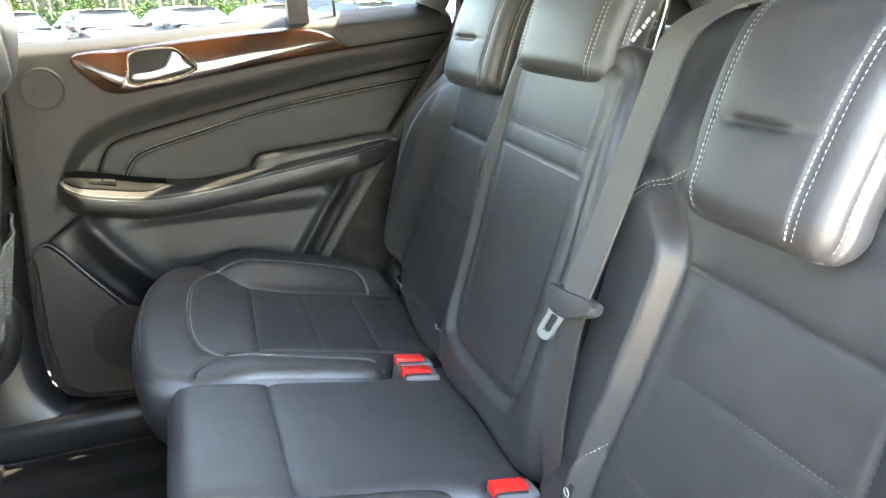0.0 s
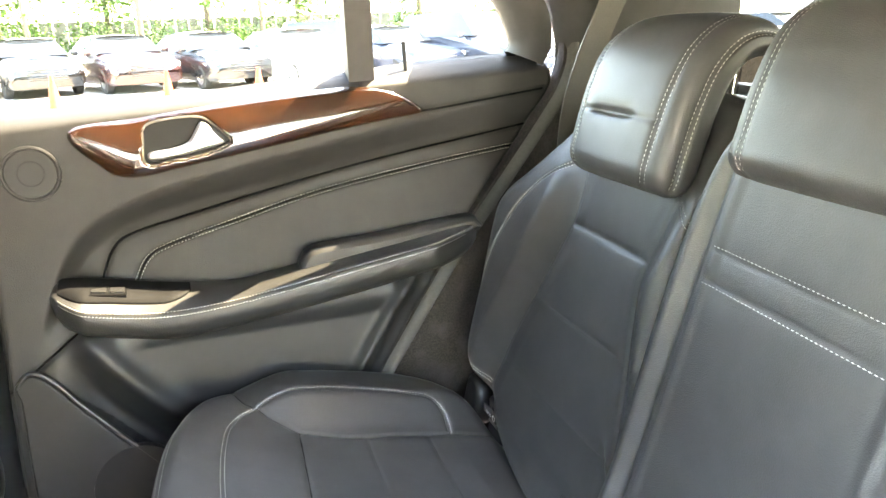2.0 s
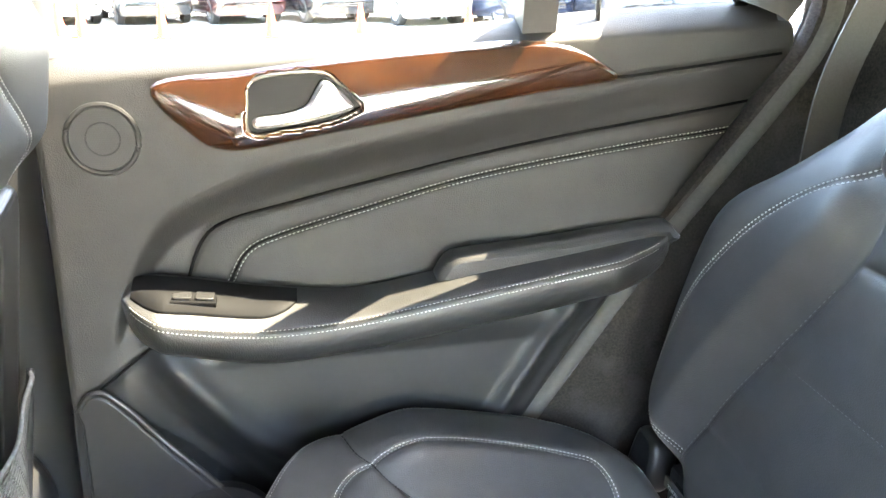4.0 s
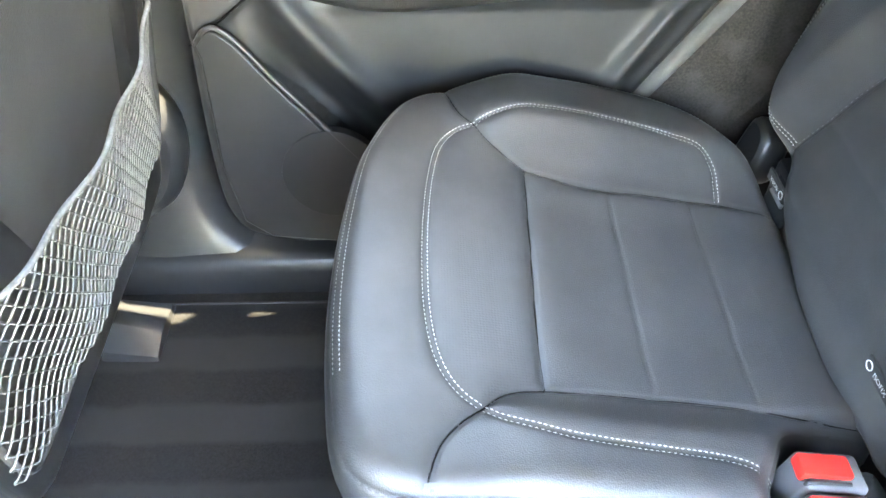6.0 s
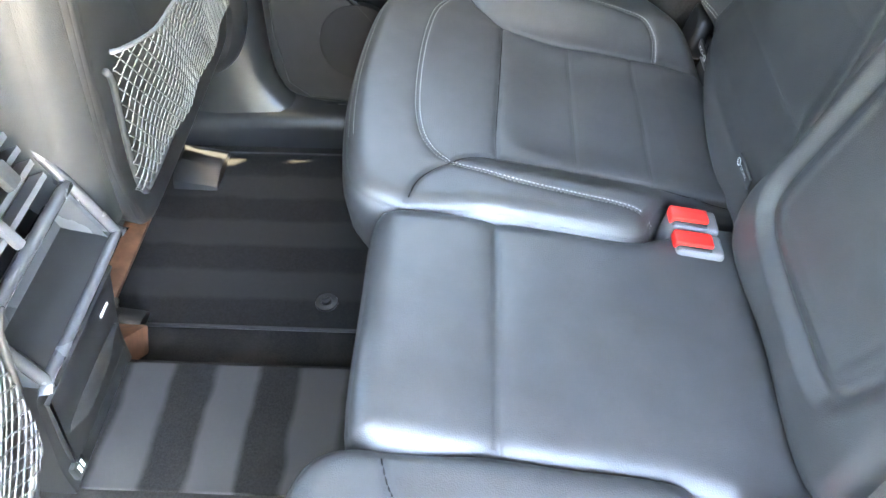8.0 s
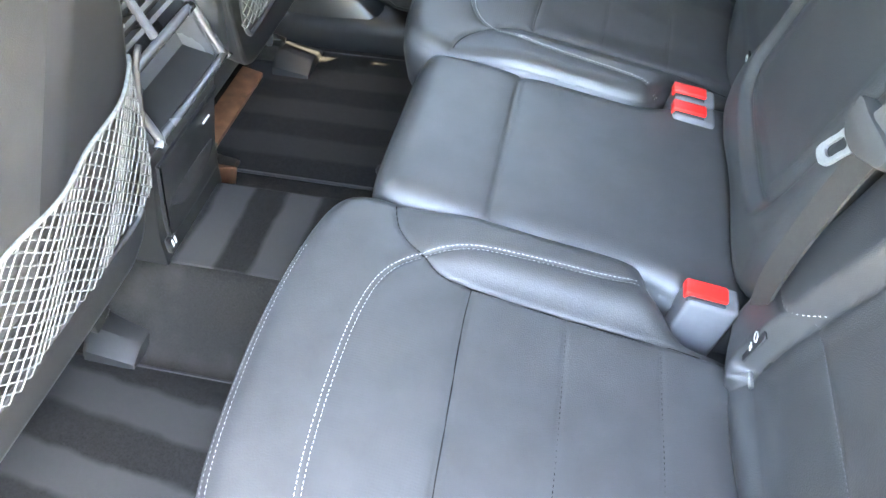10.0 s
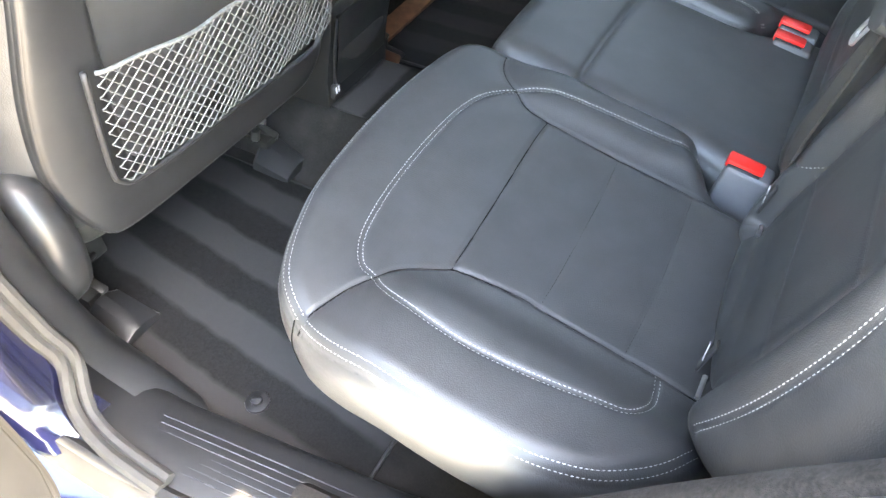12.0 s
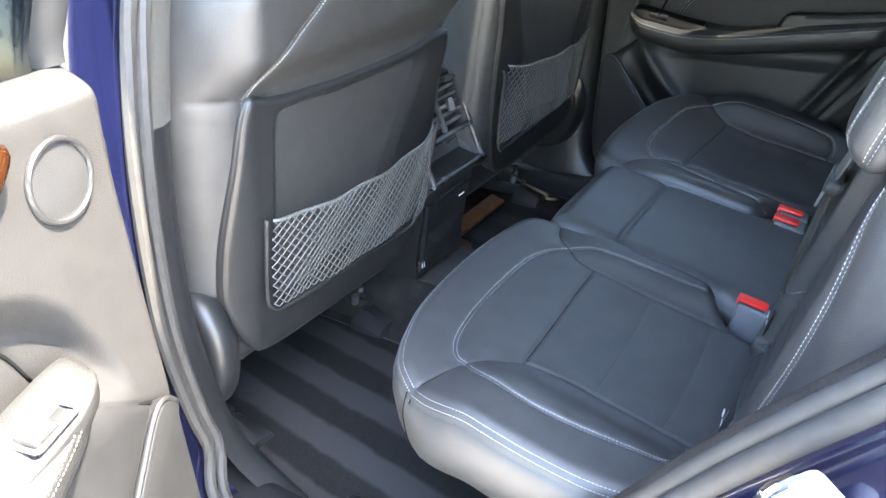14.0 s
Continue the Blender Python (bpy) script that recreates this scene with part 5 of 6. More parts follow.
    s = part("window_switch", g, ISLAND_SHADE if side > 0 else PLASTIC, ob)
    def key(P):
        return xf(np.column_stack([P[:, 0], P[:, 1] * side, 0.584 + P[:, 2] + 0.1 * (P[:, 1] - 0.73) - 0.12 * (P[:, 0] + 0.1)]))
    if side > 0:
        for k in range(2):
            g = G()
            x0 = -0.121 + 0.027 * k
            g.slab(rounded_rect(x0, x0 + 0.022, 0.730, 0.748, 0.003), key, -0.003, 0.0035, 0.001, flip=flip)
            part("rocker_key", g, WOOFER, s)
    else:
        g = G()
        o = rounded_rect(-0.086, -0.030, 0.722, 0.758, 0.005)
        g.tube(key(np.column_stack([o, np.full(len(o), 0.002)])), 0.0028, 6, True)
        part("bezel", g, SATINGREY, s, "satin grey square bezel")
        g = G()
        g.slab(rounded_rect(-0.066, -0.034, 0.726, 0.754, 0.004), lambda P: key(P + np.column_stack([np.zeros(len(P)), np.zeros(len(P)), 0.22 * (P[:, 0] + 0.05)])), -0.004, 0.006, 0.002, flip=flip)
        part("rocker_key", g, METAL, s, "bright satin rocker")
    # wooden inlay, hollowed round the handle
    bowl = crv([(-0.012, 0.778), (-0.013, 0.812), (-0.006, 0.838), (0.030, 0.846), (0.075, 0.846), (0.095, 0.835), (0.118, 0.812), (0.120, 0.802), (0.085, 0.788), (0.03, 0.780)], 70, True)
    fw = lambda P: fr(np.column_stack([P[:, :2], P[:, 2] + pad.base(P[:, :2])]))
    g = G()
    inlay = crv([(-0.118, 0.836), (-0.012, 0.849), (0.120, 0.863), (0.257, 0.874), (0.340, 0.876), (0.395, 0.866), (0.435, 0.846), (0.455, 0.831), (0.435, 0.824), (0.331, 0.812), (0.188, 0.790), (0.049, 0.769), (-0.010, 0.760), (-0.045, 0.760), (-0.075, 0.775)], 130, True)
    inlay_pad = Pad(inlay, lambda P: pad.base(P) + 0.004 - 0.022 * inside(P, bowl) + inlay_bulge(P), 0.006, fr, flip)
    inlay_pad.build(g, 0.003, wall_rings=((0, 0), (0.001, 0.004), (0.001, 0.02)))
    w = part("wood_inlay", g, WOOD, ob, "glossy brown burr walnut inlay", sharp=None)
    g = G()
    lower = np.array([p for p in crv([(-0.110, 0.832), (-0.072, 0.780), (-0.045, 0.764), (-0.008, 0.763), (0.049, 0.772), (0.188, 0.793), (0.331, 0.815), (0.448, 0.832)], 80)])
    g.tube(fw(np.column_stack([lower, np.full(80, 0.007)])), 0.0016, 8)
    part("edge_line", g, RUBBER, w, "dark lower edge")
    # handle in its bowl
    bowl = crv([(-0.012, 0.778), (-0.013, 0.812), (-0.006, 0.838), (0.030, 0.846), (0.075, 0.846), (0.095, 0.835), (0.118, 0.812), (0.120, 0.802), (0.085, 0.788), (0.03, 0.780)], 70, True)
    g = G()
    g.slab(bowl, fw, 0.0, 0.005, 0.002, flip=flip)
    h = part("handle_bowl", g, BOWLBLACK, ob, "black recessed bowl")
    g = G()
    g.tube(fw(np.column_stack([bowl, np.full(70, 0.013)])), 0.0019, 8, True)
    part("bezel", g, STEEL, h, "thin dark metal bezel")
    g = G()
    lever = crv([(-0.006, 0.784), (-0.005, 0.796), (0.030, 0.800), (0.055, 0.808), (0.068, 0.826), (0.078, 0.838), (0.092, 0.830), (0.111, 0.809), (0.108, 0.801), (0.060, 0.790), (0.02, 0.784)], 60, True)
    g.slab(lever, fw, 0.005, 0.018, 0.005, flip=flip)
    part("lever", g, METAL, h, "satin silver pull lever", sharp=60)
    # tweeter
    a = np.linspace(0, 2 * np.pi, 48, endpoint=False)
    c = np.array((-0.181, 0.776))
    g = G()
    g.tube(fw(np.column_stack([c + 0.040 * np.stack([np.cos(a), np.sin(a)], 1), np.full(48, 0.002)])), 0.0035, 8, True)
    if side > 0:
        g.tube(fw(np.column_stack([c + 0.019 * np.stack([np.cos(a), np.sin(a)], 1), np.full(48, 0.001)])), 0.0012, 6, True)
    s = part("speaker_ring", g, DOORLOW if side > 0 else PLASTIC, ob)
    g = G()
    pts = []
    for i in range(-13, 14):
        for j in range(-13, 14):
            q = np.array((i + 0.5 * (j % 2), j * 0.87)) * 0.0029
            if np.hypot(*q) < 0.037:
                pts.append(c + q)
    g.slab(c + 0.038 * np.stack([np.cos(a), np.sin(a)], 1), fw, -0.004, 0.001, 0.0005, flip=flip)
    for q in pts:
        b = np.linspace(0, 2 * np.pi, 6, endpoint=False)
        g.add(fw(np.column_stack([q + 0.0012 * np.stack([np.cos(b), np.sin(b)], 1), np.full(6, 0.0016)])), [tuple(range(6))], 1)
    part("speaker_grille", g, [DOORSKIN if side > 0 else SOFTGREY, RUBBER], s, "round perforated speaker grille")
    # flat pocket plate at the lower front corner, with a raised lip
    flat = lambda P: fr(np.column_stack([P[:, :2], P[:, 2] - 0.705 - 0.10 * P[:, 1]]))
    g = G()
    g.slab(D_PLATE, flat, -0.010, 0.013, 0.004, flip=flip)
    part("pocket_plate", g, DOORLOW, ob, "flat hard plastic pocket plate", sharp=50)
    g = G()
    g.tube(flat(np.column_stack([D_POCKET[2:-4] + (0.003, 0.003), np.full(len(D_POCKET) - 6, 0.010)])), 0.0042, 8)
    part("pocket_lip", g, PLASTIC, ob, sharp=None)
    g = G()
    lip = crv([(-0.020, 0.489), (0.06, 0.488), (0.16, 0.500), (0.27, 0.517)], 30)
    g.tube(fw(np.column_stack([lip, np.full(30, 0.018)])), 0.0022, 6)
    part("panel_lip", g, PLASTIC, ob, sharp=None)
    # lower speaker mark on the pocket plate
    g = G()
    c2 = np.array((-0.095, 0.235))
    g.slab(c2 + 0.075 * np.stack([np.cos(a), np.sin(a)], 1), flat, 0.0, 0.0140, 0.001, flip=flip)
    part("woofer_cover", g, WOOFER, ob, "round black speaker cover")
    # outer skin and frame
    g = G()
    skin = crv([(-0.265, 0.835), (-0.275, 0.50), (-0.285, 0.10), (-0.26, 0.02), (0.05, 0.02), (0.17, 0.10), (0.36, 0.32), (0.55, 0.60), (0.70, 0.80), (0.69, 0.850), (0.3, 0.845)], 80, True)
    g.slab(skin, fr, -0.925, -0.818, 0.02, flip=flip)
    part("outer_skin", g, PAINT, ob, "dark blue painted door skin", sharp=50)
    # window frame, divider and glass
    sl = lambda x, z: 0.842 - 0.42 * np.clip(z - 0.88, 0, 1)
    frame_line = crv([(-0.245, 0.865), (-0.238, 0.96), (-0.215, 1.11), (-0.17, 1.160), (0.10, 1.188), (0.34, 1.175), (0.50, 1.12), (0.60, 1.03), (0.655, 0.945), (0.650, 0.915)], 70)
    g = G()
    t = np.gradient(frame_line, axis=0)
    t /= np.linalg.norm(t, axis=1)[:, None]
    nn = np.stack([-t[:, 1], t[:, 0]], 1)
    rows = []
    slim = 1.0 if side > 0 else 0.35
    for off, dy in ((-0.014, 0.012), (-0.016, -0.010), (0.0, -0.032), (0.026, -0.055), (0.045, -0.055), (0.045, 0.03), (-0.014, 0.012)):
        q = frame_line + nn * off * slim
        dy *= slim
        rows.append(xf(np.column_stack([q[:, 0], (sl(q[:, 0], q[:, 1]) + dy) * side, q[:, 1]])))
    g.grid(np.stack(rows), flip=side > 0)
    part("window_frame", g, SOFTGREY if side > 0 else RUBBER, ob, sharp=60)
    g = G()
    P = [xf(np.column_stack([np.array([x0 - 0.02 * (z - 0.88) / 0.25 for z in (0.87, 1.0, 1.185)]), np.array([(sl(0, z) + dy) * side for z in (0.87, 1.0, 1.185)]), np.array((0.87, 1.0, 1.185))])) for x0, dy in ((0.333, 0.01), (0.333, -0.030), (0.378, -0.030), (0.380, 0.01), (0.333, 0.01))]
    g.grid(np.stack(P), flip=side > 0)
    part("divider_bar", g, SOFTGREY, ob, sharp=30)
    g = G()
    zz = np.linspace(0.85, 1.185, 12)
    A = np.stack([xf(np.column_stack([np.full(12, x), (sl(x, zz) + 0.004) * side, zz])) for x in np.linspace(-0.26, 0.66, 20)])
    g.grid(A, flip=side > 0)
    p = part("window_pane", g, glass, ob, "clear side window" if side > 0 else "dusty tinted side window")
    # lock button
    g = G()
    q = pt(0.425, 0.815, 0.905)
    g.tube(np.array([pt(0.440, 0.822, 0.895), pt(0.437, 0.820, 0.948)]), np.array([0.0035, 0.0042]), 8)
    part("lock_pin", g, RUBBER, ob)
    return ob


def closed(P):
    return P


SWING = radians(72)
PIVOT = np.array((-0.298, -0.951))


def opened(P):
    q = np.column_stack([P[:, 0], P[:, 1] - 0.145 * (0.776 - P[:, 2])]) - PIVOT
    c, s = math.cos(SWING), math.sin(SWING)
    return np.column_stack([PIVOT[0] + q[:, 0] * c + q[:, 1] * s, PIVOT[1] - q[:, 0] * s + q[:, 1] * c, P[:, 2]])


door(1, closed, "closed rear door, black panel with walnut inlay and padded armrest", GLASS, "door_far")
door(-1, opened, "open rear door, sunlit black panel with round speaker and armrest", DUSTY_GLASS, "door_open")


# ---- front seats ----
def front_seat(side, label, lift):
    """Seen from behind: leather shell, hard back panel with a recess, net pocket, side cover and headrest."""
    ob = thing("front_seat", label, "car seat", "front seats", at=(-0.4, 0.42 * side, 0.05))
    slope = 0.2
    nv = np.array((1, 0, -slope)) / math.hypot(1, slope)
    fr = axes((-0.306 - slope * 0.35, 0, lift), (0, side, 0), (slope, 0, 1), nv)
    flip = side < 0
    # leather shell: whole back with shoulders
    out = crv([(0.105, 0.30), (0.100, 0.50), (0.098, 0.72), (0.110, 0.84), (0.150, 0.930), (0.230, 0.985), (0.40, 1.005), (0.57, 0.985), (0.655, 0.930), (0.715, 0.850), (0.742, 0.74), (0.745, 0.55), (0.742, 0.36), (0.715, 0.27), (0.60, 0.245), (0.25, 0.245), (0.135, 0.262)], 160, True)
    seam = crv([(0.652, 0.60), (0.650, 0.72), (0.628, 0.765), (0.580, 0.810), (0.525, 0.850), (0.47, 0.90)], 50)
    low = np.array([(0.60, 0.722), (0.76, 0.730)])
    low2 = np.array([(0.68, 0.690), (0.76, 0.700)])
    def base(P):
        a, z = P[:, 0], P[:, 1]
        w = -0.012 - 0.05 * smooth_step(a, 0.64, 0.76) + 0.036 * smooth_step(z, 0.715, 0.80) * smooth_step(0.74 - a, 0, 0.1)
        return w - 0.05 * smooth_step(z, 0.86, 1.0)
    pad = Pad(out, base, 0.045, fr, flip, [seam, low], [low2], puff=0.004)
    g = G()
    pad.build(g, 0.005, wall_rings=((0, 0), (0.006, 0.02), (0.008, 0.08), (0.0, 0.13), (-0.05, 0.14)))
    part("shell", g, LEATHER, ob, "black leather seat shell", sharp=None)
    g = G()
    for o in (0.0035, -0.0035):
        pad.sew(g, seam[14:], o)
    part("stitching", g, THREAD, ob, "light grey double stitching", sharp=None)
    # hard panel with a recess
    pan = crv([(0.124, 0.716), (0.128, 0.62), (0.136, 0.52), (0.150, 0.40), (0.172, 0.285), (0.205, 0.242), (0.26, 0.232), (0.45, 0.236), (0.62, 0.246), (0.670, 0.275), (0.700, 0.36), (0.698, 0.48), (0.676, 0.61), (0.652, 0.722),
               (0.60, 0.716), (0.523, 0.709), (0.40, 0.703), (0.25, 0.706)], 150, True)
    def pbase(P):
        """A shallow recess with a deeper channel along its outer edge, in a panel that lies close on the shell."""
        a, z = P[:, 0], P[:, 1]
        edge = 0.29 - 0.48 * (z - 0.515)
        zone = smooth_step(0.605 - a, 0, 0.035) * smooth_step(a, edge - 0.03, edge + 0.03) * smooth_step(0.702 - z, 0, 0.035) * smooth_step(z, 0.30, 0.37)
        deep = 0.016 + 0.016 * smooth_step(a, 0.452, 0.528)
        return -0.002 - 0.042 * smooth_step(a, 0.64, 0.76) - deep * zone + 0.010 * smooth_step(0.40 - z, 0, 0.12)
    pp = Pad(pan, pbase, 0.009, fr, flip)
    g = G()
    pp.build(g, 0.004, wall_rings=((0, 0), (0.0, 0.012), (-0.002, 0.03)))
    part("back_panel", g, PLASTIC, ob, "hard black plastic back panel with a recess", sharp=None)
    # map net
    a0, a1 = 0.160, 0.625
    def net(u, v):
        a = a0 + (a1 - a0) * u
        top = (0.528 if side > 0 else 0.518) + 0.006 * (2 * u - 1) ** 2 + 0.010 * (1 - u) ** 6
        bot = 0.345 + 0.002 * np.sin(np.pi * np.clip(u, 0, 1)) - 0.006 * (1 - u)
        z = bot + (top - bot) * v
        w = 0.014 + (0.018 + 0.012 * v) * np.sin(np.pi * np.clip(u, 0, 1)) ** 0.6 + 0.003 * np.sin(u * 21 + v * 5)
        return fr(np.column_stack([a, z, w]))
    g = G()
    rows, cols = 19, 54
    for i in range(rows):
        v0 = i / rows
        u = np.linspace(0, 1, cols * 3 + 1)
        ph = np.cos(u * cols * np.pi + (np.pi if i % 2 else 0))
        v = np.clip(v0 + (0.5 + 0.42 * ph) / rows, 0, 1)
        g.tube(net(u, v), 0.00105, 4)
    g.tube(net(np.linspace(0, 1, 60), np.ones(60)), 0.0028, 6)
    part("map_net", g, NETM, ob, "grey elastic net pocket", sharp=None)
    g = G()
    g.tube(fr(np.column_stack([crv([(0.138, 0.535), (0.150, 0.515), (0.158, 0.44), (0.172, 0.36), (0.190, 0.318), (0.215, 0.308), (0.30, 0.312), (0.45, 0.318), (0.590, 0.330), (0.625, 0.345), (0.637, 0.38), (0.637, 0.530)], 80), np.full(80, 0.013)])), 0.0042, 8)
    part("net_frame", g, RUBBER, ob, sharp=None)
    # round hinge cover low on the door side
    g = G()
    c = np.array((-0.395, 0.30))
    o = crv([(-0.47, 0.41), (-0.38, 0.415), (-0.325, 0.39), (-0.298, 0.33), (-0.305, 0.26), (-0.34, 0.19), (-0.41, 0.15), (-0.52, 0.15), (-0.56, 0.26)], 60, True)
    g.slab(o, lambda P: np.column_stack([P[:, 0], side * (0.70 + P[:, 2]), P[:, 1]]), 0.0, 0.055, 0.02, flip=side > 0)
    part("hinge_cover", g, PLASTIC, ob, "rounded black hinge cover", sharp=60)
    # seat cushion ahead of the back
    g = G()
    g.box((-0.66, 0.42 * side, 0.27), (0.52, 0.52, 0.22), 0.06, 4)
    part("cushion", g, LEATHER, ob)
    for y in (0.215, 0.60):
        g = G()
        g.box((-0.64, y * side, 0.105), (0.26, 0.04, 0.10), 0.005)
        part("seat_frame", g, BLACKSTEEL, ob)
    g = G()
    A = []
    for z, hw, x0, th in ((1.03, 0.105, -0.195, 0.04), (1.05, 0.125, -0.195, 0.075), (1.11, 0.132, -0.190, 0.09), (1.165, 0.125, -0.185, 0.08), (1.19, 0.09, -0.18, 0.04)):
        an = np.linspace(0, 2 * np.pi, 40, endpoint=False)
        A.append(np.stack([x0 + th / 2 * np.sign(np.sin(an)) * np.abs(np.sin(an)) ** 0.6, side * 0.42 + hw * np.sign(np.cos(an)) * np.abs(np.cos(an)) ** 0.5, np.full(40, z)], 1))
    g.grid(np.array(A), False, True)
    g.f += [tuple(range(39, -1, -1)), tuple(160 + j for j in range(40))]
    g.m += [0, 0]
    h = part("headrest", g, LEATHER, ob, sharp=60)
    for s in (-1, 1):
        g = G()
        g.tube(np.array([(-0.195, side * 0.42 + s * 0.06, 1.06), (-0.205, side * 0.42 + s * 0.06, 0.95)]), 0.006, 8)
        part("rod", g, CHROME, h)
    return ob


front_seat(-1, "black leather front seat from behind, hard back panel and net pocket", 0.0)
front_seat(1, "black leather front passenger seat from behind with net pocket", 0.032)


# ---- centre console ----
def console():
    ob = thing("centre_console", "black centre console end with twin air vents and tray", "console", at=(-0.5, 0, 0.1))
    prof = crv([(-0.372, 0.088), (-0.365, 0.16), (-0.345, 0.25), (-0.326, 0.325), (-0.306, 0.350), (-0.305, 0.364), (-0.318, 0.368), (-0.37, 0.385), (-0.395, 0.43), (-0.41, 0.49), (-0.418, 0.535), (-0.400, 0.552), (-0.378, 0.556), (-0.384, 0.566), (-0.42, 0.570), (-0.60, 0.570), (-0.85, 0.565)], 70)
    A = []
    for y, k in ((-0.106, 0.0), (-0.106, 0.004), (-0.100, 0.006), (0.100, 0.006), (0.106, 0.004), (0.106, 0.0)):
        x = prof[:, 0] + (k - 0.006)
        A.append(np.column_stack([x, np.full(70, y), prof[:, 1] + (k - 0.006)]))
    for y, i in ((-0.106, 0), (0.106, -1)):
        bot = np.column_stack([np.full(70, -0.87), np.full(70, y), np.linspace(0.08, 0.55, 70)])
        A.insert(0 if i == 0 else len(A), bot)
    g = G()
    g.grid(np.array(A), flip=True)
    part("housing", g, PLASTIC, ob, sharp=30)
    for y in (-0.103, 0.103):
        g = G()
        cheek = [(-0.307, 0.352), (-0.305, 0.366), (-0.338, 0.450), (-0.374, 0.552), (-0.384, 0.564), (-0.45, 0.564), (-0.45, 0.352)]
        g.slab(np.array(cheek), lambda P: np.column_stack([P[:, 0], y + P[:, 2], P[:, 1]]), -0.004, 0.004, 0.002)
        part("cheek", g, SATINGREY, ob)
    # frame of tray and vents follows the sloping upper face
    def face(y, s, w):
        """s from the tray lip (0) to the top of the vents (1)."""
        p = np.array((-0.306, 0.360)) + s * (np.array((-0.374, 0.552)) - np.array((-0.306, 0.360)))
        n = np.array((0.94, 0.33))
        return (p[0] + n[0] * w, y, p[1] + n[1] * w)
    g = G()
    o = [(-0.100, 0.0), (0.100, 0.0), (0.104, 0.04), (0.100, 0.97), (0.094, 1.0), (-0.094, 1.0), (-0.100, 0.97), (-0.104, 0.04)]
    loop = crv(o, 80, True)
    g.tube(np.array([face(y, s, 0.004) for y, s in loop]), 0.007, 8, True)
    g.tube(np.array([face(y, 0.42, 0.004) for y in np.linspace(-0.1, 0.1, 12)]), 0.008, 8)
    f = part("vent_frame", g, SATINGREY, ob, "grey rim round vents and tray", sharp=None)
    # tray
    g = G()
    A = np.array([[face(-0.092, s, w) for s, w in ((0.02, 0.0), (0.10, -0.045), (0.34, -0.04), (0.40, 0.0))], [face(0.092, s, w) for s, w in ((0.02, 0.0), (0.10, -0.045), (0.34, -0.04), (0.40, 0.0))]])
    g.grid(A)
    for y in (-0.092, 0.092):
        g.add([face(y, s, w) for s, w in ((0.02, 0.0), (0.10, -0.045), (0.34, -0.04), (0.40, 0.0))], [(0, 1, 2, 3)])
    part("tray", g, SATINGREY, ob, "open storage tray", sharp=20)
    for sy in (-1, 1):
        y0, y1 = (0.006, 0.092) if sy > 0 else (-0.092, -0.006)
        g = G()
        g.add([face(y0, 0.47, -0.03), face(y1, 0.47, -0.03), face(y1, 0.95, -0.03), face(y0, 0.95, -0.03)], [(0, 1, 2, 3)])
        v = part("vent", g, RUBBER, ob, "air vent")
        for k in range(5):
            g = G()
            s = 0.52 + 0.095 * k
            a, b = face(y0, s, 0.0), face(y1, s, 0.0)
            c, d = face(y1, s + 0.03, -0.02), face(y0, s + 0.03, -0.02)
            e, h = face(y1, s + 0.035, 0.001), face(y0, s + 0.035, 0.001)
            g.add([a, b, c, d, h, e], [(0, 1, 2, 3), (0, 1, 5, 4), (4, 5, 2, 3), (1, 2, 5), (0, 4, 3)])
            part("slat", g, GREYPLASTIC, v, sharp=20)
        g = G()
        m = (y0 + y1) / 2
        p = face(m, 0.72, 0.004)
        g.box(p, (0.012, 0.020, 0.030), 0.003, rot=(0, -20, 0))
        part("vent_tab", g, METAL, v, "silver slider tab")
    g = G()
    p = face(0, 0.70, 0.002)
    g.box(p, (0.010, 0.012, 0.10), 0.003, rot=(0, -20, 0))
    part("vent_post", g, GREYPLASTIC, ob)
    # flap below
    g = G()
    low = crv([(-0.085, 0.300), (0.085, 0.300), (0.094, 0.29), (0.088, 0.15), (0.080, 0.135), (-0.080, 0.135), (-0.088, 0.15), (-0.094, 0.29)], 60, True)
    xl = lambda z: np.interp(z, prof[:26, 1], prof[:26, 0])
    g.slab(low, lambda P: np.column_stack([xl(P[:, 1]) + P[:, 2], P[:, 0], P[:, 1]]), -0.004, 0.006, 0.003)
    f = part("flap", g, PLASTIC, ob, "ashtray flap")
    g = G()
    g.slab(crv([(-0.07, 0.215), (0.07, 0.215), (0.06, 0.18), (0.0, 0.165), (-0.06, 0.18)], 40, True), lambda P: np.column_stack([xl(P[:, 1]) + P[:, 2], P[:, 0], P[:, 1]]), 0.004, 0.008, 0.001)
    part("finger_slot", g, RUBBER, f)
    g = G()
    g.box((xl(0.27) + 0.008, 0.055, 0.27), (0.002, 0.022, 0.003), 0)
    part("printed_line", g, WHITE, f)
    g = G()
    g.box((-0.366, -0.086, 0.128), (0.010, 0.026, 0.030), 0.003)
    t = part("socket_tag", g, RUBBER, ob)
    g = G()
    for k in range(2):
        g.box((-0.3605, -0.090 + 0.008 * k, 0.130), (0.001, 0.004, 0.014), 0)
    part("printed_bar", g, WHITE, t)


console()


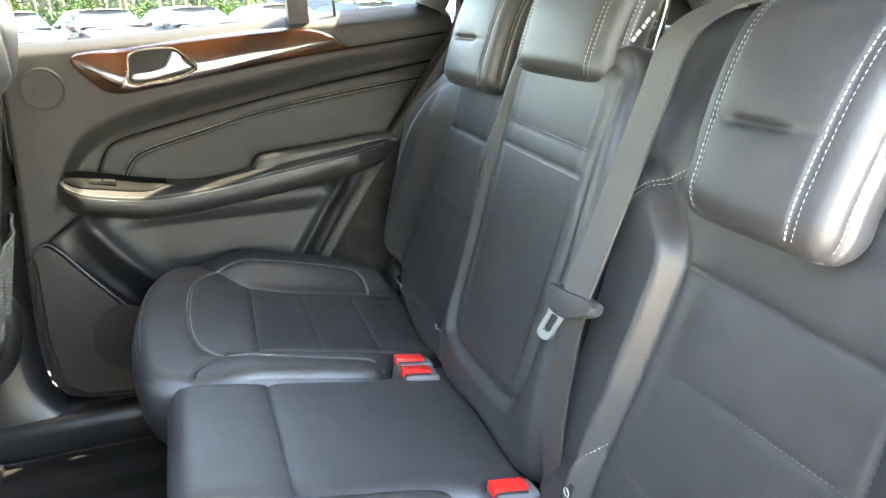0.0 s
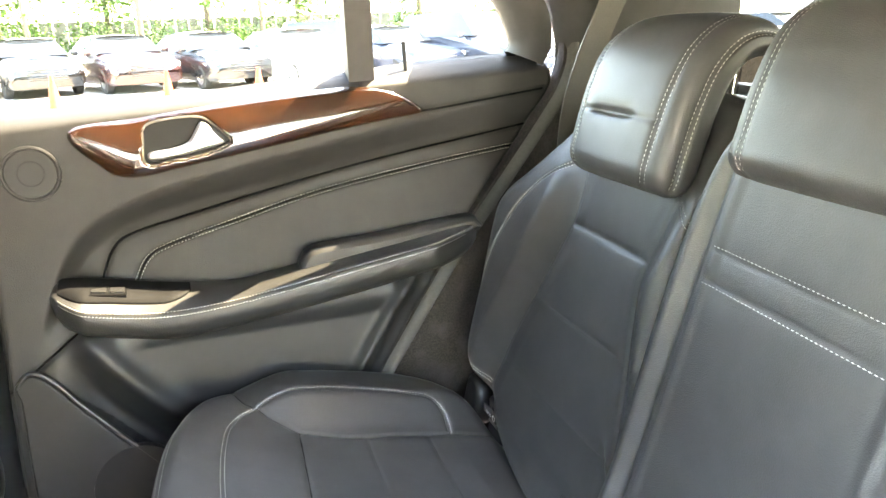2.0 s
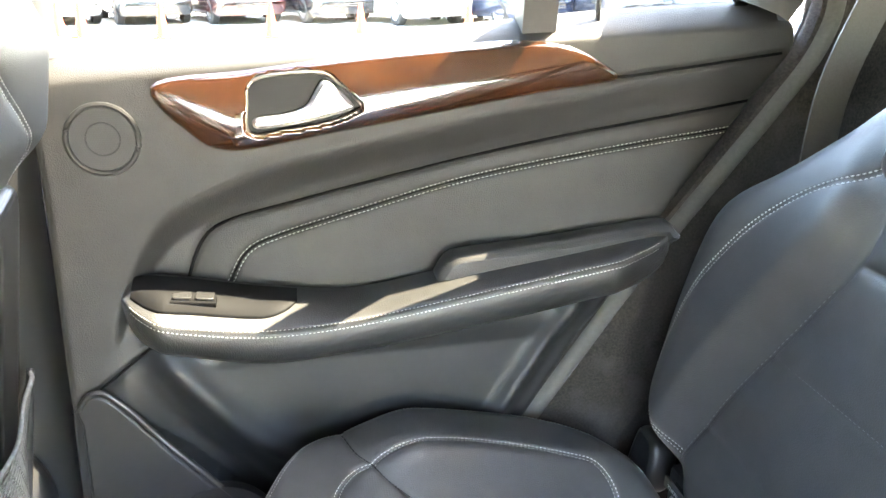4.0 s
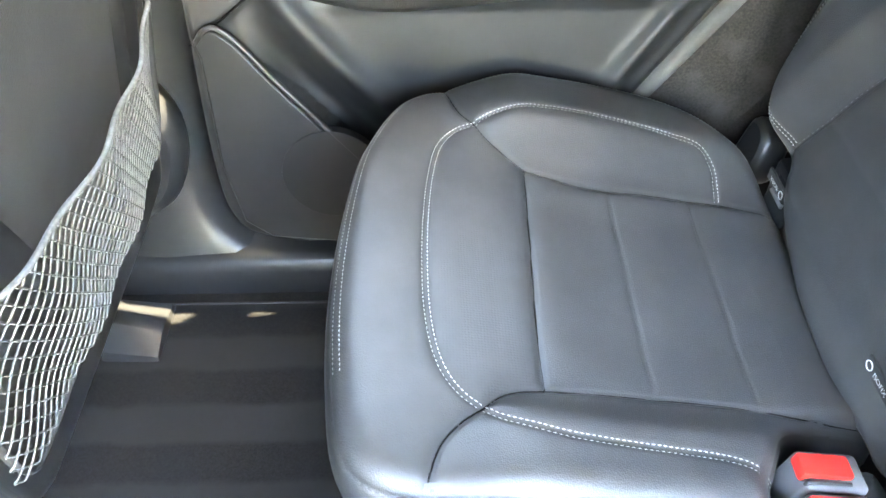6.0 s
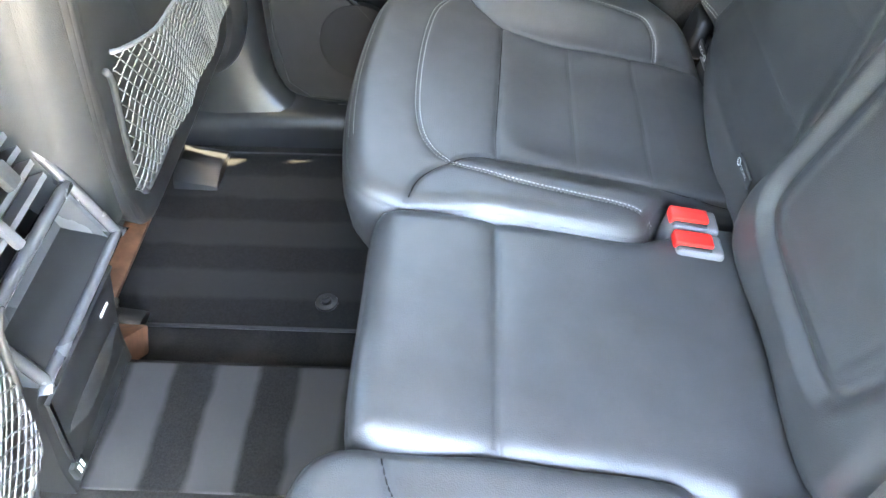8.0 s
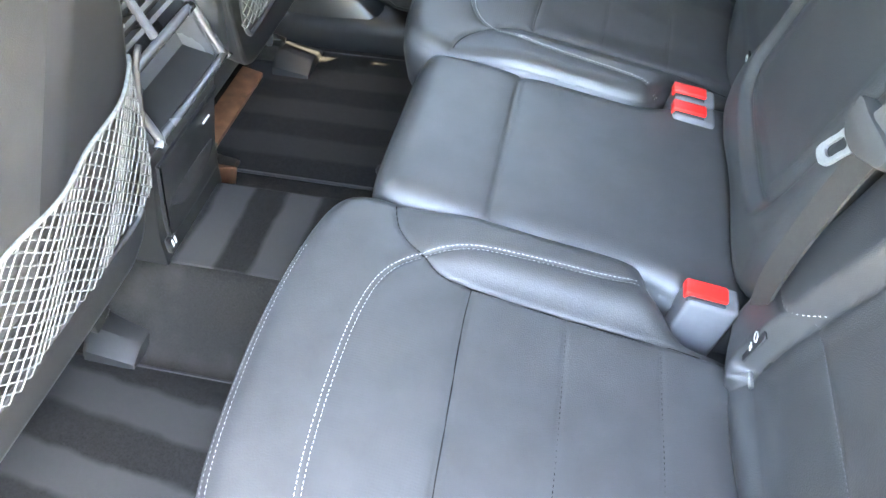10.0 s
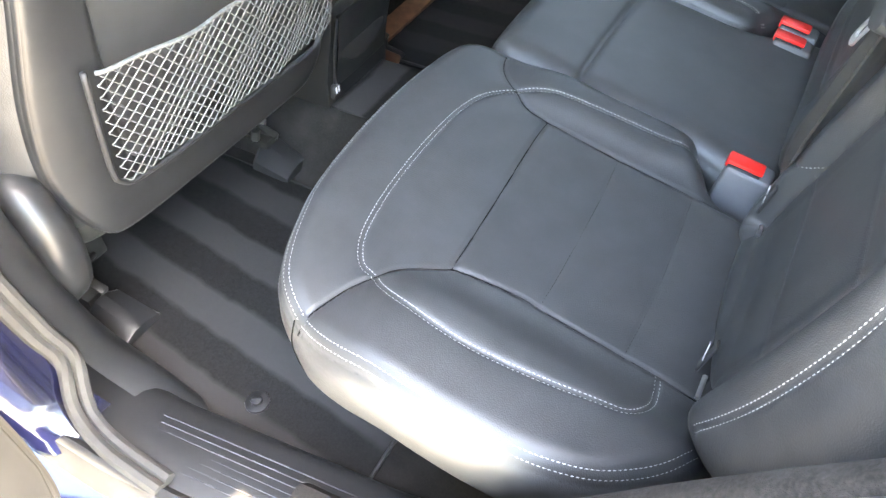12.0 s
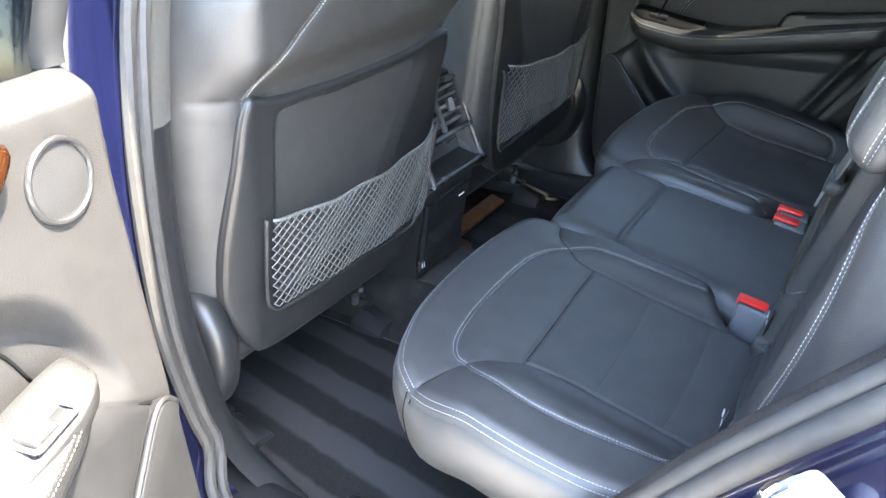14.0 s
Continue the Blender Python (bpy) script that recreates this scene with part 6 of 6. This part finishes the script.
# ---- cabin shell: roof, front, tail, side walls ----
def shell():
    g = G()
    xs, ys = np.linspace(-1.25, 1.55, 40), np.linspace(-0.66, 0.66, 30)
    X, Y = np.meshgrid(xs, ys, indexing="ij")
    Z = 1.215 - 0.045 * (Y / 0.66) ** 4 - 0.05 * ((X - 0.1) / 1.4) ** 2
    g.grid(np.stack([X, Y, Z], -1), flip=True)
    tagged(part("ceiling", g, HEADLINER, None, sharp=None), "light grey fabric headliner", "ceiling", kind="structure")
    g = G()
    Z2 = Z + 0.045
    g.grid(np.stack([X * 1.02, Y * 1.06, Z2], -1))
    tagged(part("roof", g, PAINT, None, sharp=None), "dark blue painted car roof", "roof", kind="structure")
    for s in (-1, 1):
        g = G()
        x = np.linspace(-1.35, 1.6, 60)
        zt = np.interp(x, [-1.35, -1.2, 0.1, 1.55, 1.6], [1.05, 1.13, 1.175, 1.12, 1.05])
        g.tube(np.column_stack([x, np.full(60, 0.655 * s), zt]), 0.045, 10, flat=1.0)
        tagged(part("roof_rail_left" if s < 0 else "roof_rail_right", g, SOFTGREY, None, sharp=None), "dark grey trim along the roof edge", "roof rail", kind="structure")
        # front side wall with its window
        g = G()
        g.box((-1.08, 0.86 * s, 0.40), (1.36, 0.12, 0.90), 0.03)
        tagged(part("wall_front_left" if s < 0 else "wall_front_right", g, DOORSKIN, None), "dark front door panel beside the front seat", "door panel", kind="structure")
        # rear side wall over the wheel arch and cargo space
        g = G()
        o = [(0.44, 0.05), (1.62, 0.05), (1.62, 0.93), (0.76, 0.93), (0.72, 0.86), (0.56, 0.63), (0.40, 0.40)]
        g.slab(np.array(o), lambda P: np.column_stack([P[:, 0], s * P[:, 2], P[:, 1]]), 0.770, 0.800, 0.01)
        tagged(part("wall_rear_left" if s < 0 else "wall_rear_right", g, FELT, None), "dark grey lined wall beside the cargo space", "wall", kind="structure")
        # rear pillar with belt trim
        g = G()
        P = crv([(0.745, 0.86), (0.735, 0.94), (0.69, 1.04), (0.60, 1.13), (0.52, 1.18)], 30)
        A = np.stack([np.column_stack([P[:, 0] + dx, s * (0.80 - 0.42 * np.clip(P[:, 1] - 0.88, 0, 1) + dy), P[:, 1] + dz]) for dx, dy, dz in ((-0.012, 0.02, 0), (0.0, -0.012, 0.0), (0.05, -0.03, 0.02), (0.36, -0.03, 0.03), (0.42, 0.05, 0.03))])
        g.grid(A, flip=s < 0)
        tagged(part("pillar_rear_left" if s < 0 else "pillar_rear_right", g, SOFTGREY, None, sharp=None), "dark grey rear pillar trim", "pillar", kind="structure")
        g = G()
        g.tube(np.array([(1.35, 0.80 * s, 0.93), (1.55, 0.70 * s, 1.12)]), 0.07, 8)
        tagged(part("pillar_tail_left" if s < 0 else "pillar_tail_right", g, SOFTGREY, None), "dark grey tail pillar trim", "pillar", kind="structure")
        g = G()
        g.tube(np.array([(-1.75, 0.80 * s, 0.80), (-1.20, 0.66 * s, 1.13)]), 0.045, 8)
        tagged(part("pillar_front_left" if s < 0 else "pillar_front_right", g, SOFTGREY, None), "dark grey windscreen pillar trim", "pillar", kind="structure")
    g = G()
    g.box((-1.62, 0, 0.42), (0.5, 1.7, 0.80), 0.06, 4)
    g.box((-1.30, -0.38, 0.60), (0.20, 0.36, 0.16), 0.05, 4)
    tagged(part("dashboard", g, PLASTIC, None), "black dashboard across the front of the cabin", "dashboard", kind="structure")
    g = G()
    g.box((1.62, 0, 0.45), (0.12, 1.62, 0.92), 0.03)
    tagged(part("tailgate", g, SOFTGREY, None), "dark grey tailgate lining", "tailgate", kind="structure")
    g = G()
    g.box((1.15, 0, 0.20), (0.95, 1.5, 0.40), 0.02)
    tagged(part("cargo_floor", g, CARPET, None), "dark carpeted cargo floor", "cargo floor", kind="structure")
    # belt strap on the rear pillar of the far side
    b = thing("side_seat_belt", "grey-brown webbing belt on the rear pillar trim", "seat belt", at=(0.7, 0.66, 0.9))
    g = G()
    ribbon(g, crv([(0.855, 0.69, 1.15), (0.787, 0.70, 1.005), (0.740, 0.70, 0.902), (0.712, 0.70, 0.81), (0.690, 0.68, 0.70)], 24), 0.046, (0.9, -0.1, -0.43))
    part("webbing", g, WEBBING, b)
    # the other windows of the car
    def pane(name, label, quad, glass):
        q = np.array(quad, float)
        g = G()
        k = np.linspace(0, 1, 6)[:, None]
        g.grid(np.stack([q[0] + (q[1] - q[0]) * k, q[3] + (q[2] - q[3]) * k]))
        tagged(part(name, g, glass, None), label, "window", kind="structure")
    for s, w in ((-1, "left"), (1, "right")):
        pane("window_front_" + w, "clear front door window", ((-1.45, 0.80 * s, 0.84), (-0.38, 0.80 * s, 0.84), (-0.34, 0.68 * s, 1.15), (-1.20, 0.68 * s, 1.13)), SCREEN_GLASS)
        pane("window_cargo_" + w, "dark privacy glass beside the cargo space", ((1.06, 0.80 * s, 0.92), (1.50, 0.80 * s, 0.92), (1.50, 0.68 * s, 1.13), (0.90, 0.68 * s, 1.15)), PRIVACY_GLASS)
    pane("window_tail", "dark privacy glass of the tailgate", ((1.62, -0.74, 0.90), (1.62, 0.74, 0.90), (1.53, 0.66, 1.16), (1.53, -0.66, 1.16)), PRIVACY_GLASS)
    pane("windscreen", "clear laminated windscreen", ((-1.78, -0.78, 0.80), (-1.78, 0.78, 0.80), (-1.22, 0.64, 1.15), (-1.22, -0.64, 1.15)), SCREEN_GLASS)
    # cargo cover roller
    g = G()
    g.tube(np.array([(0.86, -0.72, 0.84), (0.86, 0.72, 0.84)]), 0.035, 14)
    single("cargo_cover_roller", g, PLASTIC, "black rolled-up cargo cover behind the rear seats", "cargo cover")


shell()


# ---- the car park outside ----
GROUND = -0.46
g = G()
xs = np.concatenate([[-900, -300, -100], np.linspace(-50, 50, 41), [100, 300, 900]])
X, Y = np.meshgrid(xs, xs, indexing="ij")
g.grid(np.stack([X, Y, np.full_like(X, GROUND)], -1))
tagged(part("ground", g, CONCRETE, None, sharp=None), "pale sunlit concrete of the car park", "ground", kind="structure")
g = G()
xs, ys = np.linspace(-90, 90, 60), np.linspace(39, 110, 20)
X, Y = np.meshgrid(xs, ys, indexing="ij")
g.grid(np.stack([X, Y, GROUND + 0.12 + 0.03 * (Y - 39)], -1))
tagged(part("verge", g, GRASS, None, sharp=None), "bright green grass verge behind the car park", "grass", kind="structure")


def parked_car(x, y, yaw, color, suv, label):
    paint = mat("car_paint", color, 0.2, 0.2 if max(color) < 0.5 else 0.0, var=0.05, scale=3, coat=1.0, rough_var=0.03)
    ob = thing("parked_car", label, "car", "parked cars", at=(x, y, GROUND))
    L, W, H = (4.8, 1.9, 1.72) if suv else (4.7, 1.83, 1.42)
    c, s = math.cos(yaw), math.sin(yaw)
    def tr(P):
        P = np.asarray(P, float).reshape(-1, 3)
        return np.column_stack([x + P[:, 0] * c - P[:, 1] * s, y + P[:, 0] * s + P[:, 1] * c, GROUND + P[:, 2]])
    # body: sections along the length; the nose points to -y before turning
    st = [(-L / 2, 0.42, 0.70, 0.80), (-L / 2 + 0.10, 0.24, 0.78, 0.93), (-L / 2 + 0.5, 0.20, 0.86 + 0.1 * suv, 0.99), (-0.9, 0.20, 1.0 + 0.12 * suv, 1.0), (0.6, 0.20, 1.02 + 0.12 * suv, 1.0), (L / 2 - 0.5, 0.22, 1.04 + 0.12 * suv, 0.98), (L / 2 - 0.08, 0.28, 1.0 + 0.1 * suv, 0.92), (L / 2, 0.45, 0.85, 0.82)]
    A = []
    for yy, zb, zt, k in st:
        w = W / 2 * k
        A.append(tr([(-w * 0.92, yy, zb), (-w, yy, zb + 0.12), (-w, yy, zt - 0.22), (-w * 0.95, yy, zt - 0.05), (-w * 0.80, yy, zt), (0, yy, zt + 0.03), (w * 0.80, yy, zt), (w * 0.95, yy, zt - 0.05), (w, yy, zt - 0.22), (w, yy, zb + 0.12), (w * 0.92, yy, zb)]))
    g = G()
    g.grid(np.array(A), False, True)
    k = g.n - 88
    g.f += [tuple(k + j for j in range(11)), tuple(k + 77 + j for j in range(11))[::-1]]
    g.m += [0, 0]
    part("body", g, paint, ob, sharp=50)
    zb = 1.0 + 0.12 * suv
    y0, y1, y2, y3 = -1.05, -0.35, L / 2 - (0.25 if suv else 1.15), L / 2 - (0.1 if suv else 0.35)
    B = np.array([tr([(-W * f / 2, yy, zz) for f, zz in ((0.92, zb - 0.02), (tw, zt2))] + [(W * f / 2, yy, zz) for f, zz in ((tw, zt2), (0.92, zb - 0.02))]) for yy, zt2, tw in ((y0, zb, 0.88), (y1, H - 0.03, 0.70), (0.4, H, 0.70), (y2, H - 0.05, 0.68), (y3, zb, 0.85))])
    g = G()
    g.grid(B)
    part("greenhouse", g, CARGLASS, ob, sharp=30)
    g = G()
    R = np.array([tr([(-W * 0.355, yy, zz), (0, yy, zz + 0.03), (W * 0.355, yy, zz)]) for yy, zz in ((y1 - 0.02, H - 0.02), (0.4, H + 0.012), (y2 + 0.02, H - 0.04))])
    g.grid(R)
    part("roof", g, paint, ob)
    for sx in (-1, 1):
        for wy in (-L / 2 + 0.9, L / 2 - 0.95):
            an = np.linspace(0, 2 * np.pi, 24, endpoint=False)
            g = G()
            rr = 0.34 if suv else 0.32
            prof = [(0.0, rr * 0.62), (0.0, rr * 0.9), (0.03, rr), (0.18, rr), (0.2, rr * 0.9)]
            g.grid(np.array([tr(np.stack([np.full(24, sx * (W / 2 - 0.005 - d)), wy + r * np.cos(an), rr + r * np.sin(an)], 1)) for d, r in prof]), False, True)
            wheel = part("tyre", g, TYRE, ob)
            g = G()
            g.grid(np.array([tr(np.stack([np.full(24, sx * (W / 2 - 0.01 - d)), wy + r * np.cos(an), rr + r * np.sin(an)], 1)) for d, r in ((0.0, rr * 0.62), (0.03, rr * 0.5), (0.035, 0.05))]), False, True)
            part("rim", g, METAL, wheel)
        g = G()
        q = tr([(sx * W * 0.36, -L / 2 + 0.12, 0.68 + 0.06 * suv)])[0]
        g.box(q, (0.34, 0.16, 0.14), 0.04, 2, rot=(0, 0, math.degrees(yaw)))
        part("headlight", g, WHITE, ob)
        g = G()
        q = tr([(sx * (W / 2 + 0.09), -0.75, 1.02 + 0.1 * suv)])[0]
        g.box(q, (0.2, 0.1, 0.13), 0.03, 2, rot=(0, 0, math.degrees(yaw)))
        part("mirror", g, paint, ob)
    g = G()
    q = tr([(0, -L / 2 + 0.06, 0.56)])[0]
    for k in range(5):
        g.box((q[0], q[1], q[2] + 0.06 * (k - 2)), (0.9, 0.14, 0.025), 0.005, 1, rot=(0, 0, math.degrees(yaw)))
    part("grille", g, RUBBER, ob)


def car_row():
    rnd = random.Random(5)
    dark = [(0.02, 0.02, 0.022), (0.03, 0.035, 0.05), (0.25, 0.26, 0.27), (0.72, 0.72, 0.70), (0.05, 0.02, 0.02), (0.4, 0.41, 0.42), (0.02, 0.03, 0.06)]
    words = {0: "black", 1: "dark blue", 2: "grey", 3: "white", 4: "dark red", 5: "silver", 6: "navy"}
    order = [5, 1, 0, 3, 2, 0, 4, 0, 3, 6, 1, 2, 3, 5]
    for k, c in enumerate(order):
        x = -15.5 + 2.3 * k
        y = 22.0 + rnd.uniform(-0.3, 0.3) - max(0, x) * 0.42
        suv = k in (1, 2, 10)
        parked_car(x, y, radians(rnd.uniform(-3, 3) + 22), dark[c], suv, f"{words[c]} parked {'SUV' if suv else 'saloon car'} in a row on pale concrete")
    parked_car(6.5, 34, radians(90), (0.02, 0.02, 0.022), True, "black parked SUV far behind the row of cars")
    parked_car(-9.0, 31, radians(4), (0.55, 0.55, 0.55), True, "silver parked SUV behind the row of cars")
    parked_car(-14.0, 30, radians(-3), (0.6, 0.6, 0.6), False, "silver parked saloon car behind the row")


car_row()


def traffic_cone(x, y):
    ob = thing("traffic_cone", "orange traffic cone on the concrete before the parked cars", "traffic cone", "traffic cones", at=(x, y, GROUND))
    g = G()
    an = np.linspace(0, 2 * np.pi, 20, endpoint=False)
    g.grid(np.array([np.stack([x + r * np.cos(an), y + r * np.sin(an), np.full(20, GROUND + z)], 1) for z, r in ((0.03, 0.17), (0.06, 0.14), (0.70, 0.035), (0.72, 0.0))]), False, True)
    part("cone", g, ORANGE, ob)
    g = G()
    g.box((x, y, GROUND + 0.018), (0.38, 0.38, 0.035), 0.01)
    part("foot", g, ORANGE, ob)


for cx, cy in ((-7.0, 18.2), (-6.0, 17.6), (-4.9, 17.6), (-4.3, 17.0), (-2.6, 16.4), (-0.4, 16.2), (1.4, 15.4), (3.4, 14.4)):
    traffic_cone(cx, cy)


def tree(x, y, h, r, seed, leaf_n=1700):
    ob = thing("tree", "broadleaf tree with a bright green sunlit crown", "tree", "trees behind the car park", at=(x, y, GROUND))
    rnd = random.Random(seed)
    g = G()
    top = (x + rnd.uniform(-0.4, 0.4), y, GROUND + h * 0.8)
    g.tube(crv([(x, y, GROUND - 0.1), (x + rnd.uniform(-0.2, 0.2), y, GROUND + h * 0.4), top], 12), np.linspace(0.22, 0.06, 12), 8)
    for k in range(7):
        z = GROUND + h * rnd.uniform(0.35, 0.75)
        a = rnd.uniform(0, 6.28)
        g.tube(crv([(x, y, z), (x + 0.5 * r * math.cos(a), y + 0.5 * r * math.sin(a), z + 0.5), (x + 0.85 * r * math.cos(a), y + 0.85 * r * math.sin(a), z + 1.0)], 8), np.linspace(0.08, 0.02, 8), 5)
    part("trunk", g, BARK, ob)
    V, F = [], []
    clumps = [(rnd.gauss(0, r * 0.45), rnd.gauss(0, r * 0.45), h * rnd.uniform(0.38, 1.0)) for _ in range(26)]
    for k in range(leaf_n):
        cx, cy, cz = rnd.choice(clumps)
        p = Vector((x + cx + rnd.gauss(0, r * 0.16), y + cy + rnd.gauss(0, r * 0.16), GROUND + cz + rnd.gauss(0, r * 0.13)))
        d = Vector((rnd.gauss(0, 1), rnd.gauss(0, 1), rnd.gauss(0, 0.6))).normalized()
        e = d.cross(Vector((rnd.gauss(0, 1), rnd.gauss(0, 1), 1))).normalized()
        s = rnd.uniform(0.12, 0.26)
        n = len(V)
        V += [p - d * s, p + e * s * 0.5, p + d * s, p - e * s * 0.5]
        F.append((n, n + 1, n + 2, n + 3))
    g = G()
    g.add([tuple(v) for v in V], F)
    part("crown", g, LEAF, ob, sharp=None)
    return ob


first = tree(-16, 43, 7.0, 3.4, 1)
second = tree(-9.5, 46, 8.0, 3.2, 2)
for k, (tx, ty, tz) in enumerate(((-21, 41, 20), (-4, 47, 95), (1.5, 44, 200), (7, 48, 130), (13, 42, 60), (20, 45, 300), (27, 40, 10))):
    src = first if k % 2 else second
    copy_thing(src, pose(tx, ty, GROUND, 0, 0, tz))
# trees ahead and an unseen near-side row added to dim low skylight
for tx, ty, tz in ((-16, -9, 30), (-19, -3, 150), (-12, -14, 80), (-7, -15.5, 200), (-2, -15, 310), (3, -16, 45), (8, -15, 120), (13, -14, 260), (18, -11, 10)):
    copy_thing(first, pose(tx, ty, GROUND, 0, 0, tz))


def shrub(x, y, seed):
    ob = thing("shrub", "bushy bright green shrub at the edge of the car park", "shrub", "shrubs", at=(x, y, GROUND))
    rnd = random.Random(seed)
    V, F = [], []
    for k in range(1800):
        p = Vector((x + rnd.gauss(0, 1.1), y + rnd.gauss(0, 0.6), GROUND + 0.1 + abs(rnd.gauss(0, 1.25))))
        d = Vector((rnd.gauss(0, 1), rnd.gauss(0, 1), rnd.gauss(0, 0.7))).normalized()
        e = d.cross(Vector((0.3, 0.2, 1))).normalized()
        s = rnd.uniform(0.08, 0.18)
        n = len(V)
        V += [p - d * s, p + e * s * 0.5, p + d * s, p - e * s * 0.5]
        F.append((n, n + 1, n + 2, n + 3))
    g = G()
    g.add([tuple(v) for v in V], F)
    part("leaves", g, LEAF, ob, sharp=None)
    return ob


bush = shrub(-11, 41, 4)
for k, (tx, ty) in enumerate(((-14.5, 40), (-7.5, 41.5), (2.5, 42), (5.5, 44.4), (12, 41), (17, 40), (-18, 40.5), (-21, 42), (-4.6, 43.5), (-1.2, 42.6), (9, 43.5), (20.5, 42))):
    copy_thing(bush, pose(tx, ty, GROUND, 0, 0, 60 * k))


def fence():
    ob = thing("fence", "weathered grey wooden fence behind the trees", "fence", at=(0, 52, GROUND))
    for k in range(90):
        g = G()
        x = -36 + 0.8 * k
        g.box((x, 52 + 0.02 * (k % 3), GROUND + 1.35), (0.72, 0.05, 1.9), 0.02, 1)
        part("board", g, FENCE, ob)


fence()


def pole(x, y, h, label):
    ob = thing("utility_pole", label, "pole", "poles", at=(x, y, GROUND))
    g = G()
    g.tube(np.array([(x, y, GROUND), (x + 0.05, y, GROUND + h)]), np.array([0.13, 0.10]), 10)
    part("post", g, BARK, ob)


for px, py in ((-7.0, 40), (-2.0, 41), (4.0, 41), (9.5, 40)):
    pole(px, py, 7.5, "brown wooden utility pole at the edge of the car park")
